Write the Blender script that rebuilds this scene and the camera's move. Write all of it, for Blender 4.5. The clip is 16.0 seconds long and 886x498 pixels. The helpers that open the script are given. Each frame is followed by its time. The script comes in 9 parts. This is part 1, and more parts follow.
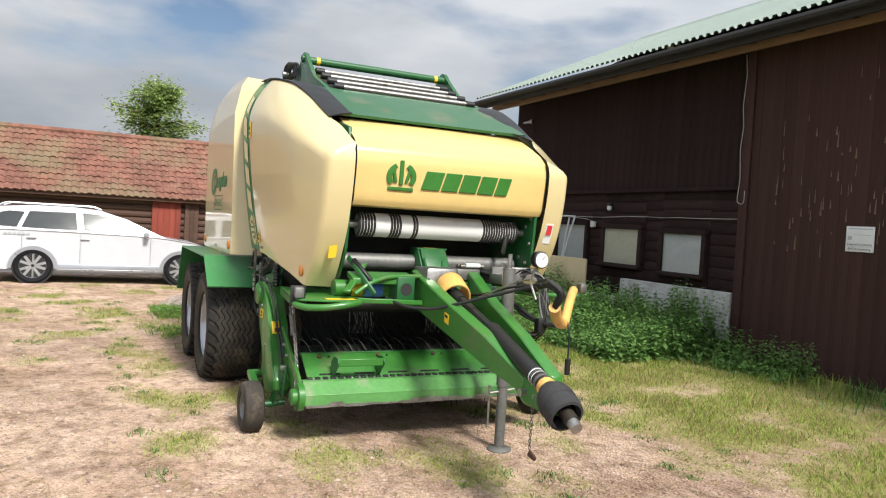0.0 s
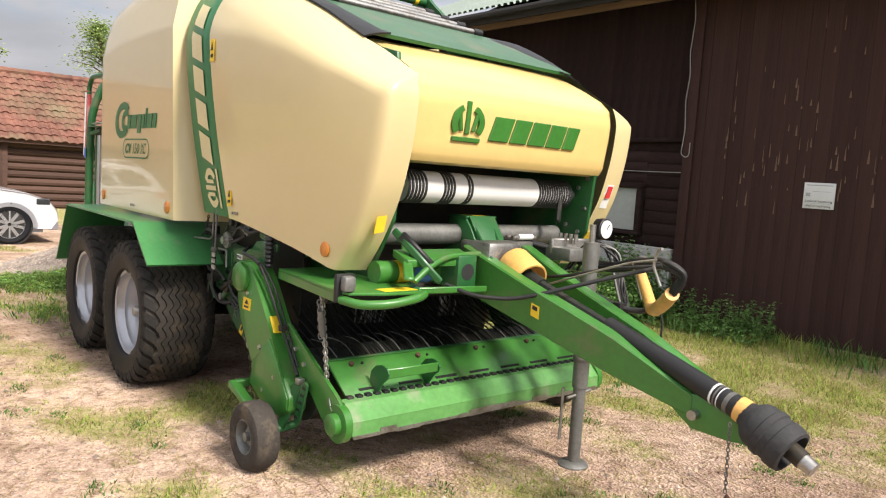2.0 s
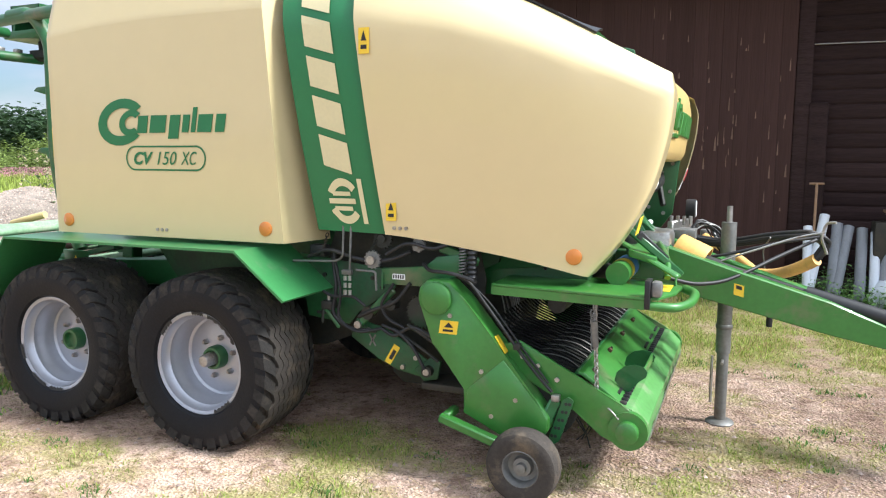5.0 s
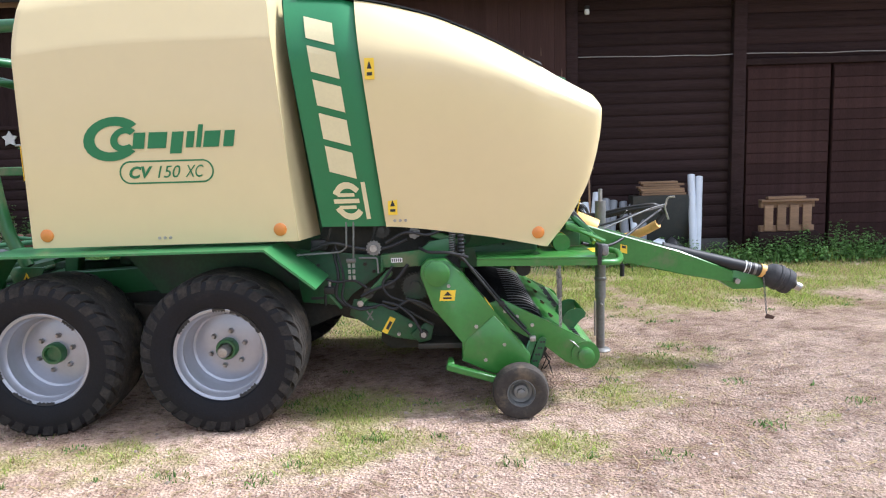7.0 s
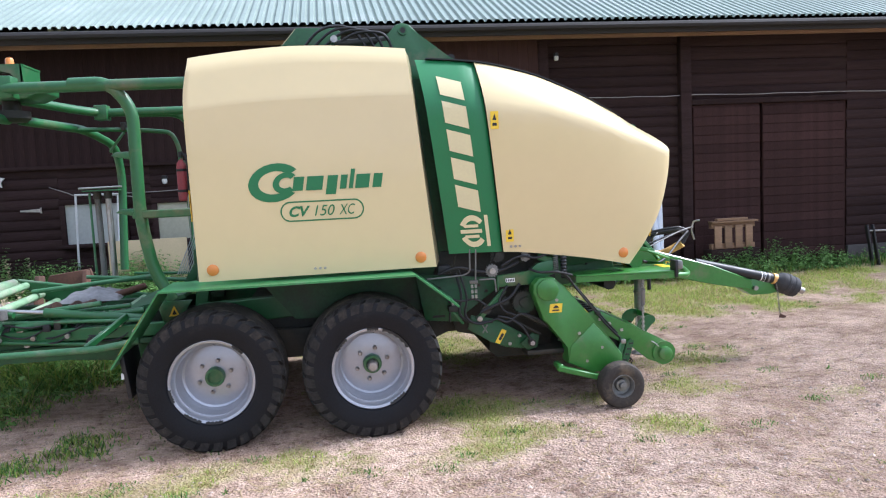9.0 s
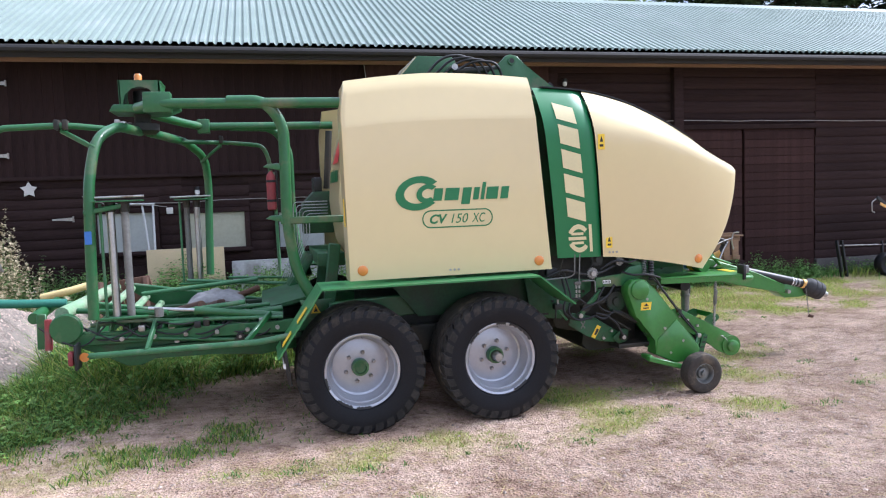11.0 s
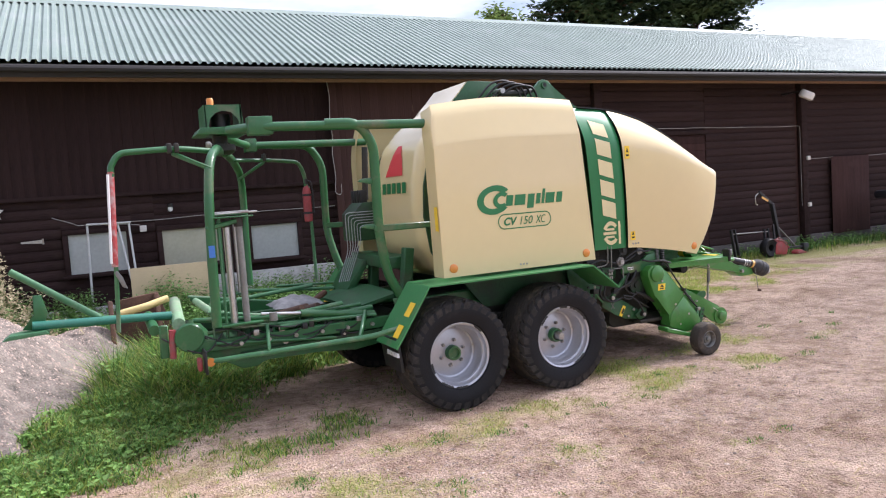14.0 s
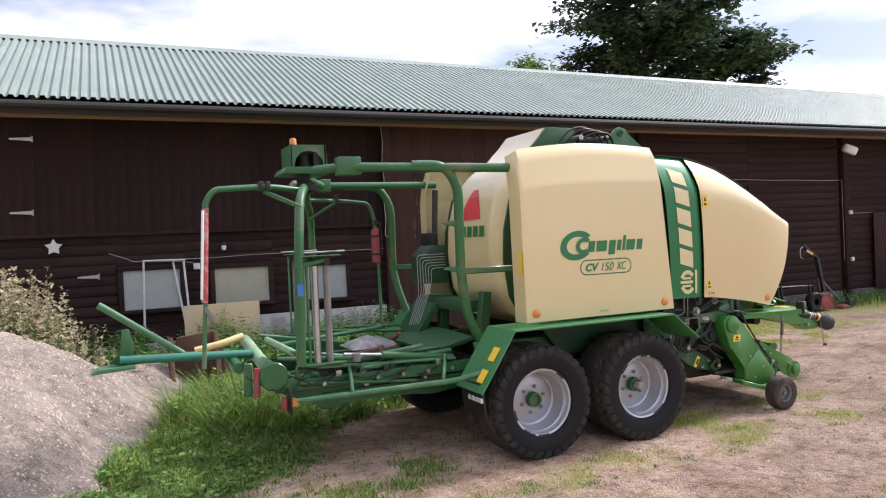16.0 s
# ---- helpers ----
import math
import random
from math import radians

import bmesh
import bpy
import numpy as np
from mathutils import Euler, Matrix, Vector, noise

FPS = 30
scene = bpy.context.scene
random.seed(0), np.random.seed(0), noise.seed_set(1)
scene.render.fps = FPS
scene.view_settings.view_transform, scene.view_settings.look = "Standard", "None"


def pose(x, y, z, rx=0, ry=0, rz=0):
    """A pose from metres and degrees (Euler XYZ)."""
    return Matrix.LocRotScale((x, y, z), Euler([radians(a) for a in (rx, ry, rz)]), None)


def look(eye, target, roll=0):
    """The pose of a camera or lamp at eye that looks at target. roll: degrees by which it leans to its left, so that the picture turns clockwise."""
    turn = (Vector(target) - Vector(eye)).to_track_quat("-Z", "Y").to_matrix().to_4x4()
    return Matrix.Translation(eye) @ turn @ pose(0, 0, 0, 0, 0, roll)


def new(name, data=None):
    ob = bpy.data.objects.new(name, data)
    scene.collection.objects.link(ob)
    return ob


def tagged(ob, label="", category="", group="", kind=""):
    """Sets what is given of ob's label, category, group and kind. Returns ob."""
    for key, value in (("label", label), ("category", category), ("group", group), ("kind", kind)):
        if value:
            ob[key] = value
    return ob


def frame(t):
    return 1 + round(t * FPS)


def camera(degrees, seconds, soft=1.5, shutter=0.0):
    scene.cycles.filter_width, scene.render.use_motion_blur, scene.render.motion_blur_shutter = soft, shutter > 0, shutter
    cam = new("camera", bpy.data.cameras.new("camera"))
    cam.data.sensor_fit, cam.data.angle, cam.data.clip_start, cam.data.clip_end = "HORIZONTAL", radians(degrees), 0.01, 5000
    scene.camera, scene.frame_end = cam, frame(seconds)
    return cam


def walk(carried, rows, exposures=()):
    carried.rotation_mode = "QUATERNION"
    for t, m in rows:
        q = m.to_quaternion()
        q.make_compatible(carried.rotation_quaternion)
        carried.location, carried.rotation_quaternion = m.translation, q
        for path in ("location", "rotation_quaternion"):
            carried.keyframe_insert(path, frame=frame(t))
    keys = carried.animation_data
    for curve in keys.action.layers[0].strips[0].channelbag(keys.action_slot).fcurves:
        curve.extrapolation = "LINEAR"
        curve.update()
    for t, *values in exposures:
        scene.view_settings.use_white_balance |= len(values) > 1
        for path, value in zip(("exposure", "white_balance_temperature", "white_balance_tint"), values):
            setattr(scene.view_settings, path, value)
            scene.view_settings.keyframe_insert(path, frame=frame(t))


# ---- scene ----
cam = camera(62.5, 16.0, soft=1.15)
PATH = [
    (0, (7.173, -1.119, 1.553), (5.373, -0.25, 1.489), 3.3),
    (0.5, (6.768, -1.26, 1.581), (5.057, -0.232, 1.456), 1.6),
    (1, (6.317, -1.341, 1.573), (4.63, -0.273, 1.453), 2.5),
    (1.5, (5.836, -1.542, 1.564), (4.234, -0.357, 1.399), 2.9),
    (2, (5.343, -1.728, 1.575), (3.821, -0.443, 1.386), 3.8),
    (2.4, (4.945, -1.852, 1.57), (3.437, -0.571, 1.278), 5.4),
    (2.5, (4.843, -1.88, 1.574), (3.344, -0.59, 1.279), 5.6),
    (3, (4.376, -2.143, 1.582), (3.018, -0.695, 1.34), 5.6),
    (3.5, (3.944, -2.361, 1.587), (2.724, -0.797, 1.337), 4.7),
    (4, (3.525, -2.626, 1.618), (2.438, -0.966, 1.362), 2.6),
    (4.5, (3.186, -3.026, 1.642), (2.307, -1.252, 1.354), 2.1),
    (4.7, (3.052, -3.155, 1.629), (2.224, -1.353, 1.367), 1.2),
    (6.8, (1.625, -4.456, 1.709), (1.517, -2.472, 1.485), -0.6),
    (7, (1.479, -4.609, 1.719), (1.462, -2.626, 1.458), -1.7),
    (7.5, (1.095, -4.863, 1.74), (1.087, -2.877, 1.505), -1.8),
    (8, (0.656, -5.02, 1.774), (0.74, -3.036, 1.534), -1.1),
    (8.5, (0.23, -5.236, 1.822), (0.415, -3.261, 1.568), -2.6),
    (9, (-0.201, -5.333, 1.835), (0.087, -3.364, 1.644), -2.8),
    (9.5, (-0.658, -5.443, 1.821), (-0.259, -3.49, 1.661), -3.0),
    (10, (-1.065, -5.593, 1.844), (-0.644, -3.647, 1.655), -1.9),
    (10.2, (-1.223, -5.629, 1.823), (-0.801, -3.681, 1.651), -2.3),
    (12.3, (-2.79, -5.998, 1.939), (-2.105, -4.127, 1.769), -3.1),
    (12.5, (-2.937, -6.041, 1.933), (-2.199, -4.194, 1.717), -4.3),
    (13, (-3.315, -6.04, 1.932), (-2.552, -4.198, 1.769), -3.3),
    (13.5, (-3.664, -5.972, 1.94), (-2.817, -4.164, 1.818), -2.3),
    (14, (-4.013, -5.954, 1.962), (-3.154, -4.155, 1.81), -4.0),
    (14.5, (-4.253, -5.842, 1.924), (-3.343, -4.062, 1.839), -4.6),
    (15, (-4.417, -5.71, 1.94), (-3.473, -3.948, 1.87), -2.5),
    (15.5, (-4.524, -5.659, 1.956), (-3.597, -3.887, 1.912), -3.0),
    (16, (-4.574, -5.647, 1.971), (-3.738, -3.83, 1.947), -2.6),
]
walk(cam, [(t, look(eye, target, roll)) for t, eye, target, roll in PATH],
     exposures=[(0.0, 0.24, 6280, 9), (2.0, 0.40, 6600, 13), (3.5, 0.50, 6560, 10), (4.7, 0.82, 5880, 9), (7.0, 0.76, 5560, 14), (10.0, 0.71, 5330, 16), (13.0, 0.70, 5640, 20), (16.0, 0.56, 6050, 21)])

# ==== build ====
# ---- light ----
SUN_AZIMUTH, SUN_HEIGHT = 6.0, 46.0  # degrees from +x towards +y, and above the ground
sun_way = Vector((math.cos(radians(SUN_AZIMUTH)) * math.cos(radians(SUN_HEIGHT)),
                  math.sin(radians(SUN_AZIMUTH)) * math.cos(radians(SUN_HEIGHT)), math.sin(radians(SUN_HEIGHT))))
sun = new("sun", bpy.data.lights.new("sun", "SUN"))
sun.data.energy, sun.data.angle, sun.data.color = 4.5, radians(11.0), (1.0, 0.94, 0.84)
sun.matrix_world = look(sun_way * 60, (0, 0, 0))

world = bpy.data.worlds.new("world")
scene.world = world
world.use_nodes = True
wn, wl = world.node_tree.nodes, world.node_tree.links
wn.clear()
w_out, w_bg = wn.new("ShaderNodeOutputWorld"), wn.new("ShaderNodeBackground")
w_sky = wn.new("ShaderNodeTexSky")
w_sky.sky_type, w_sky.sun_disc = "NISHITA", False
w_sky.sun_elevation, w_sky.sun_rotation = radians(SUN_HEIGHT), radians(90 - SUN_AZIMUTH)
w_sky.dust_density = 2.0
w_tc, w_map = wn.new("ShaderNodeTexCoord"), wn.new("ShaderNodeMapping")
w_map.inputs["Scale"].default_value = (1.0, 1.0, 3.2)
w_noise, w_ramp = wn.new("ShaderNodeTexNoise"), wn.new("ShaderNodeValToRGB")
w_noise.inputs["Scale"].default_value, w_noise.inputs["Detail"].default_value = 2.6, 7.0
w_ramp.color_ramp.elements[0].position, w_ramp.color_ramp.elements[1].position = 0.34, 0.50
w_noise2, w_ramp2 = wn.new("ShaderNodeTexNoise"), wn.new("ShaderNodeValToRGB")
w_noise2.inputs["Scale"].default_value, w_noise2.inputs["Detail"].default_value = 3.4, 6.0
w_ramp2.color_ramp.elements[0].position, w_ramp2.color_ramp.elements[1].position = 0.35, 0.68
w_ramp2.color_ramp.elements[0].color, w_ramp2.color_ramp.elements[1].color = (6.3, 6.6, 7.1, 1), (9.6, 9.7, 9.9, 1)
w_mix = wn.new("ShaderNodeMix")
w_mix.data_type = "RGBA"
wl.new(w_tc.outputs["Generated"], w_map.inputs["Vector"])
wl.new(w_map.outputs["Vector"], w_noise.inputs["Vector"])
wl.new(w_map.outputs["Vector"], w_noise2.inputs["Vector"])
wl.new(w_noise.outputs["Fac"], w_ramp.inputs["Fac"])
wl.new(w_noise2.outputs["Fac"], w_ramp2.inputs["Fac"])
wl.new(w_ramp.outputs["Color"], w_mix.inputs["Factor"])
wl.new(w_sky.outputs["Color"], w_mix.inputs["A"])
# the clouds stand brighter towards the sun
w_dot, w_glow, w_lit = wn.new("ShaderNodeVectorMath"), wn.new("ShaderNodeMapRange"), wn.new("ShaderNodeVectorMath")
w_dot.operation, w_lit.operation = "DOT_PRODUCT", "SCALE"
w_dot.inputs[1].default_value = sun_way
wl.new(w_tc.outputs["Generated"], w_dot.inputs[0])
wl.new(w_dot.outputs["Value"], w_glow.inputs["Value"])
w_glow.inputs["From Min"].default_value, w_glow.inputs["From Max"].default_value = -0.7, 0.8
w_glow.inputs["To Min"].default_value, w_glow.inputs["To Max"].default_value = 0.56, 1.40
wl.new(w_ramp2.outputs["Color"], w_lit.inputs[0])
wl.new(w_glow.outputs["Result"], w_lit.inputs["Scale"])
wl.new(w_lit.outputs["Vector"], w_mix.inputs["B"])
wl.new(w_mix.outputs["Result"], w_bg.inputs["Color"])
w_bg.inputs["Strength"].default_value = 0.090
wl.new(w_bg.outputs["Background"], w_out.inputs["Surface"])


# ---- materials ----
def material(name, colour, rough=0.6, metal=0.0, vary=0.12, scale=6.0, fine=60.0, bump=0.0, dirt=None, dirt_amount=0.0, coat=0.0,
             spread=0.0, stretch=(1, 1, 1), alpha=1.0, transmission=0.0, per_piece=False, dirt_scale=2.0, specular=0.5, gloss_vary=0.12):
    """A painted or raw surface: a base colour that varies at two scales, dirt patches, fine relief."""
    m = bpy.data.materials.new(name)
    m.use_nodes = True
    n, l = m.node_tree.nodes, m.node_tree.links
    b = n["Principled BSDF"]
    tc, mp = n.new("ShaderNodeTexCoord"), n.new("ShaderNodeMapping")
    mp.inputs["Scale"].default_value = stretch
    l.new(tc.outputs["Object"], mp.inputs["Vector"])
    big, small = n.new("ShaderNodeTexNoise"), n.new("ShaderNodeTexNoise")
    big.inputs["Scale"].default_value, small.inputs["Scale"].default_value = scale, fine
    big.inputs["Detail"].default_value, small.inputs["Detail"].default_value = 5.0, 4.0
    for t in (big, small):
        l.new(mp.outputs["Vector"], t.inputs["Vector"])
    add = n.new("ShaderNodeMath")
    add.operation = "ADD"
    l.new(big.outputs["Fac"], add.inputs[0])
    l.new(small.outputs["Fac"], add.inputs[1])
    rng = n.new("ShaderNodeMapRange")
    rng.inputs["From Min"].default_value, rng.inputs["From Max"].default_value = 0.6, 1.4
    rng.inputs["To Min"].default_value, rng.inputs["To Max"].default_value = 1 - vary, 1 + vary
    l.new(add.outputs[0], rng.inputs["Value"])
    mul = n.new("ShaderNodeVectorMath")
    mul.operation = "SCALE"
    mul.inputs[0].default_value = colour[:3]
    l.new(rng.outputs["Result"], mul.inputs["Scale"])
    out = mul.outputs["Vector"]
    if per_piece or spread:
        info, r2, m2 = n.new("ShaderNodeObjectInfo"), n.new("ShaderNodeMapRange"), n.new("ShaderNodeVectorMath")
        m2.operation = "SCALE"
        r2.inputs["To Min"].default_value, r2.inputs["To Max"].default_value = 1 - spread, 1 + spread
        l.new(info.outputs["Random"], r2.inputs["Value"])
        l.new(out, m2.inputs[0])
        l.new(r2.outputs["Result"], m2.inputs["Scale"])
        out = m2.outputs["Vector"]
    if dirt:
        dn, dr, mx = n.new("ShaderNodeTexNoise"), n.new("ShaderNodeValToRGB"), n.new("ShaderNodeMix")
        dn.inputs["Scale"].default_value, dn.inputs["Detail"].default_value, dn.inputs["Roughness"].default_value = dirt_scale, 8.0, 0.65
        l.new(tc.outputs["Object"], dn.inputs["Vector"])
        dr.color_ramp.elements[0].position, dr.color_ramp.elements[1].position = 0.62 - dirt_amount * 0.3, 0.80 - dirt_amount * 0.2
        l.new(dn.outputs["Fac"], dr.inputs["Fac"])
        mx.data_type = "RGBA"
        mx.inputs["B"].default_value = (*dirt, 1)
        l.new(dr.outputs["Color"], mx.inputs["Factor"])
        l.new(out, mx.inputs["A"])
        out = mx.outputs["Result"]
    l.new(out, b.inputs["Base Color"])
    r3 = n.new("ShaderNodeMapRange")
    r3.inputs["To Min"].default_value, r3.inputs["To Max"].default_value = max(0.02, rough - gloss_vary), min(1.0, rough + gloss_vary)
    l.new(big.outputs["Fac"], r3.inputs["Value"])
    l.new(r3.outputs["Result"], b.inputs["Roughness"])
    b.inputs["Metallic"].default_value = metal
    b.inputs["Specular IOR Level"].default_value = specular
    b.inputs["Coat Weight"].default_value = coat
    b.inputs["Coat Roughness"].default_value = 0.045
    b.inputs["Transmission Weight"].default_value = transmission
    if bump:
        bp = n.new("ShaderNodeBump")
        bp.inputs["Strength"].default_value, bp.inputs["Distance"].default_value = min(1.0, bump), 0.01
        l.new(small.outputs["Fac"], bp.inputs["Height"])
        l.new(bp.outputs["Normal"], b.inputs["Normal"])
    return m


CREAM = material("cream_gelcoat", (0.69, 0.570, 0.305), 0.32, vary=0.02, scale=0.8, fine=9, coat=0.7, gloss_vary=0.02)
CREAM_FRONT = material("yellow_cream_plastic", (0.74, 0.54, 0.21), 0.36, vary=0.05, scale=1.2, fine=14, coat=0.25)
GREEN = material("green_paint", (0.019, 0.110, 0.031), 0.42, vary=0.14, scale=3, fine=30, coat=0.2, dirt=(0.13, 0.13, 0.07), dirt_amount=0.28, dirt_scale=3.0, bump=0.03)
GREEN_BRIGHT = material("bright_green_paint", (0.044, 0.182, 0.030), 0.36, vary=0.14, scale=3, fine=30, coat=0.25, dirt=(0.14, 0.15, 0.08), dirt_amount=0.2, dirt_scale=3.5, bump=0.03)
GREEN_PALE = material("sun_bleached_green_paint", (0.054, 0.172, 0.072), 0.5, vary=0.2, scale=4, fine=40, dirt=(0.20, 0.22, 0.16), dirt_amount=0.35, dirt_scale=4.0, bump=0.05)
# faded green, lightened further for the sun's glare on the windguard
GREEN_FADED_GLARE = material("sun_glare_faded_green_paint", (0.11, 0.30, 0.085), 0.36, vary=0.2, scale=3, fine=34, coat=0.2, dirt=(0.30, 0.30, 0.22), dirt_amount=0.2, dirt_scale=5, bump=0.04)
# green paint with grime, its base dimmed for the machine's own shadow
GREEN_GRIMY_SHADED = material("half_shaded_grimy_green_paint", (0.016, 0.088, 0.027), 0.5, vary=0.28, scale=4, fine=40, dirt=(0.045, 0.050, 0.030), dirt_amount=0.4, dirt_scale=4, bump=0.04)
FENDER_GREEN = material("fender_green_paint", (0.045, 0.205, 0.062), 0.42, vary=0.12, scale=3, fine=40, coat=0.15, dirt=(0.16, 0.20, 0.13), dirt_amount=0.15, dirt_scale=4.0, bump=0.03)
BELL = material("matt_ribbed_rubber", (0.040, 0.040, 0.042), 0.72, vary=0.3, scale=8, fine=60, bump=0.15, specular=0.3)
GREEN_DECAL = material("green_decal", (0.018, 0.17, 0.055), 0.4, vary=0.05, coat=0.1)
CREAM_DECAL = material("cream_decal", (0.70, 0.62, 0.36), 0.4, vary=0.05, coat=0.1)
RUBBER = material("tyre_rubber", (0.0095, 0.0098, 0.012), 0.5, vary=0.25, scale=5, fine=70, bump=0.15, specular=0.22, dirt=(0.026, 0.023, 0.021), dirt_amount=0.04, dirt_scale=5)
LUG = material("worn_lug_rubber", (0.025, 0.023, 0.021), 0.8, specular=0.3, vary=0.4, scale=9, fine=60, bump=0.3, dirt=(0.07, 0.058, 0.045), dirt_amount=0.25, dirt_scale=9)
TREAD = material("dusty_tread_rubber", (0.050, 0.043, 0.037), 0.85, specular=0.3, vary=0.3, scale=6, fine=60, bump=0.3, dirt=(0.16, 0.125, 0.085), dirt_amount=0.35, dirt_scale=7)
RIM = material("silver_rim_paint", (0.44, 0.45, 0.49), 0.32, metal=0.55, vary=0.05, scale=5, fine=40, dirt=(0.30, 0.28, 0.26), dirt_amount=0.0, dirt_scale=7)
STEEL = material("bare_steel", (0.42, 0.41, 0.39), 0.4, metal=0.9, vary=0.25, scale=10, fine=80, dirt=(0.16, 0.10, 0.06), dirt_amount=0.3, dirt_scale=9)
CHROME = material("polished_roller_steel", (0.46, 0.46, 0.46), 0.34, metal=1.0, vary=0.15, scale=6, fine=60, dirt=(0.20, 0.16, 0.12), dirt_amount=0.15)
GREY_TUBE = material("grey_galvanised_tube", (0.20, 0.20, 0.19), 0.5, metal=0.5, vary=0.25, scale=7, fine=50, dirt=(0.10, 0.08, 0.06), dirt_amount=0.3)
BLACK = material("black_plastic", (0.012, 0.012, 0.013), 0.5, vary=0.2, scale=6, fine=60, bump=0.05)
HOSE = material("black_hydraulic_hose", (0.014, 0.014, 0.015), 0.55, vary=0.3, scale=10, fine=90, dirt=(0.07, 0.06, 0.05), dirt_amount=0.15)
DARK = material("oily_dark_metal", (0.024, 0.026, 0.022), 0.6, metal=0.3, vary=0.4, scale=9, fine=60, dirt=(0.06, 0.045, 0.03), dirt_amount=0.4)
ORANGE = material("orange_reflector", (0.66, 0.23, 0.035), 0.3, vary=0.06, fine=120, coat=0.4)
YELLOW = material("yellow_sticker", (0.85, 0.58, 0.03), 0.45, vary=0.06)
YELLOW_PLASTIC = material("faded_yellow_plastic", (0.74, 0.43, 0.12), 0.5, vary=0.15, scale=5, dirt=(0.30, 0.20, 0.10), dirt_amount=0.2)
INK = material("black_print", (0.02, 0.02, 0.02), 0.6, vary=0.05)
RED = material("faded_red_paint", (0.42, 0.06, 0.06), 0.5, vary=0.25, scale=8, dirt=(0.46, 0.40, 0.38), dirt_amount=0.55, dirt_scale=12)
RED_DULL = material("dull_red_paint", (0.27, 0.04, 0.045), 0.5, vary=0.25, scale=8, dirt=(0.16, 0.10, 0.09), dirt_amount=0.3, dirt_scale=10)
# the green paint darkened to stand for shade, with random grime over it
GREEN_SHADE = material("shaded_grimy_green_paint", (0.014, 0.062, 0.020), 0.55, vary=0.35, scale=4, fine=40, dirt=(0.02, 0.022, 0.016), dirt_amount=0.5, dirt_scale=3, bump=0.05)
RED_REFLEX = material("red_reflective_foil", (0.62, 0.045, 0.05), 0.4, vary=0.08)
WHITE_STICKER = material("white_sticker", (0.75, 0.76, 0.76), 0.45, vary=0.06)
BLUE = material("blue_sticker", (0.05, 0.17, 0.52), 0.4, vary=0.1)
NET = material("white_net_wrap", (0.72, 0.72, 0.71), 0.85, vary=0.05, stretch=(1, 30, 1), fine=20)
RUST = material("rusty_brown_steel", (0.11, 0.055, 0.035), 0.8, metal=0.2, vary=0.4, scale=4, fine=40, bump=0.2, dirt=(0.05, 0.035, 0.03), dirt_amount=0.5)


# ---- mesh tools ----
WHERE = {}  # the place of each thing's empty


def thing(name, at, label, category, group="", kind=""):
    e = new(name)
    e.location = at
    e.empty_display_size = 0.2
    WHERE[e.name] = Vector(at)
    return tagged(e, label, category, group, kind)


def mesh_of(name, bm, mats, smooth=False):
    bmesh.ops.recalc_face_normals(bm, faces=bm.faces)
    bm.normal_update()
    me = bpy.data.meshes.new(name)
    bm.to_mesh(me)
    bm.free()
    for m in mats if isinstance(mats, (list, tuple)) else [mats]:
        me.materials.append(m)
    if smooth:
        me.shade_smooth()
        me.set_sharp_from_angle(angle=radians(38))
    return me


def part(name, bm, mats, parent, label="", smooth=True):
    """One mesh object under a thing or a part. The bmesh holds world places; they become the thing's own."""
    root = parent
    while root.parent:
        root = root.parent
    bmesh.ops.translate(bm, verts=bm.verts, vec=-WHERE[root.name])
    ob = new(name, mesh_of(name, bm, mats, smooth))
    ob.parent = parent
    return tagged(ob, label)


def single(name, bm, mats, label="", category="", kind="", group="", smooth=True):
    """A top-level thing or piece of the setting of one mesh, its origin at its base."""
    lo = [min(v.co[i] for v in bm.verts) for i in range(3)]
    hi = [max(v.co[i] for v in bm.verts) for i in range(3)]
    at = Vector(((lo[0] + hi[0]) / 2, (lo[1] + hi[1]) / 2, lo[2]))
    bmesh.ops.translate(bm, verts=bm.verts, vec=-at)
    ob = new(name, mesh_of(name, bm, mats, smooth))
    ob.location = at
    WHERE[ob.name] = at
    return tagged(ob, label, category, group, kind)


def piece(name, me, parent, at, rot=None, scale=(1, 1, 1)):
    """An object of its own on shared mesh data, under a thing, at a world place."""
    ob = new(name, me)
    root = parent
    while root.parent:
        root = root.parent
    ob.matrix_basis = Matrix.LocRotScale(Vector(at) - WHERE[root.name], rot.to_quaternion() if rot else None, scale)
    ob.parent = parent
    return ob


def grow(bm, verts, faces, mat=0):
    vs = [bm.verts.new(v) for v in verts]
    for f in faces:
        try:
            bm.faces.new([vs[i] for i in f]).material_index = mat
        except ValueError:
            pass
    return vs


def box(bm, x0, x1, y0, y1, z0, z1, bevel=0.0, m=None, mat=0):
    v = [Vector((x, y, z)) for x in (x0, x1) for y in (y0, y1) for z in (z0, z1)]
    vs = grow(bm, v, [(0, 1, 3, 2), (4, 6, 7, 5), (0, 4, 5, 1), (2, 3, 7, 6), (0, 2, 6, 4), (1, 5, 7, 3)], mat)
    if bevel:
        es = list({e for w in vs for e in w.link_edges})
        r = bmesh.ops.bevel(bm, geom=es, offset=bevel, segments=2, affect="EDGES", profile=0.5, clamp_overlap=True)
        vs = list({w for f in r["faces"] for w in f.verts} | {w for w in vs if w.is_valid})
    if m:
        bmesh.ops.transform(bm, matrix=m, verts=[w for w in vs if w.is_valid])
    return bm


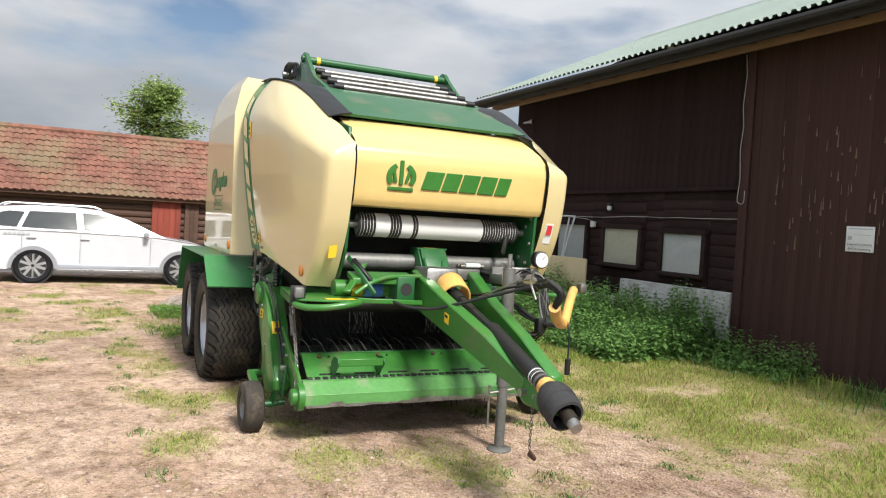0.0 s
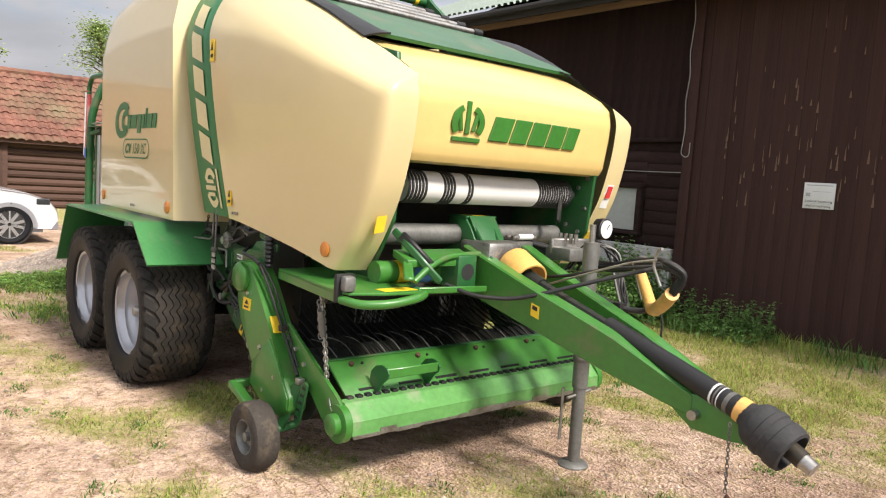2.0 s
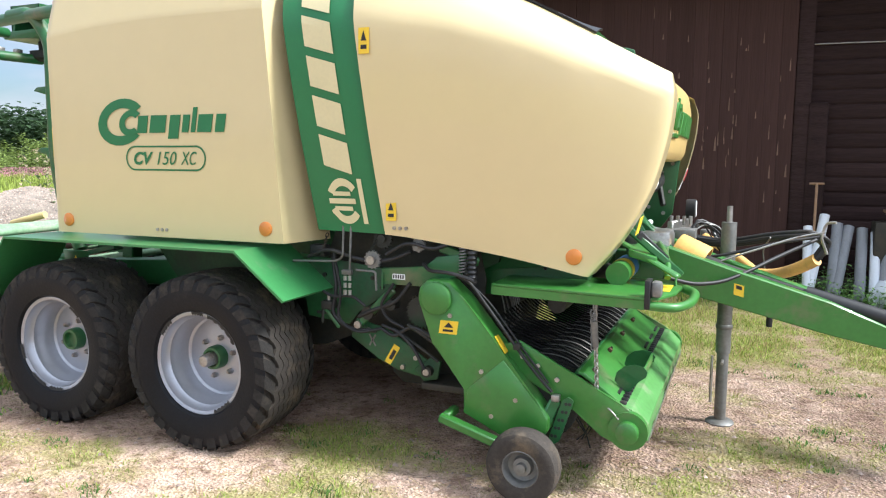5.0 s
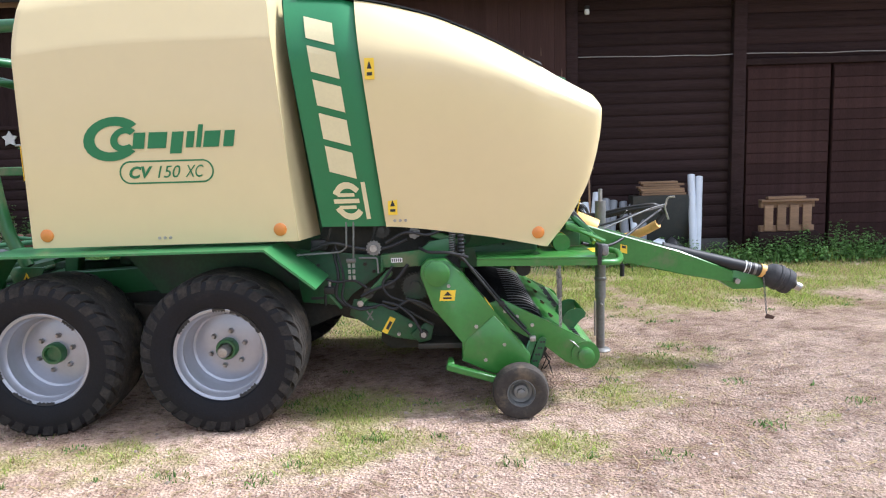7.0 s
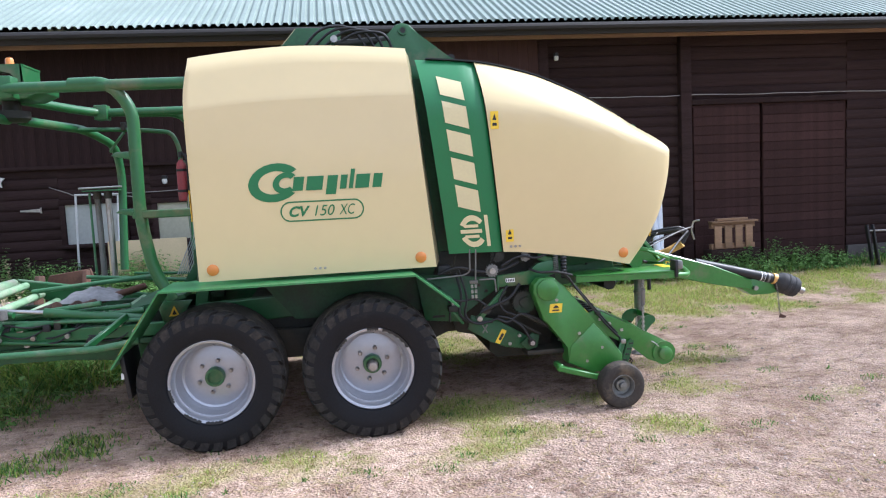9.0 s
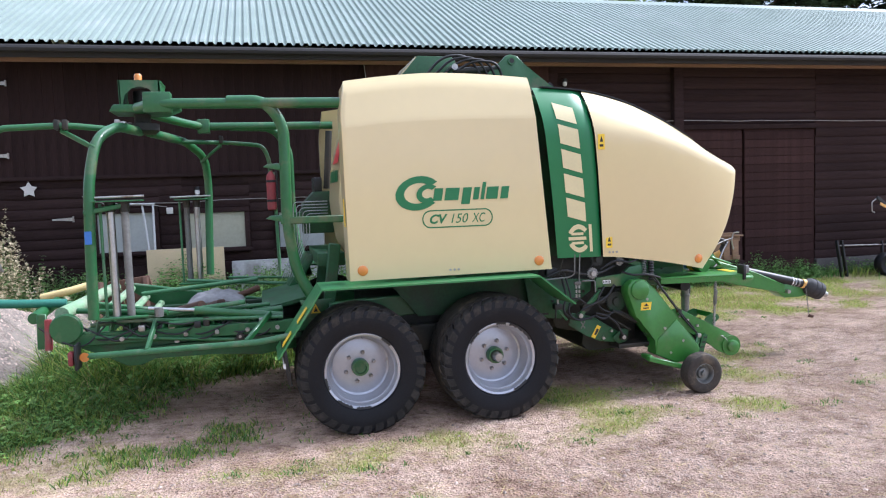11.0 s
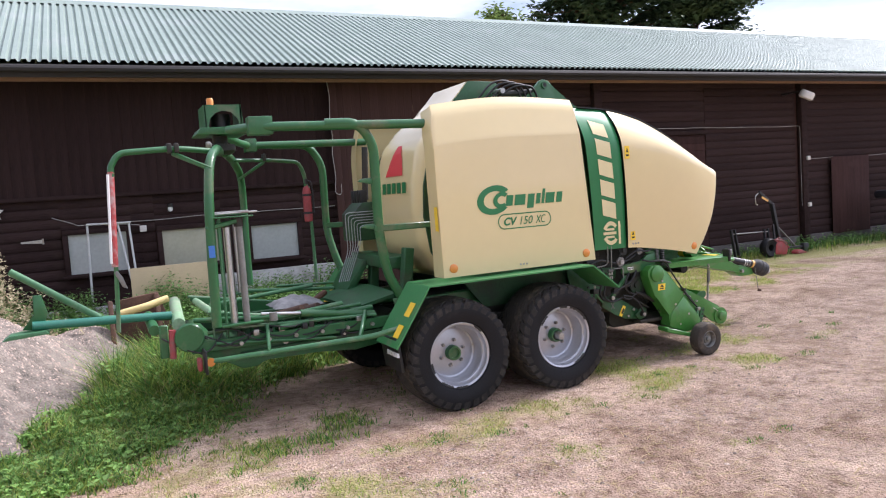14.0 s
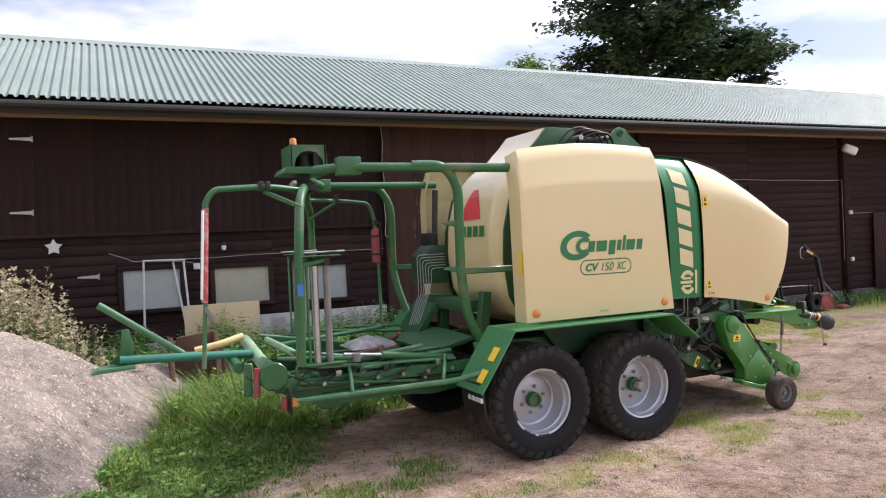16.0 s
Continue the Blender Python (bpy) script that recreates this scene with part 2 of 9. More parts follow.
def prism(bm, outline, axis, a0, a1, bevel=0.0, mat=0):
    """A polygon in two axes, drawn out along the third from a0 to a1. axis 'y': points are (x, z); 'x': (y, z); 'z': (x, y)."""
    def put(p, a):
        return {"y": (p[0], a, p[1]), "x": (a, p[0], p[1]), "z": (p[0], p[1], a)}[axis]
    n = len(outline)
    area = sum(outline[i][0] * outline[(i + 1) % n][1] - outline[(i + 1) % n][0] * outline[i][1] for i in range(n))
    pts = outline if (area > 0) != (axis == "y") else outline[::-1]
    vs = grow(bm, [put(p, a0) for p in pts] + [put(p, a1) for p in pts],
              [tuple(range(n - 1, -1, -1)), tuple(range(n, 2 * n))] + [(i, (i + 1) % n, n + (i + 1) % n, n + i) for i in range(n)], mat)
    if bevel:
        es = list({e for w in vs for e in w.link_edges})
        bmesh.ops.bevel(bm, geom=es, offset=bevel, segments=2, affect="EDGES", profile=0.5, clamp_overlap=True)
    return bm


def beam(bm, a, b, w, h, w2=None, h2=None, bevel=0.006, mat=0):
    """A box section between two places; its height stands as upright as it can."""
    a, b = Vector(a), Vector(b)
    d = (b - a).normalized()
    s = d.cross(Vector((0, 0, 1)))
    s = s.normalized() if s.length > 1e-3 else Vector((0, 1, 0))
    u = s.cross(d).normalized()
    w2, h2 = w2 or w, h2 or h
    v = [a + s * (sx * w / 2) + u * (sz * h / 2) for sx, sz in ((-1, -1), (1, -1), (1, 1), (-1, 1))]
    v += [b + s * (sx * w2 / 2) + u * (sz * h2 / 2) for sx, sz in ((-1, -1), (1, -1), (1, 1), (-1, 1))]
    vs = grow(bm, v, [(0, 1, 2, 3), (7, 6, 5, 4), (0, 4, 5, 1), (1, 5, 6, 2), (2, 6, 7, 3), (3, 7, 4, 0)], mat)
    if bevel:
        es = list({e for q in vs for e in q.link_edges})
        bmesh.ops.bevel(bm, geom=es, offset=bevel, segments=1, affect="EDGES", clamp_overlap=True)
    return bm


def bent(points, radius, steps=5):
    """Rounds the corners of a line of places."""
    p = [Vector(q) for q in points]
    out = [p[0]]
    for i in range(1, len(p) - 1):
        a, b = p[i - 1] - p[i], p[i + 1] - p[i]
        r = min(radius, a.length * 0.45, b.length * 0.45)
        s, e = p[i] + a.normalized() * r, p[i] + b.normalized() * r
        for k in range(steps + 1):
            t = k / steps
            out.append(s * (1 - t) ** 2 + p[i] * 2 * t * (1 - t) + e * t * t)
    return out + [p[-1]]


def tube(bm, points, radius, sides=10, bend=0.0, steps=5, cap=True, mat=0, end=None):
    """A round tube along places; end: the radius at its last place."""
    p = bent(points, bend, steps) if bend else [Vector(q) for q in points]
    rings, n, up = [], len(p), None
    for i, q in enumerate(p):
        d = ((p[min(i + 1, n - 1)] - p[max(i - 1, 0)])).normalized()
        if up is None:
            up = d.orthogonal().normalized()
        up = (up - d * up.dot(d)).normalized()
        s = d.cross(up)
        r = radius if end is None else radius + (end - radius) * i / (n - 1)
        rings.append([bm.verts.new(q + (up * math.cos(a) + s * math.sin(a)) * r) for a in (math.tau * k / sides for k in range(sides))])
    for a, b in zip(rings, rings[1:]):
        for k in range(sides):
            bm.faces.new((a[k], a[(k + 1) % sides], b[(k + 1) % sides], b[k])).material_index = mat
    if cap:
        bm.faces.new(rings[0][::-1]).material_index = mat
        bm.faces.new(rings[-1]).material_index = mat
    return bm


def turned(bm, profile, at, axis="y", sides=32, mats=None, closed=False, ends=True):
    """A profile of (radius, along) turned about an axis through a place."""
    at, rings = Vector(at), []
    for r, h in profile:
        ring = []
        for k in range(sides):
            a = math.tau * k / sides
            c, s = r * math.cos(a), r * math.sin(a)
            ring.append(bm.verts.new(at + {"y": Vector((c, h, s)), "x": Vector((h, c, s)), "z": Vector((c, s, h))}[axis]))
        rings.append(ring)
    pairs = list(zip(rings, rings[1:])) + ([(rings[-1], rings[0])] if closed else [])
    for i, (a, b) in enumerate(pairs):
        for k in range(sides):
            bm.faces.new((a[k], a[(k + 1) % sides], b[(k + 1) % sides], b[k])).material_index = mats[i] if mats else 0
    if ends and not closed:
        for ring in (rings[0], rings[-1]):
            if (ring[0].co - ring[sides // 2].co).length > 1e-4:
                bm.faces.new(ring)
    bmesh.ops.remove_doubles(bm, verts=bm.verts, dist=1e-5)
    bmesh.ops.recalc_face_normals(bm, faces=bm.faces)
    return bm


def rod(bm, a, b, r, sides=12, mat=0, r2=None):
    return tube(bm, [a, b], r, sides, mat=mat, end=r2)


def sheet(bm, fn, nu, nv, thick=0.0, mat=0):
    """A curved sheet: fn(u, v) for u and v from 0 to 1 gives places; thick: drawn out along its normals."""
    g = [[Vector(fn(i / nu, j / nv)) for j in range(nv + 1)] for i in range(nu + 1)]

    def skin(gr, flip):
        vs = [[bm.verts.new(q) for q in row] for row in gr]
        for i in range(nu):
            for j in range(nv):
                f = (vs[i][j], vs[i + 1][j], vs[i + 1][j + 1], vs[i][j + 1])
                bm.faces.new(f[::-1] if flip else f).material_index = mat
        return vs
    top = skin(g, False)
    if thick:
        nrm = [[None] * (nv + 1) for _ in range(nu + 1)]
        for i in range(nu + 1):
            for j in range(nv + 1):
                du = g[min(i + 1, nu)][j] - g[max(i - 1, 0)][j]
                dv = g[i][min(j + 1, nv)] - g[i][max(j - 1, 0)]
                nrm[i][j] = du.cross(dv).normalized()
        low = skin([[g[i][j] - nrm[i][j] * thick for j in range(nv + 1)] for i in range(nu + 1)], True)
        rim = [(i, 0) for i in range(nu)] + [(nu, j) for j in range(nv)] + [(i, nv) for i in range(nu, 0, -1)] + [(0, j) for j in range(nv, 0, -1)]
        for k, (i, j) in enumerate(rim):
            i2, j2 = rim[(k + 1) % len(rim)]
            bm.faces.new((top[i][j], low[i][j], low[i2][j2], top[i2][j2])).material_index = mat
    return bm


def fresh():
    return bmesh.new()


def mix(a, b, t):
    return a + (b - a) * t


def curve_at(keys, x):
    """A value read smoothly from (x, value) keys."""
    if x <= keys[0][0]:
        return keys[0][1]
    for (x0, v0), (x1, v1) in zip(keys, keys[1:]):
        if x <= x1:
            return v0 + (v1 - v0) * (x - x0) / (x1 - x0)
    return keys[-1][1]


def smooth_at(keys, x):
    """A value read from (x, value) keys along a curve without corners."""
    n = len(keys)
    if x <= keys[0][0]:
        return keys[0][1]
    if x >= keys[-1][0]:
        return keys[-1][1]
    slope = [(keys[i + 1][1] - keys[i][1]) / (keys[i + 1][0] - keys[i][0]) for i in range(n - 1)]
    turn = [slope[0]] + [0.0 if a * b <= 0 else 2 * a * b / (a + b) for a, b in zip(slope, slope[1:])] + [slope[-1]]
    i = max(k for k in range(n - 1) if keys[k][0] <= x)
    h = keys[i + 1][0] - keys[i][0]
    t = (x - keys[i][0]) / h
    return ((2 * t ** 3 - 3 * t * t + 1) * keys[i][1] + (t ** 3 - 2 * t * t + t) * h * turn[i]
            + (3 * t * t - 2 * t ** 3) * keys[i + 1][1] + (t ** 3 - t * t) * h * turn[i + 1])


def bumps(x, y, s, seed=0.0):
    return noise.noise(Vector((x * s + seed * 7.3, y * s - seed * 3.1, seed)))


# ---- ground ----
def blob(x, y, cx, cy, rx, ry):
    return max(0.0, 1 - ((x - cx) / rx) ** 2 - ((y - cy) / ry) ** 2)


def step(lo, hi, v):
    t = min(1.0, max(0.0, (v - lo) / (hi - lo)))
    return t * t * (3 - 2 * t)


def rough_noise(x, y, s, seed):
    return bumps(x, y, s, seed) + 0.5 * bumps(x, y, s * 2.3, seed + 1) + 0.28 * bumps(x, y, s * 5.1, seed + 2)


def grassy(x, y):
    """How much grass grows at a place, 0 to 1: a strip along the barn, a worn verge, and torn patches."""
    edge = 2.7 + 0.30 * bumps(x, y, 0.7, 2)
    if x > 4:
        edge += 0.13 * (x - 4)
    g = step(edge - 0.5, edge + 0.9, y) if y < 8.5 else 0.0
    g *= 1.0 if x < 5 else max(0.55, 1 - 0.10 * (x - 5))
    if x > 3 and 4.3 < y < 8.5:
        g = max(g, 0.95 * step(4.3, 5.2, y))
    g = max(g, 0.80 * blob(x, y, 1.2, 2.6, 2.6, 1.3))
    g = max(g, 1.3 * blob(x, y, -4.2, 2.2, 1.3, 2.5), 0.66 * blob(x, y, -2.9, 0.05, 1.0, 0.6))
    g = max(g, 0.55 * blob(x, y, -3.9, -0.7, 1.9, 0.8), 0.66 * blob(x, y, -0.6, -0.66, 2.6, 0.42), 0.66 * blob(x, y, 1.2, -0.45, 1.7, 0.55))
    g = max(g, 0.80 * blob(x, y, 1.0, 0.25, 1.5, 0.55), 0.47 * blob(x, y, 3.0, 1.3, 1.5, 0.9), 0.42 * blob(x, y, 2.8, 0.1, 1.3, 0.6))
    g = max(g, 0.42 * blob(x, y, -4.5, -1.6, 4.6, 1.2), 0.75 * blob(x, y, -6.2, 2.8, 2.6, 2.2), 0.5 * blob(x, y, -9, -1.0, 3.0, 3.0))
    if x < -11:
        g = max(g, min(1.0, (-11 - x) / 4))
    if abs(y) > 11:
        g = max(g, min(1.0, (abs(y) - 11) / 4))
    n = rough_noise(x, y, 1.5, 1)
    return min(1.0, max(0.0, g * 1.1 + n * 0.85 - 0.38)) if g > 0.02 else max(0.0, n * 0.9 - 0.62)


def ground_z(x, y):
    """The yard lies flat, with small humps; the verge behind the machine is a little lower."""
    near = max(0.0, 1 - math.hypot(x, y) / 30)
    return near * (0.022 * bumps(x, y, 0.55, 5) + 0.010 * bumps(x, y, 2.3, 6)) - 0.004


def stony(x, y):
    """How bare and gravelly the yard is, 0 to 1."""
    return step(-0.35, 0.75, rough_noise(x, y, 0.45, 9) + 0.45 * step(0.5, 4.5, x) - 0.35 * step(1.5, 3.5, y))


def axis_steps(lo, hi, fine, far):
    a, step, v = [], fine, hi
    v = lo
    while v < hi:
        a.append(v)
        v += fine
    a.append(hi)
    out_hi, out_lo, d = [], [], fine
    v = hi
    while v < far:
        d *= 1.35
        v += d
        out_hi.append(v)
    d, v = fine, lo
    while v > -far:
        d *= 1.35
        v -= d
        out_lo.append(v)
    return out_lo[::-1] + a + out_hi


def ground_material():
    m = bpy.data.materials.new("yard_earth")
    m.use_nodes = True
    n, l = m.node_tree.nodes, m.node_tree.links
    b = n["Principled BSDF"]
    tc = n.new("ShaderNodeTexCoord")

    def noisy(scale, detail=6.0, rough=0.6):
        t = n.new("ShaderNodeTexNoise")
        t.inputs["Scale"].default_value, t.inputs["Detail"].default_value, t.inputs["Roughness"].default_value = scale, detail, rough
        l.new(tc.outputs["Object"], t.inputs["Vector"])
        return t.outputs["Fac"]

    def ramp(fac, stops):
        r = n.new("ShaderNodeValToRGB")
        while len(r.color_ramp.elements) < len(stops):
            r.color_ramp.elements.new(0.5)
        for e, (p, c) in zip(r.color_ramp.elements, stops):
            e.position, e.color = p, (*c, 1)
        l.new(fac, r.inputs["Fac"])
        return r.outputs["Color"]

    def mixed(f, a, c):
        x = n.new("ShaderNodeMix")
        x.data_type = "RGBA"
        l.new(f, x.inputs["Factor"])
        l.new(a, x.inputs["A"])
        l.new(c, x.inputs["B"])
        return x.outputs["Result"]
    def blend(x, y, f, how="MIX"):
        k = n.new("ShaderNodeMix")
        k.data_type, k.blend_type = "RGBA", how
        k.inputs["Factor"].default_value = f
        l.new(x, k.inputs["A"])
        l.new(y, k.inputs["B"])
        return k.outputs["Result"]
    sand = ramp(noisy(1.3, 9, 0.68), [(0.30, (0.485, 0.341, 0.257)), (0.47, (0.657, 0.489, 0.382)), (0.66, (0.808, 0.627, 0.501))])
    grain = ramp(noisy(70, 7, 0.85), [(0.36, (0.130, 0.088, 0.066)), (0.50, (0.505, 0.372, 0.290)), (0.63, (0.850, 0.670, 0.545))])
    half = blend(sand, grain, 0.45)
    vor = n.new("ShaderNodeTexVoronoi")
    vor.inputs["Scale"].default_value = 52.0
    l.new(tc.outputs["Object"], vor.inputs["Vector"])
    stones = ramp(vor.outputs["Color"], [(0.1, (0.172, 0.121, 0.102)), (0.5, (0.455, 0.331, 0.275)), (0.9, (0.727, 0.572, 0.491))])
    stones = blend(blend(sand, stones, 0.50), grain, 0.25)
    att_s, att_g = n.new("ShaderNodeAttribute"), n.new("ShaderNodeAttribute")
    att_s.attribute_name, att_g.attribute_name = "stony", "grassy"
    soil = mixed(att_s.outputs["Fac"], half, stones)
    # darker damp and oily stains with ragged edges
    stain = ramp(noisy(0.75, 10, 0.72), [(0.40, (0.60, 0.54, 0.50)), (0.56, (1, 1, 1)), (1.0, (1.0, 1.0, 1.0))])
    soil = blend(soil, stain, 0.9, "MULTIPLY")
    patch = ramp(noisy(4.2, 9, 0.70), [(0.38, (0.58, 0.50, 0.45)), (0.50, (1.03, 1.01, 0.99)), (0.64, (1.25, 1.21, 1.16))])
    soil = blend(soil, patch, 0.8, "MULTIPLY")
    litter = n.new("ShaderNodeMapRange")
    litter.inputs["From Min"].default_value, litter.inputs["From Max"].default_value = 0.56, 0.68
    litter.inputs["To Max"].default_value = 0.55
    l.new(noisy(7.5, 9, 0.75), litter.inputs["Value"])
    thatch = ramp(noisy(60, 7, 0.8), [(0.35, (0.20, 0.135, 0.075)), (0.52, (0.43, 0.335, 0.19)), (0.66, (0.68, 0.56, 0.36))])
    soil = mixed(litter.outputs["Result"], soil, thatch)
    fleck = ramp(noisy(17, 9, 0.8), [(0.38, (0.36, 0.31, 0.28)), (0.47, (1, 1, 1)), (1.0, (1.0, 1.0, 1.0))])
    soil = blend(soil, fleck, 0.85, "MULTIPLY")
    turf = ramp(noisy(26, 9, 0.78), [(0.30, (0.15, 0.155, 0.045)), (0.48, (0.32, 0.325, 0.095)), (0.66, (0.53, 0.45, 0.22))])
    ragged = n.new("ShaderNodeMath")
    ragged.operation = "MULTIPLY_ADD"
    l.new(noisy(14, 8, 0.75), ragged.inputs[0])
    ragged.inputs[1].default_value = 1.5
    l.new(att_g.outputs["Fac"], ragged.inputs[2])
    cut = n.new("ShaderNodeMapRange")
    cut.inputs["From Min"].default_value, cut.inputs["From Max"].default_value = 0.78, 1.42
    cut.inputs["To Max"].default_value = 0.9
    l.new(ragged.outputs[0], cut.inputs["Value"])
    full = mixed(cut.outputs["Result"], soil, turf)
    l.new(full, b.inputs["Base Color"])
    b.inputs["Roughness"].default_value = 0.95
    b.inputs["Diffuse Roughness"].default_value = 1.0
    b.inputs["Specular IOR Level"].default_value = 0.2
    bp, ad = n.new("ShaderNodeBump"), n.new("ShaderNodeMath")
    ad.operation = "ADD"
    l.new(noisy(24, 8, 0.75), ad.inputs[0])
    l.new(vor.outputs["Distance"], ad.inputs[1])
    bp.inputs["Strength"].default_value, bp.inputs["Distance"].default_value = 0.9, 0.030
    l.new(ad.outputs[0], bp.inputs["Height"])
    l.new(bp.outputs["Normal"], b.inputs["Normal"])
    return m


def make_ground():
    xs, ys = axis_steps(-9, 9, 0.14, 1500), axis_steps(-6, 8, 0.14, 1500)
    verts = [(x, y, ground_z(x, y)) for x in xs for y in ys]
    ny = len(ys)
    faces = [(i * ny + j, (i + 1) * ny + j, (i + 1) * ny + j + 1, i * ny + j + 1) for i in range(len(xs) - 1) for j in range(ny - 1)]
    me = bpy.data.meshes.new("ground")
    me.from_pydata(verts, [], faces)
    for key, fn in (("grassy", grassy), ("stony", stony)):
        a = me.attributes.new(key, "FLOAT", "POINT")
        a.data.foreach_set("value", [fn(v[0], v[1]) for v in verts])
    me.materials.append(ground_material())
    me.shade_smooth()
    return tagged(new("ground", me), "sandy farmyard earth with gravel and worn grass", "ground", kind="structure")


make_ground()

# ---- the long barn ----
PLANK = material("tarred_red_brown_planks", (0.060, 0.033, 0.029), 0.9, vary=0.3, scale=2.0, fine=26, stretch=(6, 6, 0.5), bump=0.2, spread=0.10, dirt=(0.050, 0.026, 0.022), dirt_amount=0.12, dirt_scale=3, specular=0.12)
PLANK_BLACK = material("black_tarred_planks", (0.030, 0.018, 0.017), 0.92, vary=0.4, scale=2.0, fine=26, stretch=(6, 6, 0.5), bump=0.25, spread=0.10, dirt=(0.034, 0.020, 0.018), dirt_amount=0.12, dirt_scale=3, specular=0.10)
LOG = material("weathered_dark_logs", (0.037, 0.0225, 0.0215), 0.92, vary=0.5, scale=2.2, fine=30, stretch=(0.5, 6, 6), bump=0.5, spread=0.18, dirt=(0.045, 0.030, 0.026), dirt_amount=0.16, dirt_scale=3, specular=0.12)
RED_DOOR = material("faded_red_door_boards", (0.046, 0.024, 0.022), 0.85, vary=0.45, scale=2.5, fine=30, stretch=(6, 6, 0.5), bump=0.4, spread=0.2, dirt=(0.07, 0.04, 0.034), dirt_amount=0.2, specular=0.12)
RAW_WOOD = material("bare_wood", (0.26, 0.16, 0.095), 0.8, vary=0.3, scale=3, fine=30, stretch=(0.6, 5, 5), bump=0.2, spread=0.2)
FASCIA = material("dark_eaves_board", (0.022, 0.020, 0.020), 0.75, vary=0.3, scale=2, fine=24, stretch=(0.4, 5, 5), bump=0.2)
WHITEWASH = material("whitewashed_plinth", (0.50, 0.50, 0.49), 0.9, vary=0.2, scale=3, fine=30, bump=0.3, dirt=(0.25, 0.23, 0.20), dirt_amount=0.3)
# a warmer, slightly lighter pane colour for the second window
PANE_WARM = material("warm_tinted_window_glass", (0.40, 0.40, 0.31), 0.38, vary=0.12, scale=3, fine=20, coat=0.5)
PANE = material("dusty_window_glass", (0.36, 0.39, 0.39), 0.35, vary=0.12, scale=3, fine=20, coat=0.6)
ROOF = material("green_corrugated_steel", (0.215, 0.270, 0.235), 0.48, metal=0.0, vary=0.16, scale=1.2, fine=18, dirt=(0.27, 0.30, 0.29), dirt_amount=0.25, dirt_scale=1.2, specular=0.4)
WALL_Y, EAVE_Z, EAVE_Y, RIDGE_Y, RIDGE_Z = 6.88, 4.11, 6.18, 10.4, 6.17
BARN_X0, BARN_X1 = -6.15, 26.0

barn = thing("barn", (8.0, 8.6, 0.0), "long dark red-brown timber barn with green corrugated steel roof", "barn")
bm = fresh()
box(bm, BARN_X0, BARN_X1, WALL_Y + 0.06, WALL_Y + 0.26, -0.2, EAVE_Z + 0.15)
box(bm, BARN_X0, BARN_X1, 13.6, 13.8, -0.2, EAVE_Z + 0.15)
for gx in (BARN_X0, BARN_X1 - 0.2):
    prism(bm, [(WALL_Y + 0.26, -0.2), (13.6, -0.2), (13.6, EAVE_Z + 0.1), (RIDGE_Y, RIDGE_Z - 0.15), (WALL_Y + 0.26, EAVE_Z + 0.1)], "x", gx, gx + 0.2)
part("wall", bm, PLANK, barn)


def corrugated(x0, x1, y0, z0, y1, z1, pitch=0.13, depth=0.036):
    b = fresh()
    n = int((x1 - x0) / pitch)
    nrm = Vector((0, -(z1 - z0), y1 - y0)).normalized() * (1 if y1 > y0 else -1)
    rows = []
    for i in range(n * 4 + 1):
        x = x0 + pitch * (i // 4 + (0.0, 0.24, 0.40, 0.84)[i % 4])
        o = nrm * depth * (0.0, 0.0, 1.0, 1.0)[i % 4]
        rows.append((b.verts.new(Vector((x, y0, z0)) + o), b.verts.new(Vector((x, y1, z1)) + o)))
    for (a, c), (d, e) in zip(rows, rows[1:]):
        b.faces.new((a, d, e, c))
    return b


part("roof_sheet", corrugated(BARN_X0 - 0.4, BARN_X1 + 0.4, EAVE_Y - 0.10, EAVE_Z + 0.13, RIDGE_Y, RIDGE_Z + 0.02), ROOF, barn, "pale green corrugated steel", smooth=False)
part("roof_sheet", corrugated(BARN_X0 - 0.4, BARN_X1 + 0.4, 14.4, EAVE_Z + 0.13, RIDGE_Y, RIDGE_Z + 0.02, 0.26), ROOF, barn, smooth=False)
bm = fresh()
prism(bm, [(RIDGE_Y - 0.22, RIDGE_Z - 0.04), (RIDGE_Y, RIDGE_Z + 0.09), (RIDGE_Y + 0.22, RIDGE_Z - 0.04), (RIDGE_Y, RIDGE_Z + 0.06)], "x", BARN_X0 - 0.4, BARN_X1 + 0.4)
part("ridge_cap", bm, ROOF, barn)
bm = fresh()
box(bm, BARN_X0 - 0.4, BARN_X1 + 0.4, EAVE_Y - 0.06, EAVE_Y - 0.02, EAVE_Z - 0.08, EAVE_Z + 0.11, 0.006)
tube(bm, [(BARN_X0 - 0.4, EAVE_Y - 0.14, EAVE_Z + 0.03), (BARN_X1 + 0.4, EAVE_Y - 0.14, EAVE_Z + 0.03)], 0.055, 8)
part("eaves_gutter", bm, FASCIA, barn, "dark eaves gutter")
bm = fresh()
box(bm, BARN_X0 - 0.3, BARN_X1 + 0.3, EAVE_Y + 0.24, EAVE_Y + 0.29, EAVE_Z - 0.09, EAVE_Z + 0.03, 0.006)
part("eaves_board", bm, RAW_WOOD, barn, "bare wood eaves board")
rng = random.Random(5)
rafter_me = mesh_of("rafter_end", beam(fresh(), (0, 0.9, 0.20), (0, 0, 0), 0.07, 0.11, bevel=0), FASCIA)
for i in range(46):
    piece("rafter_end", rafter_me, barn, (BARN_X0 + 0.3 + i * 0.69, EAVE_Y, EAVE_Z))


# ---- the round baler with its wrapper ----
YC = 1.15  # its middle line
baler = thing("round_baler", (0.0, YC, 0.0), "green and cream round baler with rear bale wrapper, parked", "baler")


def far(y):
    return 2 * YC - y


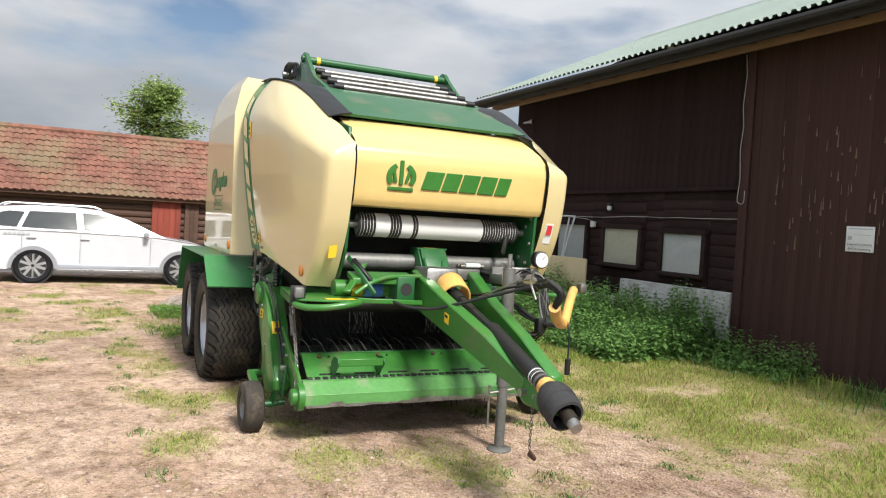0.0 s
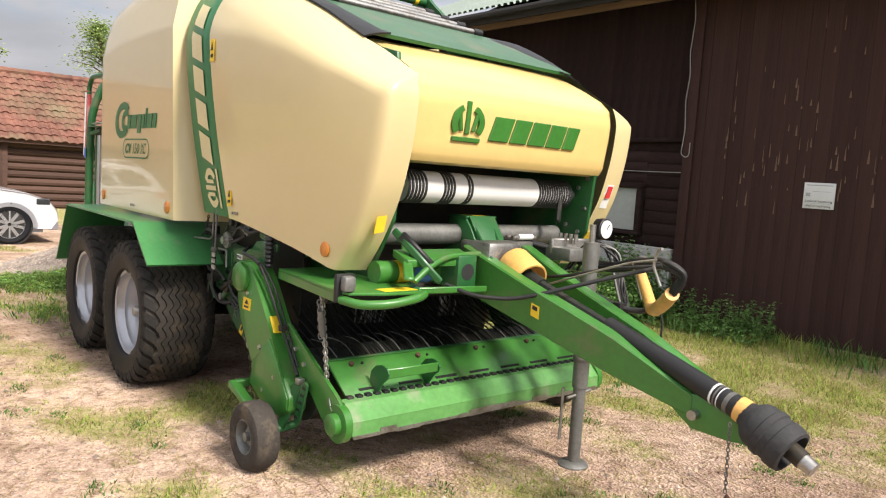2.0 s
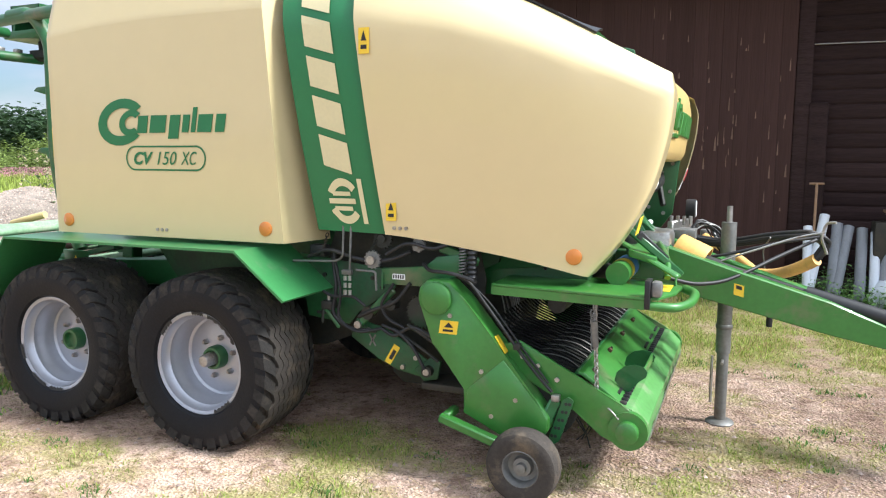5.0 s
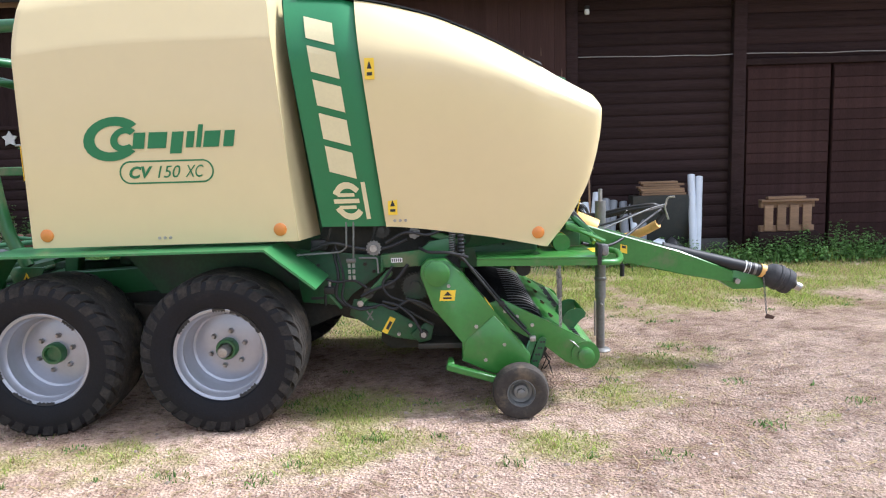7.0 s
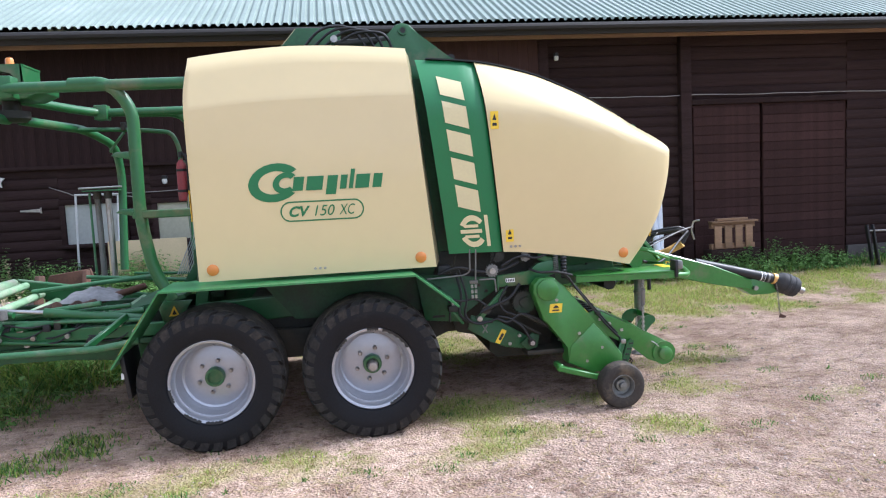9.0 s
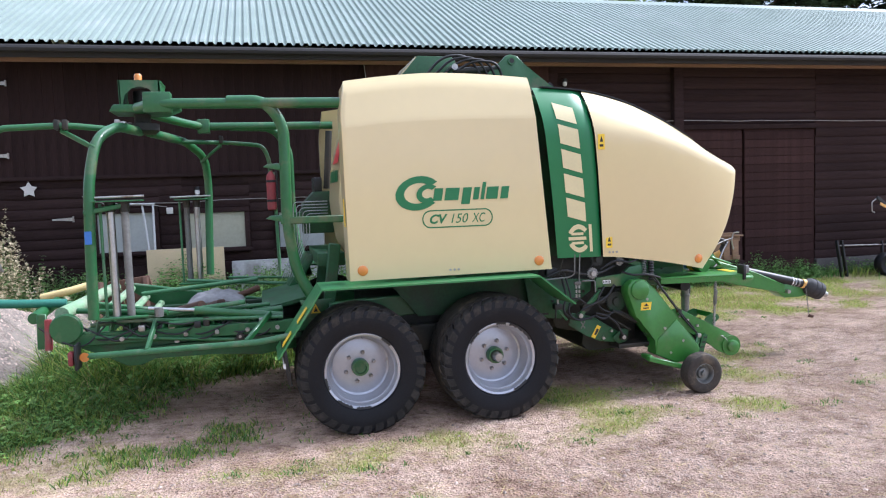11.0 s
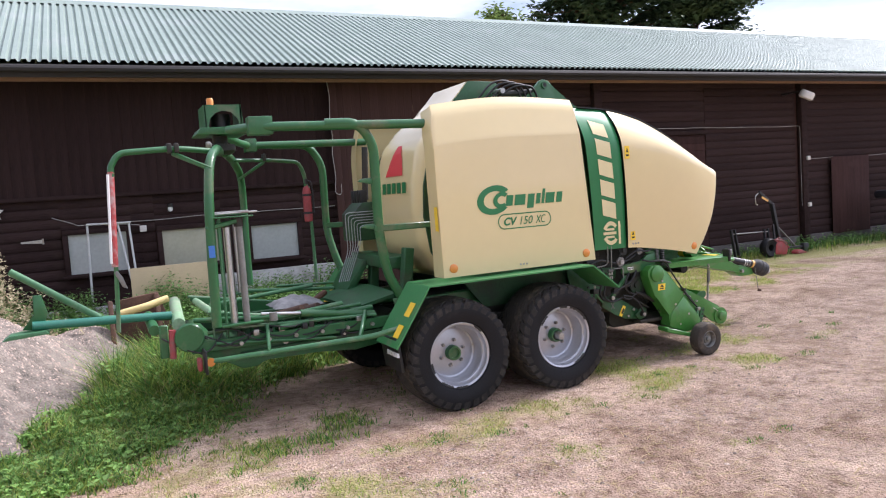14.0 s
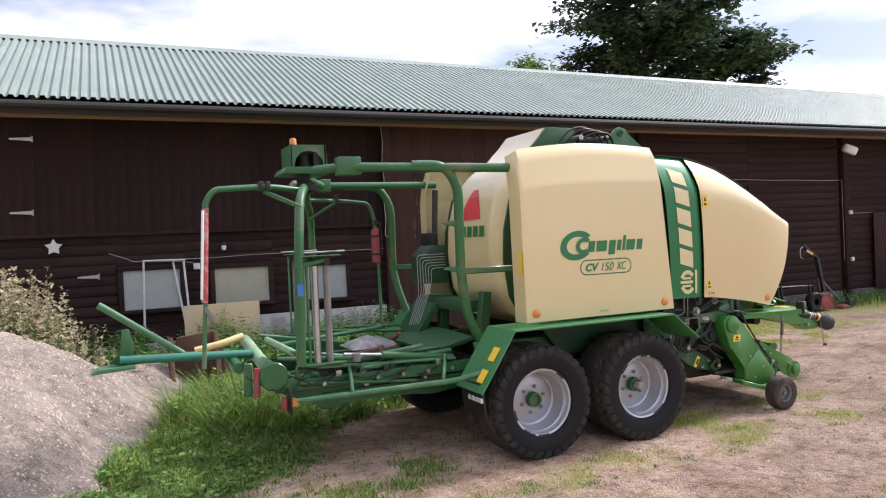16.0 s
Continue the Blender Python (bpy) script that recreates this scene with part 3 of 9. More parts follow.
# rear side panels: flat up to a bowed crease, leaning in above it, turned in at both upright edges
def rear_panel(side):
    rows = [k / 9 for k in range(10)] + [1.012, 1.028] + [1 + k / 9 for k in range(1, 10)]

    def fn(u, v):
        k = rows[round(v * (len(rows) - 1))]
        crease = smooth_at([(0.0, 2.372), (0.12, 2.39), (0.30, 2.432), (0.55, 2.453), (1.0, 2.456)], u)
        top = 2.752 + 0.070 * math.sin(math.pi * min(1.0, 0.06 + u * 0.98)) + 0.030 * u - 0.034 * max(0.0, 1 - u / 0.45) - 0.012 * max(0.0, 1 - u / 0.05)
        z = mix(1.19, crease - 0.012, k) if k <= 1 else mix(crease - 0.012, top, k - 1)
        xr = smooth_at([(1.19, -1.185), (2.45, -1.20), (2.74, -1.165)], z)
        xf = smooth_at([(1.19, 0.525), (2.45, 0.415), (2.79, 0.385)], z)
        y = 0.0 if z <= crease else 0.215 * (z - crease) + 0.035 * step(top - 0.10, top + 0.02, z)
        if u < 0.12:
            q = 1 - u / 0.12
            x, y = xr + 0.012 * (1 - q), y + 0.17 * max(0.0, q - 0.5) * 2 + 0.02 * q * q
        elif u > 0.86:
            q = (u - 0.86) / 0.14
            wide = smooth_at([(1.19, 1.35), (2.0, 1.0), (2.8, 0.8)], z)
            x, y = xf + 0.085 * wide * max(0.0, q - 0.35), y + 0.26 * wide * max(0.0, q - 0.35) / 0.65 + 0.018 * q * q
        else:
            x = mix(xr + 0.012, xf, (u - 0.12) / 0.74)
        return (x, y if side < 0 else far(y), z)
    return sheet(fresh(), fn, 44, len(rows) - 1, 0.0)


near_panel = part("rear_side_panel", rear_panel(-1), CREAM, baler, "cream fibreglass side panel")
part("rear_side_panel", rear_panel(1), CREAM, baler, "cream fibreglass side panel")


# front hood sides: the green stripe and the tapering cream nose
HOOD_TOP = [(0.43, 2.735), (0.91, 2.70), (1.36, 2.612), (1.60, 2.525), (1.80, 2.437), (2.0, 2.333), (2.19, 2.230), (2.40, 2.116), (2.47, 2.078)]
HOOD_FRONT = [(1.06, 2.13), (1.27, 2.295), (1.56, 2.440), (1.86, 2.505), (1.97, 2.512), (2.07, 2.485)]
HOOD_LOW = [(0.62, 1.262), (1.07, 1.252), (1.60, 1.18), (2.13, 1.075)]


FAR_OUT = 0.135
HOOD_WIDE = 0.16  # the far hood side stands further out


def hood_y(x, z):
    """How far in from the side panel's plane the hood lies."""
    top = smooth_at(HOOD_TOP, x)
    crease = top - smooth_at([(0.4, 0.36), (0.9, 0.35), (1.4, 0.29), (2.0, 0.19), (2.3, 0.13), (2.5, 0.10)], x)
    low = smooth_at([(0.6, 0.17), (1.1, 0.165), (1.6, 0.19), (2.1, 0.24), (2.5, 0.30)], x)
    belly = smooth_at([(0.4, 0.045), (1.0, 0.030), (1.5, 0.065), (2.0, 0.135), (2.3, 0.205), (2.55, 0.275)], x)
    edge = smooth_at([(0.4, 0.20), (0.9, 0.21), (1.4, 0.28), (1.8, 0.33), (2.1, 0.37), (2.25, 0.425), (2.5, 0.445)], x)
    if z > crease:
        t = min(1.0, (z - crease) / max(0.01, top - crease))
        return mix(belly, edge, 0.35 * t + 0.65 * t ** 2.2)
    t = (crease - z) / max(0.05, crease - 1.15)
    return mix(belly, low, min(1.0, t) ** 1.6)


def nose_at(t, v):
    """A place on the nose's broad face: t runs forwards from the stripe, v upwards."""
    xb, xt = mix(1.072, 2.135, t), mix(0.916, 2.47, t)
    z = mix(smooth_at(HOOD_LOW, xb), smooth_at(HOOD_TOP, xt), v)
    x = mix(xb, xt, v) + (smooth_at(HOOD_FRONT, z) - mix(2.135, 2.47, v)) * t ** 2
    return x, hood_y(x, z), z


def hood_side(side, stripe):
    def fn(u, v):
        if stripe:
            xb, xt = mix(0.648, 1.068, u), mix(0.462, 0.912, u)
            z = mix(smooth_at(HOOD_LOW, xb), 2.76 - 0.05 * u, v)
            z = min(z, smooth_at(HOOD_TOP, mix(xb, xt, v)))
            x = mix(xb, xt, v)
            y = hood_y(x, z) + 0.012
            if u > 0.97:
                y += 0.02
        elif u <= 0.75:
            x, y, z = nose_at(u / 0.75 * 0.955, v)
        else:
            # a rounded corner, and the flange that looks forwards
            k = (u - 0.75) / 0.25
            a, c = Vector(nose_at(0.955, v)), Vector(nose_at(1.0, v))
            turn = c + Vector((0.002, 0.012 + 0.023 * min(1.0, (0.458 - c.y) / 0.10), 0))
            if k < 0.55:
                q = k / 0.55
                x, y, z = a * (1 - q) ** 2 + c * 2 * q * (1 - q) + turn * q * q
            else:
                x, y, z = turn.lerp(Vector((c.x + 0.004, max(0.446, turn.y), c.z - 0.004)), (k - 0.55) / 0.45)
        return (x, y if side < 0 else far(y) + FAR_OUT, z)
    return sheet(fresh(), fn, 6 if stripe else 44, 30, 0.0)


for s in (-1, 1):
    stripe = part("stripe_panel", hood_side(s, True), GREEN_DECAL, baler, "green stripe on the hood side")
    part("hood_side", hood_side(s, False), CREAM, baler, "cream fibreglass hood side")

# hood front, lifted over the net roll
HOOD_PROFILE = [(2.05, 2.300), (2.30, 2.186), (2.42, 2.124), (2.492, 2.062), (2.506, 1.98), (2.500, 1.90), (2.475, 1.72), (2.455, 1.685), (2.40, 1.675), (2.33, 1.70)]


def hood_bow(u):
    e = abs(u - 0.5) * 2
    return -0.045 + 0.03 * (1 - e * e)


def hood_front():
    def fn(u, v):
        k = v * (len(HOOD_PROFILE) - 1)
        i = min(int(k), len(HOOD_PROFILE) - 2)
        x, z = (mix(HOOD_PROFILE[i][c], HOOD_PROFILE[i + 1][c], k - i) for c in (0, 1))
        return (x + hood_bow(u), mix(0.474, far(0.474) + HOOD_WIDE, u), z - 0.012)
    return sheet(fresh(), fn, 14, 27, 0.012)


front_hood = part("front_hood", hood_front(), CREAM_FRONT, baler, "yellow-cream front hood with raised green emblem")

# black rubber seals between the front hood and both hood sides
for y0, y1 in ((0.446, 0.474), (far(0.474) + HOOD_WIDE, far(0.446) + HOOD_WIDE)):
    def seal(u, v, y0=y0, y1=y1):
        k = v * (len(HOOD_PROFILE) - 1)
        i = min(int(k), len(HOOD_PROFILE) - 2)
        x, z = (mix(HOOD_PROFILE[i][c], HOOD_PROFILE[i + 1][c], k - i) for c in (0, 1))
        return (x - 0.085, mix(y0, y1, u), z - 0.030)
    part("hood_seal", sheet(fresh(), seal, 2, 27, 0.014), BLACK, baler, "black rubber hood seal")
# green top cover with black edge strips
COVER = [(1.28, 2.602), (1.60, 2.488), (1.95, 2.346), (2.09, 2.288)]


def top_cover(y0, y1, lift):
    def fn(u, v):
        k = v * (len(COVER) - 1)
        i = min(int(k), len(COVER) - 2)
        x, z = (mix(COVER[i][c], COVER[i + 1][c], k - i) for c in (0, 1))
        return (x, mix(y0, y1, u), z + lift)
    return sheet(fresh(), fn, 4, 9, 0.02)


part("top_cover", top_cover(0.45, far(0.45) + HOOD_WIDE, 0.012), GREEN, baler)
for s in (-1, 1):
    def strip(u, v, s=s):
        x = mix(0.55, 2.125, v)
        y0 = hood_y(x, 9.0) - 0.01
        y = mix(y0, 0.535, u)
        return (x, y if s < 0 else far(y) + FAR_OUT, mix(smooth_at(HOOD_TOP, x) + 0.006, max(smooth_at(HOOD_TOP, x) - 0.012, curve_at(COVER, x) + 0.026 if x > 1.2 else 0.0), u) + 0.006 * math.sin(math.pi * u))
    part("edge_strip", sheet(fresh(), strip, 4, 16, 0.010), BLACK, baler, "black plastic edge strip")

# the bale chamber between the panels; its walls' green is darkened for shade
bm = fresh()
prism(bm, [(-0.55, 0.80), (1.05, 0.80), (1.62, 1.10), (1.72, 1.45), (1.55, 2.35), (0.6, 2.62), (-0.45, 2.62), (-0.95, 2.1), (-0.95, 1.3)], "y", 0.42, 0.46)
part("chamber_wall", bm, GREEN_SHADE, baler, "grimy green chamber wall, shade darkened into its colour")
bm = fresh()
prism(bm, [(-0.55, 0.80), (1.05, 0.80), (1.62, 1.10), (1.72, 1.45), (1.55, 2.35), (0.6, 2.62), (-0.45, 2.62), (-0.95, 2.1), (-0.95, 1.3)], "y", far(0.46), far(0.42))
part("chamber_wall", bm, GREEN_SHADE, baler, "grimy green chamber wall, shade darkened into its colour")
bm = fresh()
prism(bm, [(-0.50, 0.84), (1.0, 0.84), (1.45, 1.5), (1.35, 2.30), (0.55, 2.56), (-0.40, 2.56), (-0.90, 2.08), (-0.90, 1.3)], "y", 0.46, far(0.46))
part("bale_belt", bm, BLACK, baler, "dark rubber bale belts")

# tailgate cover seen from behind
TAIL = [(-0.42, 3.085), (-0.54, 2.95), (-0.67, 2.83), (-0.88, 2.66), (-1.06, 2.45), (-1.15, 2.10), (-1.17, 1.80), (-1.12, 1.45), (-0.98, 1.20), (-0.80, 1.10)]


def tail_cover(u, v):
    k = v * (len(TAIL) - 1)
    i = min(int(k), len(TAIL) - 2)
    x, z = (mix(TAIL[i][c], TAIL[i + 1][c], k - i) for c in (0, 1))
    e = abs(u - 0.5) * 2
    inx = 0.10 * max(0.0, (e - 0.72) / 0.28) ** 2
    y0 = 0.50 + 0.245 * step(2.62, 2.90, z)
    inx *= 1 - step(2.62, 2.90, z)
    return (x + inx, mix(y0, far(y0 + 0.02), u), z - inx * 0.4)


tail = part("tailgate_cover", sheet(fresh(), tail_cover, 24, 32, 0.012), CREAM, baler, "cream rounded tailgate cover")
# side plates: the shade in the gap beside the cover is in their colour
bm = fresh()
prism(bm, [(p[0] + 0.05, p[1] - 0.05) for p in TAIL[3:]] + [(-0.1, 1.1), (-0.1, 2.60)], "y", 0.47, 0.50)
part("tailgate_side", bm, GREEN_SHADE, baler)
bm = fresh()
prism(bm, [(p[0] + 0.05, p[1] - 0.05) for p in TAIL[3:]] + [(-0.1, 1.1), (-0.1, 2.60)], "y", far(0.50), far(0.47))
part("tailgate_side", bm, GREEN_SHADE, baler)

# fenders over both wheel pairs
FENDER = [(-1.77, 0.66), (-1.42, 1.165), (0.345, 1.165), (0.655, 0.915)]


def fender(y0, y1, name):
    def fn(u, v):
        k = u * 3
        i = min(int(k), 2)
        x, z = (mix(FENDER[i][c], FENDER[i + 1][c], k - i) for c in (0, 1))
        return (x, mix(y0, y1, v), z)
    return part(name, sheet(fresh(), fn, 9, 3, 0.014), FENDER_GREEN, baler, "green steel fender", smooth=False)


fender(-0.20, 0.30, "fender")
fender(far(0.30), far(-0.20), "fender")


# wheels
def tyre_mesh(radius, width, rim, lugs):
    b = fresh()
    h = width / 2
    prof = [(rim, -h * 0.80), (rim + 0.02, -h * 0.92), (mix(rim, radius, 0.45), -h * 1.02), (mix(rim, radius, 0.75), -h * 1.0), (radius - 0.034, -h * 0.955),
            (radius - 0.030, -h * 0.82), (radius - 0.026, -h * 0.4), (radius - 0.024, 0), (radius - 0.026, h * 0.4), (radius - 0.030, h * 0.82),
            (radius - 0.034, h * 0.955), (mix(rim, radius, 0.75), h * 1.0), (mix(rim, radius, 0.45), h * 1.02), (rim + 0.02, h * 0.92), (rim, h * 0.80)]
    turned(b, prof, (0, 0, 0), "y", 64, mats=[0, 0, 0, 0, 1, 1, 1, 1, 1, 1, 0, 0, 0, 0, 0], closed=True)
    # wavy ribs round the tread with narrow grooves, and slanting blocks on both shoulders
    seg = lugs * 6
    for j in range(7):
        mid, half = (j - 3) * 0.192, 0.083
        rows = []
        for k in range(seg):
            a = math.tau * k / seg
            wave = 0.060 * math.sin(lugs * a) + 0.014 * math.sin(2 * lugs * a + 0.8)
            row = []
            for o, dz in ((-half * 1.08, -0.026), (-half * 0.96, 0.0), (half * 0.96, 0.0), (half * 1.08, -0.026)):
                w = (mid + wave + o) * h
                r = radius + dz - 0.012 * (mid + wave + o) ** 2
                row.append(b.verts.new((r * math.cos(a), w, r * math.sin(a))))
            rows.append(row)
        for k in range(seg):
            p, q = rows[k], rows[(k + 1) % seg]
            for i in range(3):
                b.faces.new((p[i], q[i], q[i + 1], p[i + 1])).material_index = 1
    for k in range(lugs):
        for sgn in (-1, 1):
            a0, span = math.tau * (k + (0.5 if sgn > 0 else 0.0)) / lugs, math.tau / lugs * 0.66
            e = []
            for da in (0.0, 1.0):
                for r, w, skew in ((radius - 0.006, 0.72, -0.25), (radius - 0.013, 0.93, 0.10), (radius - 0.030, 1.0, 0.25), (radius - 0.088, 1.022, 0.42), (radius - 0.05, 0.72, -0.25)):
                    a = a0 + span * da + skew * math.tau / lugs
                    e.append((r * math.cos(a), sgn * h * w, r * math.sin(a)))
            grow(b, e, [(0, 1, 6, 5), (1, 2, 7, 6), (2, 3, 8, 7), (4, 3, 2, 1, 0), (5, 6, 7, 8, 9)], 2)
    return mesh_of("tyre", b, [RUBBER, TREAD, LUG], True)


def rim_mesh(rim, width):
    b = fresh()
    h = width / 2
    prof = [(rim + 0.012, -h * 0.80), (rim + 0.016, -h * 0.83), (rim + 0.004, -h * 0.85), (rim - 0.012, -h * 0.82), (rim - 0.020, -h * 0.66), (rim - 0.034, -h * 0.60), (rim - 0.036, -h * 0.46), (rim - 0.052, -h * 0.38),
            (rim - 0.056, -h * 0.06), (rim - 0.070, -h * 0.02), (0.16, -h * 0.08), (0.095, -h * 0.10), (0.085, -h * 0.10), (0.0001, -h * 0.10)]
    turned(b, prof, (0, 0, 0), "y", 48, ends=False)
    return mesh_of("rim", b, RIM, True)


def hub_mesh(reach):
    b = fresh()
    turned(b, [(0.070, 0.03), (0.070, -reach * 0.7), (0.064, -reach), (0.050, -reach), (0.046, -reach * 0.6), (0.0001, -reach * 0.6)], (0, 0, 0), "y", 24)
    return mesh_of("hub", b, GREEN, True)


def cap_mesh(reach):
    b = fresh()
    turned(b, [(0.040, 0.0), (0.038, -reach), (0.030, -reach - 0.012), (0.0001, -reach - 0.014)], (0, 0, 0), "y", 20)
    return mesh_of("hub_cap", b, STEEL, True)


def nut_mesh():
    b = fresh()
    turned(b, [(0.017, 0.0), (0.017, -0.024), (0.010, -0.036), (0.0001, -0.036)], (0, 0, 0), "y", 6)
    return mesh_of("wheel_nut", b, STEEL)


WHEEL_R, WHEEL_W, RIM_R = 0.515, 0.48, 0.292
tyre_me, rim_me, hub_me, cap_me, nut_me = tyre_mesh(WHEEL_R, WHEEL_W, RIM_R, 30), rim_mesh(RIM_R, WHEEL_W), hub_mesh(0.07), cap_mesh(0.13), nut_mesh()
for wx in (0.01, -1.125):
    for wy, flip in ((0.085, 0), (far(0.085), 180)):
        at = (wx, wy, 0.492)
        turn = Euler((0, 0, radians(flip)))
        tyre = piece("tyre", tyre_me, baler, at, turn)
        tagged(tyre, "wide black flotation tyre with worn dusty tread")
        s = -1 if not flip else 1
        for nm, me, o in (("rim", rim_me, 0.0), ("hub", hub_me, -0.02), ("hub_cap", cap_me if wx > -0.5 else None, -0.02)):
            if me:
                ob = new(nm, me)
                ob.location = (0, o, 0)
                ob.parent = tyre
        for k in range(6):
            a = math.tau * k / 6 + 0.3
            ob = new("wheel_nut", nut_me)
            ob.location = (0.118 * math.cos(a), -WHEEL_W / 2 * 0.09, 0.118 * math.sin(a))
            ob.parent = tyre
# black scuffs on the lips of the near rims, where the paint is gone
for tyre, arcs in zip([o for o in baler.children if o.name.startswith("tyre")][::2], (((28, 74), (80, 96), (128, 150), (292, 318)), ((226, 252), (258, 281), (186, 205), (40, 58)))):
    for a0, a1 in arcs:
        b, rows = fresh(), []
        for k in range(13):
            a = radians(mix(a0, a1, k / 12))
            wob = 0.006 * math.sin(k * 2.3 + a0)
            rows.append([b.verts.new((r * math.cos(a), -WHEEL_W / 2 * d, r * math.sin(a))) for r, d in ((RIM_R - 0.010 + wob, 0.862), (RIM_R + 0.010, 0.880))])
        for p, q in zip(rows, rows[1:]):
            b.faces.new((p[0], q[0], q[1], p[1]))
        ob = new("rim_scuff", mesh_of("rim_scuff", b, INK))
        ob.parent = tyre
bm = fresh()
for wx in (0.01, -1.125):
    rod(bm, (wx, 0.1, 0.492), (wx, far(0.1), 0.492), 0.06)
beam(bm, (-1.3, 0.42, 0.62), (0.2, 0.42, 0.62), 0.10, 0.22)
beam(bm, (-1.3, far(0.42), 0.62), (0.2, far(0.42), 0.62), 0.10, 0.22)
part("axle", bm, DARK, baler)
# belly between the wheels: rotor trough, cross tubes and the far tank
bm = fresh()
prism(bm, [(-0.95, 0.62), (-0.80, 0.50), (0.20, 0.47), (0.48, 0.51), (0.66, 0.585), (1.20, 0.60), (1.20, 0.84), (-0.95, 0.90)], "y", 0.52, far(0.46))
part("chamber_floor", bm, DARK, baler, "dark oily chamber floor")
bm = fresh()
box(bm, 0.66, 1.36, far(0.30), far(0.06), 0.50, 1.06, 0.04)
part("far_drive_cover", bm, GREEN, baler)
bm = fresh()
box(bm, -2.2, -1.2, 0.60, far(0.60), 0.60, 0.78, 0.03)
part("rear_cross_box", bm, DARK, baler)


# ---- baler: net roll, drawbar, pickup ----
def disc(bm, at, r, thick, axis="y", sides=24):
    return turned(bm, [(r * 0.92, -thick / 2), (r, -thick / 2 + 0.006), (r, thick / 2 - 0.006), (r * 0.92, thick / 2)], at, axis, sides)


def add_rod(name, a, b, r, mat, label="", sides=12, parent=None, r2=None):
    return part(name, rod(fresh(), a, b, r, sides, r2=r2), mat, parent or baler, label)


def add_beam(name, a, b, w, h, mat, label="", w2=None, h2=None, parent=None, bevel=0.008):
    return part(name, beam(fresh(), a, b, w, h, w2, h2, bevel), mat, parent or baler, label)


def add_box(name, x0, x1, y0, y1, z0, z1, mat, label="", bevel=0.008, parent=None):
    return part(name, box(fresh(), x0, x1, y0, y1, z0, z1, bevel), mat, parent or baler, label)


def add_tube(name, pts, r, mat, label="", bend=0.08, sides=10, parent=None):
    return part(name, tube(fresh(), pts, r, sides, bend), mat, parent or baler, label)


def add_prism(name, outline, axis, a0, a1, mat, label="", bevel=0.006, parent=None):
    return part(name, prism(fresh(), outline, axis, a0, a1, bevel), mat, parent or baler, label)


# inner side plates of the net bay
add_prism("bay_plate", [(1.55, 1.05), (2.20, 1.12), (2.34, 1.35), (2.38, 1.70), (2.30, 2.20), (1.5, 2.40)], "y", 0.458, 0.482, GREEN)
far_bay = add_prism("bay_plate", [(1.55, 1.05), (2.24, 1.10), (2.38, 1.30), (2.42, 1.70), (2.30, 2.12), (1.5, 2.36)], "y", 1.945, 1.970, GREEN, "green far side plate of the net bay")
for bx, bz in ((2.24, 1.20), (2.32, 1.30), (2.36, 1.45), (2.30, 1.58), (2.22, 1.34), (2.37, 1.64)):
    add_rod("bolt", (bx, 1.930, bz), (bx, 1.947, bz), 0.014, STEEL, sides=6, parent=far_bay)
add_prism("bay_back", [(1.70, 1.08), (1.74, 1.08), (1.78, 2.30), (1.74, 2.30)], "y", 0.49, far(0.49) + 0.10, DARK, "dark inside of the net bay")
# net roll with black net edges
net_roll = part("net_roll", turned(fresh(), [(0.084, -0.63), (0.086, -0.62), (0.086, 0.62), (0.084, 0.63)], (2.24, 1.21, 1.53)), NET, baler, "roll of white net wrap with black bands")
for y0, y1 in ((0.56, 0.70), (0.80, 0.90), (0.975, 1.03), (1.55, 1.88)):
    b = fresh()
    for k in range(int((y1 - y0) / 0.022)):
        y = y0 + k * 0.022
        turned(b, [(0.086, 0.0), (0.0905, 0.004), (0.0905, 0.015), (0.086, 0.019)], (2.24, y, 1.53), "y", 28, ends=False)
    part("net_band", b, INK, net_roll, "black edge band of the net")
add_rod("roll_shaft", (2.24, 0.46, 1.53), (2.24, far(0.46) + 0.12, 1.53), 0.03, STEEL)
add_beam("roll_brake_arm", (2.28, far(0.50), 1.60), (2.34, 1.72, 1.36), 0.03, 0.04, DARK)
add_rod("feed_roller", (2.14, 0.50, 1.265), (2.14, far(0.50) + 0.12, 1.265), 0.060, GREY_TUBE, "dark rubber feed roller", 20)
add_box("front_guard", 1.85, 1.87, 0.5, far(0.5) + 0.12, 1.06, 1.30, BLACK)

# roller frame on the top: two arms with a tube between their heads, bare rollers sloping down to the cover
for y in (0.61, 2.03):
    arm = add_prism("roller_bracket", [(0.02, 2.78), (0.30, 2.99), (0.37, 3.07), (0.42, 3.085), (0.48, 3.07), (0.56, 2.99), (0.80, 2.80), (1.32, 2.61), (1.28, 2.54), (0.70, 2.62), (0.10, 2.66)], "y", y - 0.018, y + 0.018, GREEN, "green steel arm of the roller frame")
    add_rod("pivot_bush", (0.425, y - 0.034, 3.025), (0.425, y + 0.034, 3.025), 0.036, GREEN, sides=18, parent=arm)
    add_rod("pivot_hole", (0.425, y - 0.036, 3.025), (0.425, y + 0.036, 3.025), 0.022, INK, sides=14, parent=arm)
add_rod("top_tube", (0.47, 0.60, 3.005), (0.47, 2.04, 3.005), 0.036, GREEN, "green tube with yellow ends", 16)
for y in (0.70, 1.90):
    add_rod("yellow_band", (0.47, y, 3.005), (0.47, y + 0.035, 3.005), 0.0375, YELLOW, sides=16)
part("roller_bed", prism(fresh(), [(0.52, 2.86), (1.34, 2.585), (1.34, 2.555), (0.52, 2.82)], "y", 0.66, 1.98), DARK, baler, "dark bed under the rollers")
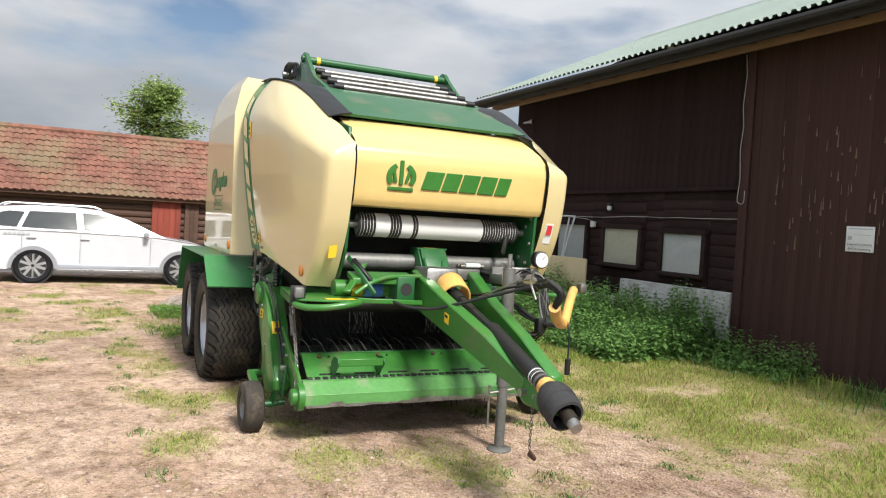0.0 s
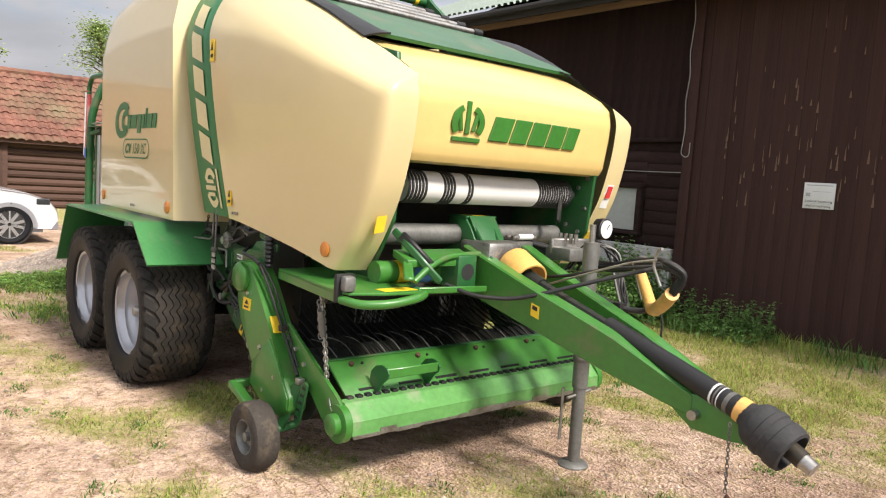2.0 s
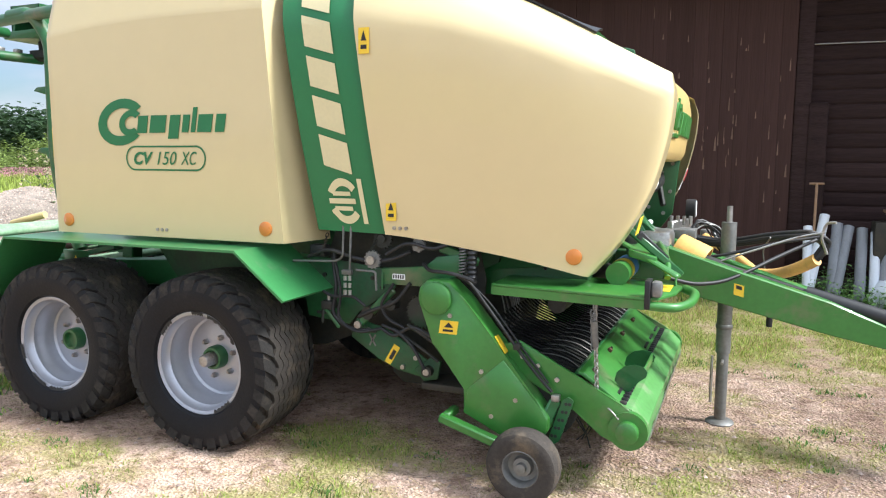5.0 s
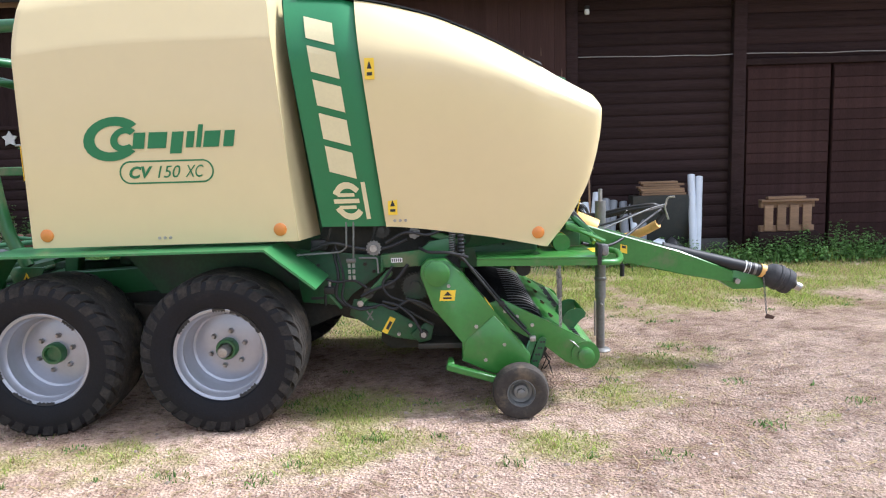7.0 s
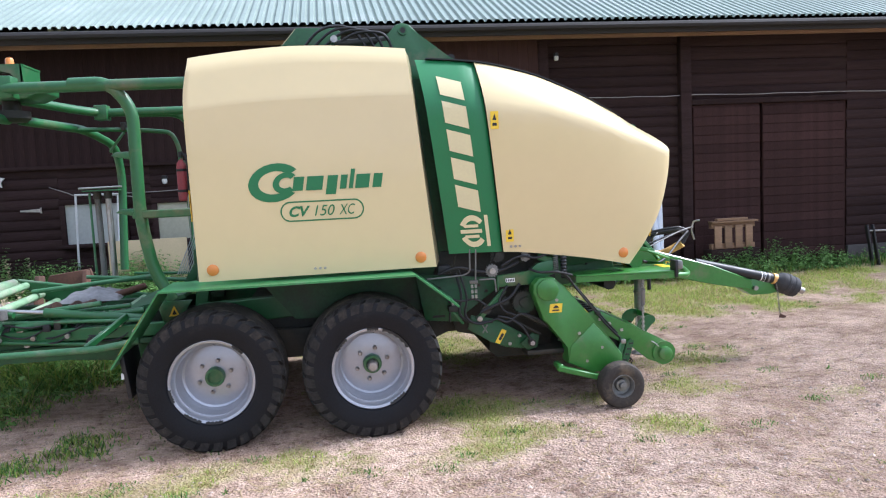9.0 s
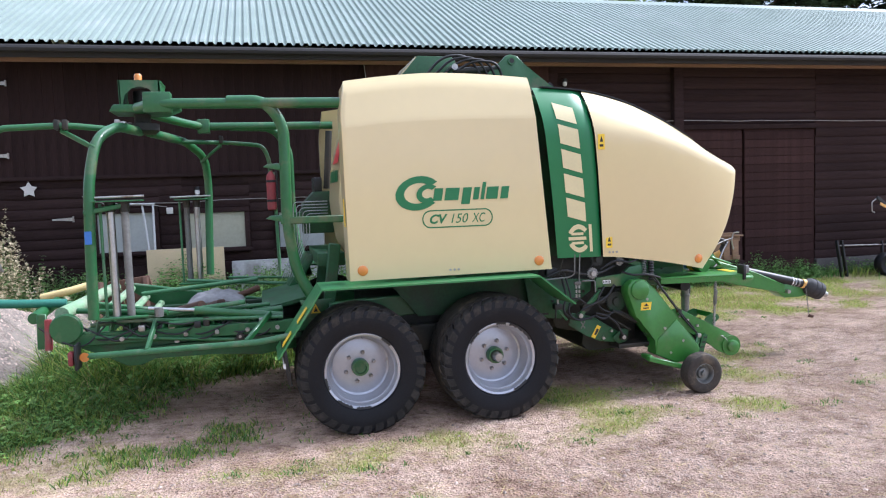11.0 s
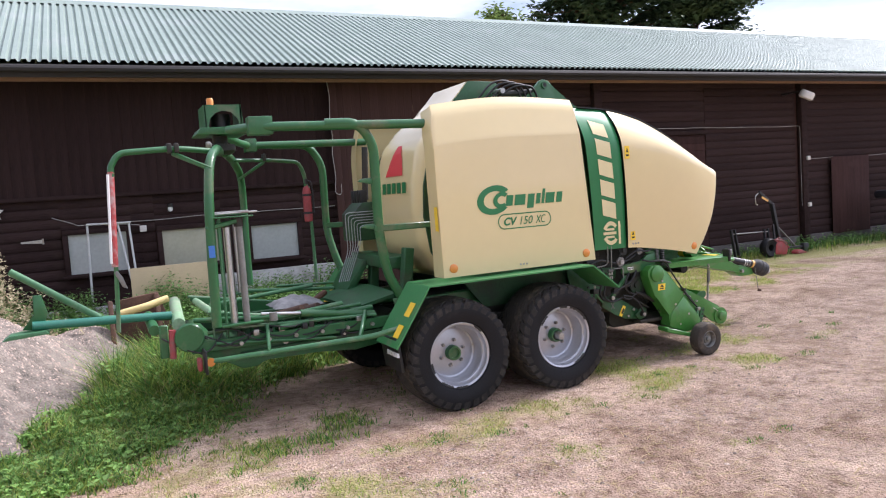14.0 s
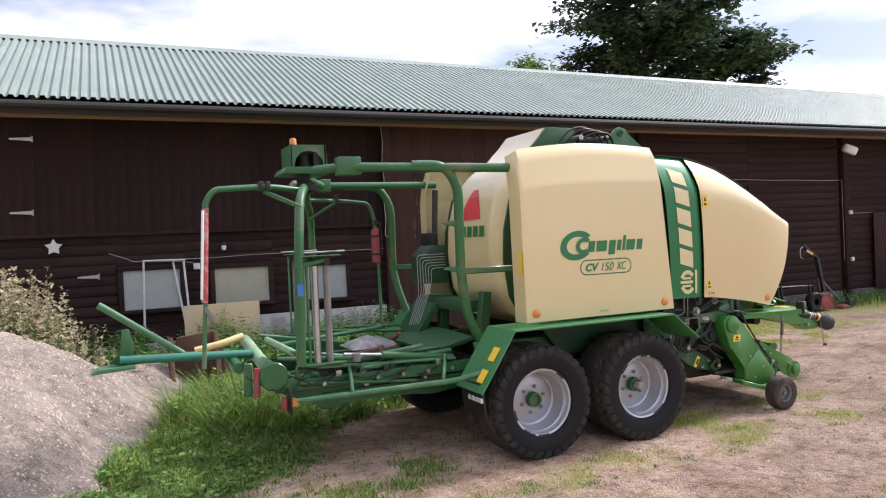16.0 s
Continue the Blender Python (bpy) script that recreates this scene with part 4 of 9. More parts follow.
for k in range(4):
    t = k / 3
    x, z = mix(0.62, 1.22, t), mix(2.890, 2.665, t)
    add_rod("chrome_roller", (x, 0.74, z), (x, 1.90, z), 0.022, STEEL, "worn bare steel roller", 14)
    for y in (0.66, 1.90):
        add_rod("roller_end", (x, y, z), (x, y + 0.08, z), 0.030, BLACK, sides=12)
add_prism("roof_plate", [(-0.45, 2.58), (0.70, 2.58), (1.30, 2.52), (1.30, 2.55), (0.70, 2.64), (-0.45, 2.64)], "y", 0.46, far(0.46), GREEN)
# what stands between the tailgate and the roller frame: a pivot plate, a cylinder and hoses
add_prism("pivot_plate", [(-0.41, 3.088), (-0.10, 3.082), (-0.06, 3.05), (-0.10, 2.62), (-0.84, 2.62), (-0.655, 2.83), (-0.525, 2.955)], "y", 0.725, 0.742, GREEN_GRIMY_SHADED)
add_rod("tension_cylinder", (-0.12, 0.60, 2.93), (0.30, 0.62, 2.96), 0.030, DARK)
add_rod("cylinder_pin", (-0.12, 0.53, 2.96), (-0.12, 0.70, 2.96), 0.028, STEEL)
for k in range(4):
    add_tube("top_hose", [(-0.40 + 0.07 * k, 0.60, 2.86), (-0.22 + 0.09 * k, 0.57, 3.06 - 0.012 * k), (0.02 + 0.09 * k, 0.58, 3.07 - 0.02 * k), (0.17 + 0.06 * k, 0.60, 2.84)], 0.011, HOSE, bend=0.15)

# drawbar: two plate beams that run together at the hitch
BAR = [(2.28, 1.045, 1.098, 0.245), (2.45, 1.052, 1.046, 0.240), (2.80, 1.075, 0.946, 0.212), (3.30, 1.105, 0.808, 0.182), (3.72, 1.140, 0.678, 0.095)]


def bar_side(mirror):
    b = fresh()
    rows = []
    for x, y, z, h in BAR:
        y = y if not mirror else 2.46 - y + 0.12 * max(0.0, 3.0 - x)
        w = 0.045
        rows.append([b.verts.new(q) for q in ((x, y - w, z - h / 2), (x, y + w, z - h / 2), (x, y + w, z + h / 2), (x, y - w, z + h / 2))])
    for a, c in zip(rows, rows[1:]):
        for k in range(4):
            b.faces.new((a[k], a[(k + 1) % 4], c[(k + 1) % 4], c[k]))
    b.faces.new(rows[0])
    b.faces.new(rows[-1])
    es = [e for e in b.edges if not e.is_boundary]
    bmesh.ops.bevel(b, geom=es, offset=0.008, segments=1, affect="EDGES", clamp_overlap=True)
    return b


drawbar = part("drawbar", bar_side(False), GREEN_BRIGHT, baler, "green steel drawbar beam")
part("drawbar", bar_side(True), GREEN_BRIGHT, baler, "green steel drawbar beam")
add_prism("hitch_plate", [(3.62, 0.645), (3.66, 0.73), (3.78, 0.735), (3.95, 0.66), (4.06, 0.635), (4.08, 0.60), (3.90, 0.58), (3.72, 0.58)], "y", 1.10, 1.26, GREEN_BRIGHT)
add_rod("hitch_bolt", (3.74, 1.06, 0.650), (3.74, 1.30, 0.650), 0.022, STEEL)
add_box("drawbar_root", 2.16, 2.34, 0.96, 1.52, 0.96, 1.14, GREEN)
flange = add_box("tube_flange", 2.24, 2.46, 0.82, 0.955, 1.00, 1.18, GREEN, bevel=0.012)
add_rod("flange_hole", (2.455, 0.89, 1.09), (2.462, 0.89, 1.09), 0.045, INK, parent=flange)
add_prism("tie_bar", [(2.30, 1.16), (2.30, 1.20), (2.44, 1.16), (2.44, 1.12)], "y", 0.50, 0.96, GREEN_BRIGHT)
# bracket under the net roll, with a sticker on its top plate
for y in (1.06, 1.275):
    add_prism("net_support", [(2.04, 1.10), (2.08, 1.362), (2.22, 1.372), (2.27, 1.31), (2.40, 1.12), (2.30, 1.08), (2.20, 1.22), (2.14, 1.10)], "y", y, y + 0.014, GREEN)
add_box("support_top", 2.07, 2.235, 1.055, 1.295, 1.366, 1.378, GREEN, bevel=0.003)
add_box("warning_sticker", 2.12, 2.21, 1.12, 1.22, 1.3785, 1.381, YELLOW, bevel=0)
add_box("sticker_mark", 2.14, 2.19, 1.14, 1.20, 1.3812, 1.3822, INK, bevel=0)
add_prism("support_face", [(2.225, 1.372), (2.236, 1.379), (2.345, 1.235), (2.334, 1.228)], "y", 1.076, 1.274, GREEN, bevel=0.002)
add_beam("support_stay", (2.22, 1.10, 1.34), (2.46, 1.06, 1.14), 0.02, 0.05, GREEN)
add_beam("support_stay", (2.22, 1.25, 1.34), (2.42, 1.20, 1.16), 0.02, 0.05, GREEN)
add_tube("front_rail", [(2.50, 0.50, 1.06), (2.49, 0.60, 1.13), (2.45, 0.74, 1.175), (2.40, 1.02, 1.180)], 0.017, GREEN_BRIGHT, bend=0.08)
# gearbox, shaft and its guard
add_box("gearbox", 2.20, 2.46, 1.04, 1.30, 1.02, 1.25, STEEL, "grey cast gearbox", 0.03)
b = turned(fresh(), [(0.098, -0.09), (0.102, -0.08), (0.112, 0.08), (0.110, 0.095), (0.100, 0.095), (0.094, -0.08)], (0, 0, 0), "x", 28, ends=False)
bmesh.ops.transform(b, matrix=Matrix.Translation((2.55, 1.205, 1.095)) @ Euler((0, radians(27), radians(-8))).to_matrix().to_4x4(), verts=b.verts)
part("shaft_cone", b, YELLOW_PLASTIC, baler, "faded yellow plastic shaft guard cone")
add_rod("drive_shaft", (2.44, 1.20, 1.125), (3.20, 1.19, 0.907), 0.030, DARK, "oily drive shaft", 8)
add_rod("universal_joint", (2.60, 1.197, 1.078), (2.72, 1.194, 1.040), 0.045, DARK)
add_rod("shaft_tube", (3.18, 1.19, 0.915), (3.97, 1.10, 0.715), 0.048, BLACK, "black plastic shaft guard tube", 18)
for a, c, m in ((0.795, 0.807, WHITE_STICKER), (0.820, 0.828, GREY_TUBE), (0.840, 0.846, WHITE_STICKER), (0.880, 0.905, GREY_TUBE)):
    p, q = Vector((3.18, 1.19, 0.915)), Vector((3.97, 1.10, 0.715))
    add_rod("shaft_label", p.lerp(q, a), p.lerp(q, c), 0.0492, m, sides=18)
add_rod("yellow_collar", (3.925, 1.10, 0.728), (3.965, 1.10, 0.717), 0.054, YELLOW_PLASTIC)
b = fresh()
prof = [(0.052, 0.0), (0.060, 0.02), (0.086, 0.045), (0.096, 0.07), (0.096, 0.10), (0.103, 0.106), (0.103, 0.130), (0.096, 0.136), (0.096, 0.165), (0.101, 0.170), (0.100, 0.20), (0.094, 0.225), (0.080, 0.23), (0.076, 0.17)]
turned(b, prof, (0, 0, 0), "x", 28, ends=False)
tilt = Euler((0, radians(25), radians(-4))).to_matrix().to_4x4()
bmesh.ops.transform(b, matrix=Matrix.Translation((3.955, 1.10, 0.718)) @ tilt, verts=b.verts)
part("rubber_bell", b, BELL, baler, "ribbed black rubber shaft bell")
add_rod("yoke", (4.08, 1.097, 0.665), (4.20, 1.092, 0.605), 0.038, DARK, "bare steel yoke")
add_rod("yoke_collar", (4.195, 1.092, 0.607), (4.245, 1.090, 0.582), 0.032, STEEL)


def chain(name, a, b, links, parent=None, mat=None, sag=0.0, size=0.017):
    b_ = fresh()
    a, b = Vector(a), Vector(b)
    for k in range(links):
        t = (k + 0.5) / links
        c = a.lerp(b, t) - Vector((0, 0, sag * 4 * t * (1 - t)))
        d = (b - a).normalized()
        s = d.orthogonal().normalized()
        if k % 2:
            s = d.cross(s)
        n = 10
        pts = [c + d * math.sin(math.tau * i / n) * size * 1.25 + s * math.cos(math.tau * i / n) * size * 0.7 for i in range(n + 1)]
        tube(b_, pts, size * 0.26, 5, cap=False)
    return part(name, b_, mat or DARK, parent or baler, "rusty steel chain")


chain("chain", (3.93, 1.03, 0.68), (3.95, 1.01, 0.40), 17, size=0.009, mat=GREY_TUBE)
add_prism("chain_hook", [(3.935, 0.36), (3.955, 0.40), (3.99, 0.375), (4.02, 0.375), (4.005, 0.35)], "y", 1.005, 1.018, RUST)

# parking jack
add_rod("jack_tube", (2.76, 1.54, 0.45), (2.76, 1.54, 1.28), 0.045, GREY_TUBE, "grey jack tube", 18)
add_rod("jack_leg", (2.76, 1.54, 0.02), (2.76, 1.54, 0.62), 0.036, GREY_TUBE, sides=16)
part("jack_foot", turned(fresh(), [(0.088, 0.0), (0.088, 0.010), (0.075, 0.022), (0.040, 0.030)], (2.76, 1.54, -0.012), "z", 24), GREY_TUBE, baler)
add_rod("jack_pin", (2.76, 1.44, 0.40), (2.76, 1.64, 0.42), 0.009, STEEL)
add_rod("jack_crank", (2.70, 1.47, 0.44), (2.70, 1.47, 0.14), 0.009, STEEL)
disc_b = disc(fresh(), (2.76, 1.54, 0.62), 0.052, 0.03, "z", 18)
part("jack_collar", disc_b, GREY_TUBE, baler)
add_rod("jack_top", (2.76, 1.54, 1.28), (2.76, 1.54, 1.38), 0.018, STEEL)

# hydraulic hoses in a thick bundle that loops out over the drawbar into yellow sleeves
rng = random.Random(3)
for k in range(7):
    o = Vector((rng.uniform(-.022, .022), rng.uniform(-.03, .03), rng.uniform(-.024, .024)))
    pts = [Vector(p) + o * w for p, w in (((2.16, 1.52, 1.23), 1.5), ((2.46, 1.76, 1.155), 1.2), ((2.76, 1.73, 1.125), 0.9), ((3.02, 1.63, 1.195), 0.9), ((3.24, 1.545, 1.225), 1.0), ((3.325, 1.60, 1.165), 1.0), ((3.262, 1.593, 1.075), 0.7))]
    add_tube("hydraulic_hose", pts, 0.013 if k % 3 else 0.017, HOSE, "black hydraulic hose", bend=0.16, sides=9)
for k in range(2):
    add_tube("hydraulic_hose", [(2.95, 1.89 + 0.02 * k, 0.905), (2.88, 1.86, 0.895 - 0.01 * k), (2.80, 1.80, 0.90), (2.66, 1.74, 0.93 + 0.03 * k), (2.52, 1.68, 1.05)], 0.014, HOSE, "black hydraulic hose", bend=0.1, sides=9)
# a tangle of thinner hoses and cables beside the jack
for k in range(9):
    o = [rng.uniform(-.05, .05) for _ in range(6)]
    add_tube("hydraulic_hose", [(2.46 + o[0], 1.70 + o[1], 1.08), (2.56, 1.80 + o[2], 1.26 + o[3]), (2.68 + o[4], 1.88, 1.20 + o[5]), (2.74, 1.86 + o[0], 1.00 + o[1]), (2.80 + o[2], 1.84, 0.84 + o[3]), (2.70, 1.78 + o[4], 0.76 + o[5]), (2.60 + o[1], 1.74, 0.86)], 0.0055 if k % 3 else 0.009, HOSE if k % 4 else GREY_TUBE, "black hydraulic hose" if k % 4 else "grey cable", bend=0.12, sides=7)
add_box("cable_socket", 2.76, 2.82, 1.77, 1.83, 0.83, 0.93, BLACK, "black cable socket", 0.01)
add_tube("drawbar_hose", [(2.46, 0.74, 1.03), (2.60, 0.82, 0.985), (2.74, 0.96, 0.985), (2.86, 1.06, 1.03), (3.05, 1.26, 1.12), (3.24, 1.44, 1.20)], 0.011, HOSE, bend=0.12)
add_tube("drawbar_hose", [(2.50, 1.36, 1.06), (2.74, 1.36, 1.09), (3.00, 1.40, 1.17), (3.26, 1.48, 1.215)], 0.009, HOSE, bend=0.12)
add_tube("drawbar_wire", [(2.62, 1.30, 1.02), (2.90, 1.34, 1.13), (3.14, 1.38, 1.22), (3.28, 1.40, 1.25)], 0.006, STEEL, bend=0.1)
add_tube("wire_hook", [(3.30, 1.42, 1.12), (3.26, 1.40, 1.22), (3.285, 1.40, 1.305), (3.33, 1.36, 1.31)], 0.008, STEEL, bend=0.03)
add_tube("hanging_wire", [(3.00, 1.60, 1.19), (2.96, 1.70, 1.10), (2.98, 1.74, 0.98)], 0.005, GREY_TUBE, bend=0.05)
add_tube("yellow_sleeve", [(2.585, 2.225, 1.115), (2.70, 2.12, 1.07), (2.84, 1.995, 0.985), (2.945, 1.90, 0.915)], 0.034, YELLOW_PLASTIC, "yellow plastic hose sleeve", bend=0.08, sides=14)
add_tube("yellow_sleeve", [(2.945, 1.90, 0.915), (3.04, 1.79, 0.93), (3.16, 1.68, 0.99), (3.262, 1.592, 1.068)], 0.038, YELLOW_PLASTIC, "yellow plastic hose sleeve", bend=0.08, sides=14)
add_tube("plug_cable", [(3.00, 1.89, 0.93), (3.03, 1.89, 0.86), (3.03, 1.89, 0.66)], 0.006, HOSE, bend=0.05)
add_rod("cable_plug", (3.03, 1.89, 0.68), (3.03, 1.89, 0.57), 0.020, BLACK, "black cable plug")
part("pressure_gauge", turned(fresh(), [(0.062, -0.03), (0.066, 0.0), (0.066, 0.028), (0.058, 0.034)], (2.50, 1.955, 1.335), "x", 24), BLACK, baler, "round pressure gauge with white dial")
part("gauge_dial", turned(fresh(), [(0.056, 0.0), (0.056, 0.003)], (2.5345, 1.955, 1.335), "x", 24), WHITE_STICKER, baler)
add_beam("gauge_needle", (2.539, 1.955, 1.335), (2.539, 1.98, 1.365), 0.004, 0.004, INK, bevel=0)
add_beam("valve_bracket", (2.40, 1.60, 1.22), (2.50, 1.95, 1.22), 0.04, 0.10, STEEL)
add_box("valve_block", 2.36, 2.56, 1.60, 1.78, 1.14, 1.22, GREY_TUBE, bevel=0.015)
add_box("valve_block", 2.12, 2.30, 1.36, 1.56, 1.15, 1.235, GREY_TUBE, "grey hydraulic valve block", 0.012)
for k in range(3):
    add_rod("valve_spool", (2.17 + 0.05 * k, 1.40, 1.255), (2.17 + 0.05 * k, 1.60, 1.255), 0.014, STEEL, sides=10)
add_rod("valve_cap", (2.28, 1.44, 1.262), (2.28, 1.56, 1.262), 0.018, WHITE_STICKER, sides=12)
for k in range(4):
    add_rod("valve_fitting", (2.40 + 0.04 * k, 1.69, 1.24), (2.40 + 0.04 * k, 1.69, 1.30), 0.012, STEEL)
add_tube("lamp_arm", [(2.20, 1.95, 1.06), (2.46, 2.06, 1.06), (2.58, 2.28, 1.07)], 0.02, GREEN_BRIGHT, bend=0.08)
add_box("marker_lamp", 2.55, 2.62, 2.27, 2.33, 1.10, 1.17, GREY_TUBE, "white marker lamp", 0.015)

# pickup drive guard on the near side
GUARD = [(1.283, 0.925), (1.290, 0.985), (1.335, 1.030), (1.455, 1.030), (1.545, 0.945), (1.715, 0.738), (1.765, 0.655), (1.930, 0.470), (2.000, 0.375), (1.995, 0.305), (1.930, 0.255), (1.750, 0.250), (1.540, 0.345), (1.560, 0.475), (1.365, 0.690)]
for s in (0, 1):
    def yy(a, s=s):
        return far(a + 0.045) if s else a + 0.045
    add_prism("pickup_guard", GUARD, "y", min(yy(0.06), yy(0.20)), max(yy(0.06), yy(0.20)), GREEN_BRIGHT, "green pickup drive guard", 0.012)
    part("pivot_cover", turned(fresh(), [(0.085, 0), (0.085, -0.028 if not s else 0.028), (0.072, -0.038 if not s else 0.038), (0.0001, -0.038 if not s else 0.038)], (1.395, yy(0.06), 0.940), "y", 28), GREEN_BRIGHT, baler)
    for bx, bz in ((1.468, 0.853), (1.643, 0.577), (1.827, 0.450), (1.70, 0.35)):
        add_rod("bolt", (bx, yy(0.05), bz), (bx, yy(0.07), bz), 0.013, STEEL, sides=6)
    add_prism("fold_plate", [(1.760, 0.650), (1.923, 0.465), (1.993, 0.372), (1.988, 0.310), (1.926, 0.260), (1.752, 0.256), (1.547, 0.350), (1.573, 0.482)], "y", min(yy(0.052), yy(0.061)), max(yy(0.052), yy(0.061)), GREEN_BRIGHT, bevel=0.004)
    # support bar, hole plate, arm to the roller
    add_beam("foot_bar", (1.44, yy(0.0), 0.33), (1.82, yy(0.0), 0.215), 0.06, 0.045, GREEN_BRIGHT)
    add_beam("foot_bar_stay", (1.47, yy(0.0), 0.33), (1.47, yy(0.14), 0.33), 0.045, 0.045, GREEN_BRIGHT)
    hole_plate = add_prism("hole_plate", [(2.055, 0.465), (2.085, 0.485), (2.11, 0.47), (2.105, 0.44), (2.045, 0.255), (2.02, 0.235), (1.99, 0.25), (1.995, 0.28)], "y", min(yy(0.10), yy(0.112)), max(yy(0.10), yy(0.112)), GREEN, bevel=0)
    for k in range(5):
        for j in (0, 1):
            c = Vector((2.085 - 0.017 * k + 0.018 * j - 0.010, yy(0.097), 0.45 - 0.043 * k))
            add_rod("plate_hole", c, c + Vector((0, 0.003 if not s else -0.003, 0)), 0.0085, INK, sides=8, parent=hole_plate)
    add_prism("roller_arm", [(1.70, 0.70), (1.82, 0.74), (2.05, 0.62), (2.34, 0.47), (2.44, 0.40), (2.44, 0.30), (2.34, 0.26), (2.24, 0.30), (2.10, 0.42), (1.86, 0.54)], "y", min(yy(0.135), yy(0.155)), max(yy(0.135), yy(0.155)), GREEN_BRIGHT, bevel=0.004)
    part("roller_end", turned(fresh(), [(0.095, 0.03), (0.095, -0.01), (0.055, -0.012), (0.055, -0.045), (0.045, -0.052), (0.0001, -0.052)] if not s else [(0.095, -0.03), (0.095, 0.01), (0.055, 0.012), (0.055, 0.045), (0.0001, 0.052)], (2.375, yy(0.13), 0.345), "y", 28), GREEN_BRIGHT, baler)
    for bx, bz in ((1.84, 0.66), (1.92, 0.62), (2.02, 0.56)):
        add_rod("bolt", (bx, yy(0.12), bz), (bx, yy(0.14), bz), 0.013, STEEL, sides=6)
    # gauge wheel
    wheel_y = yy(-0.085)
    gw = part("gauge_tyre", turned(fresh(), [(0.085, -0.055), (0.10, -0.066), (0.15, -0.070), (0.170, -0.060), (0.180, -0.035), (0.182, 0), (0.180, 0.035), (0.170, 0.060), (0.15, 0.070), (0.10, 0.066), (0.085, 0.055)], (1.915, wheel_y, 0.180), "y", 40, closed=True), TREAD, baler, "small worn gauge wheel tyre")
    part("gauge_rim", turned(fresh(), [(0.095, -0.058), (0.088, -0.062), (0.078, -0.045), (0.074, -0.010), (0.052, -0.004), (0.045, -0.030), (0.026, -0.032), (0.024, -0.055), (0.0001, -0.058)] if not s else [(0.095, 0.058), (0.088, 0.062), (0.074, 0.010), (0.045, 0.030), (0.0001, 0.058)], (1.915, wheel_y, 0.180), "y", 28, ends=False), GREY_TUBE, gw)
    add_rod("gauge_axle", (1.915, wheel_y, 0.180), (1.915, yy(0.16), 0.20), 0.022, GREEN)
    add_beam("gauge_stay", (1.915, yy(0.06), 0.20), (2.02, yy(0.11), 0.46), 0.02, 0.06, GREEN)

# windguard beam, plate and rubber teeth; the beam's pale green includes sun glare
add_prism("windguard_beam", [(2.300, 0.430), (2.335, 0.452), (2.385, 0.446), (2.456, 0.376), (2.463, 0.372), (2.461, 0.362), (2.466, 0.300), (2.455, 0.296), (2.446, 0.362), (2.380, 0.430), (2.335, 0.436), (2.310, 0.418)], "y", 0.205, far(0.205), GREEN_FADED_GLARE, "faded green bent windguard beam, sun glare in its colour, worn lower edge", 0.002)
add_prism("beam_core", [(2.33, 0.43), (2.44, 0.36), (2.44, 0.31), (2.34, 0.30), (2.30, 0.36)], "y", 0.21, far(0.21), GREEN_SHADE, bevel=0)
b = fresh()
rng = random.Random(52)
y = 0.21
while y < far(0.26):
    ln = rng.uniform(0.05, 0.16)
    prism(b, [(2.452, 0.302), (2.470, 0.302 + rng.uniform(0.0, 0.022)), (2.470, 0.292 - rng.uniform(0, 0.008)), (2.454, 0.290)], "y", y, min(y + ln, far(0.21)))
    y += ln + 0.001
part("wear_edge", b, STEEL, baler, "worn bare steel edge")




windguard = add_prism("windguard_plate", [(2.100, 0.590), (2.139, 0.590), (2.330, 0.452), (2.322, 0.440), (2.139, 0.574), (2.100, 0.578)], "y", 0.25, far(0.25), GREEN_BRIGHT, "green windguard plate")
add_rod("plate_hem", (2.102, 0.25, 0.586), (2.102, far(0.25), 0.586), 0.010, GREEN, sides=10)
for k in range(5):
    y = 0.37 + 0.445 * k
    add_rod("bolt", (2.165, y, 0.568), (2.177, y, 0.584), 0.015, RUST, sides=6)
    add_rod("bolt", (2.165, y + 0.07, 0.568), (2.172, y + 0.07, 0.578), 0.008, DARK, sides=6)
for k in range(7):
    y = 0.34 + 0.255 * k
    add_box("plate_slot", 2.290, 2.306, y, y + 0.15, 0.468, 0.4795, INK, bevel=0, parent=windguard)
EAR = [(2.300, 0.470), (2.262, 0.515), (2.272, 0.560), (2.310, 0.594), (2.362, 0.608), (2.408, 0.600), (2.428, 0.575), (2.420, 0.548), (2.385, 0.520), (2.335, 0.458)]
for y in (0.43, 0.764):
    add_prism("plate_ear", EAR, "y", y, y + 0.008, GREEN, bevel=0)
add_beam("ear_bar", (2.410, 0.43, 0.572), (2.410, 0.772, 0.572), 0.010, 0.052, GREEN_BRIGHT)
for k in range(33):
    y = 0.245 + k * 0.0555
    tooth = fresh()
    box(tooth, 2.318, 2.352, y, y + 0.036, 0.428, 0.464, 0.005)
    part("rubber_tooth", tooth, BLACK if k % 3 else HOSE, baler)

REEL_DARK = material("dull_black_reel_bands", (0.014, 0.014, 0.014), 0.95, vary=0.3, specular=0.1)
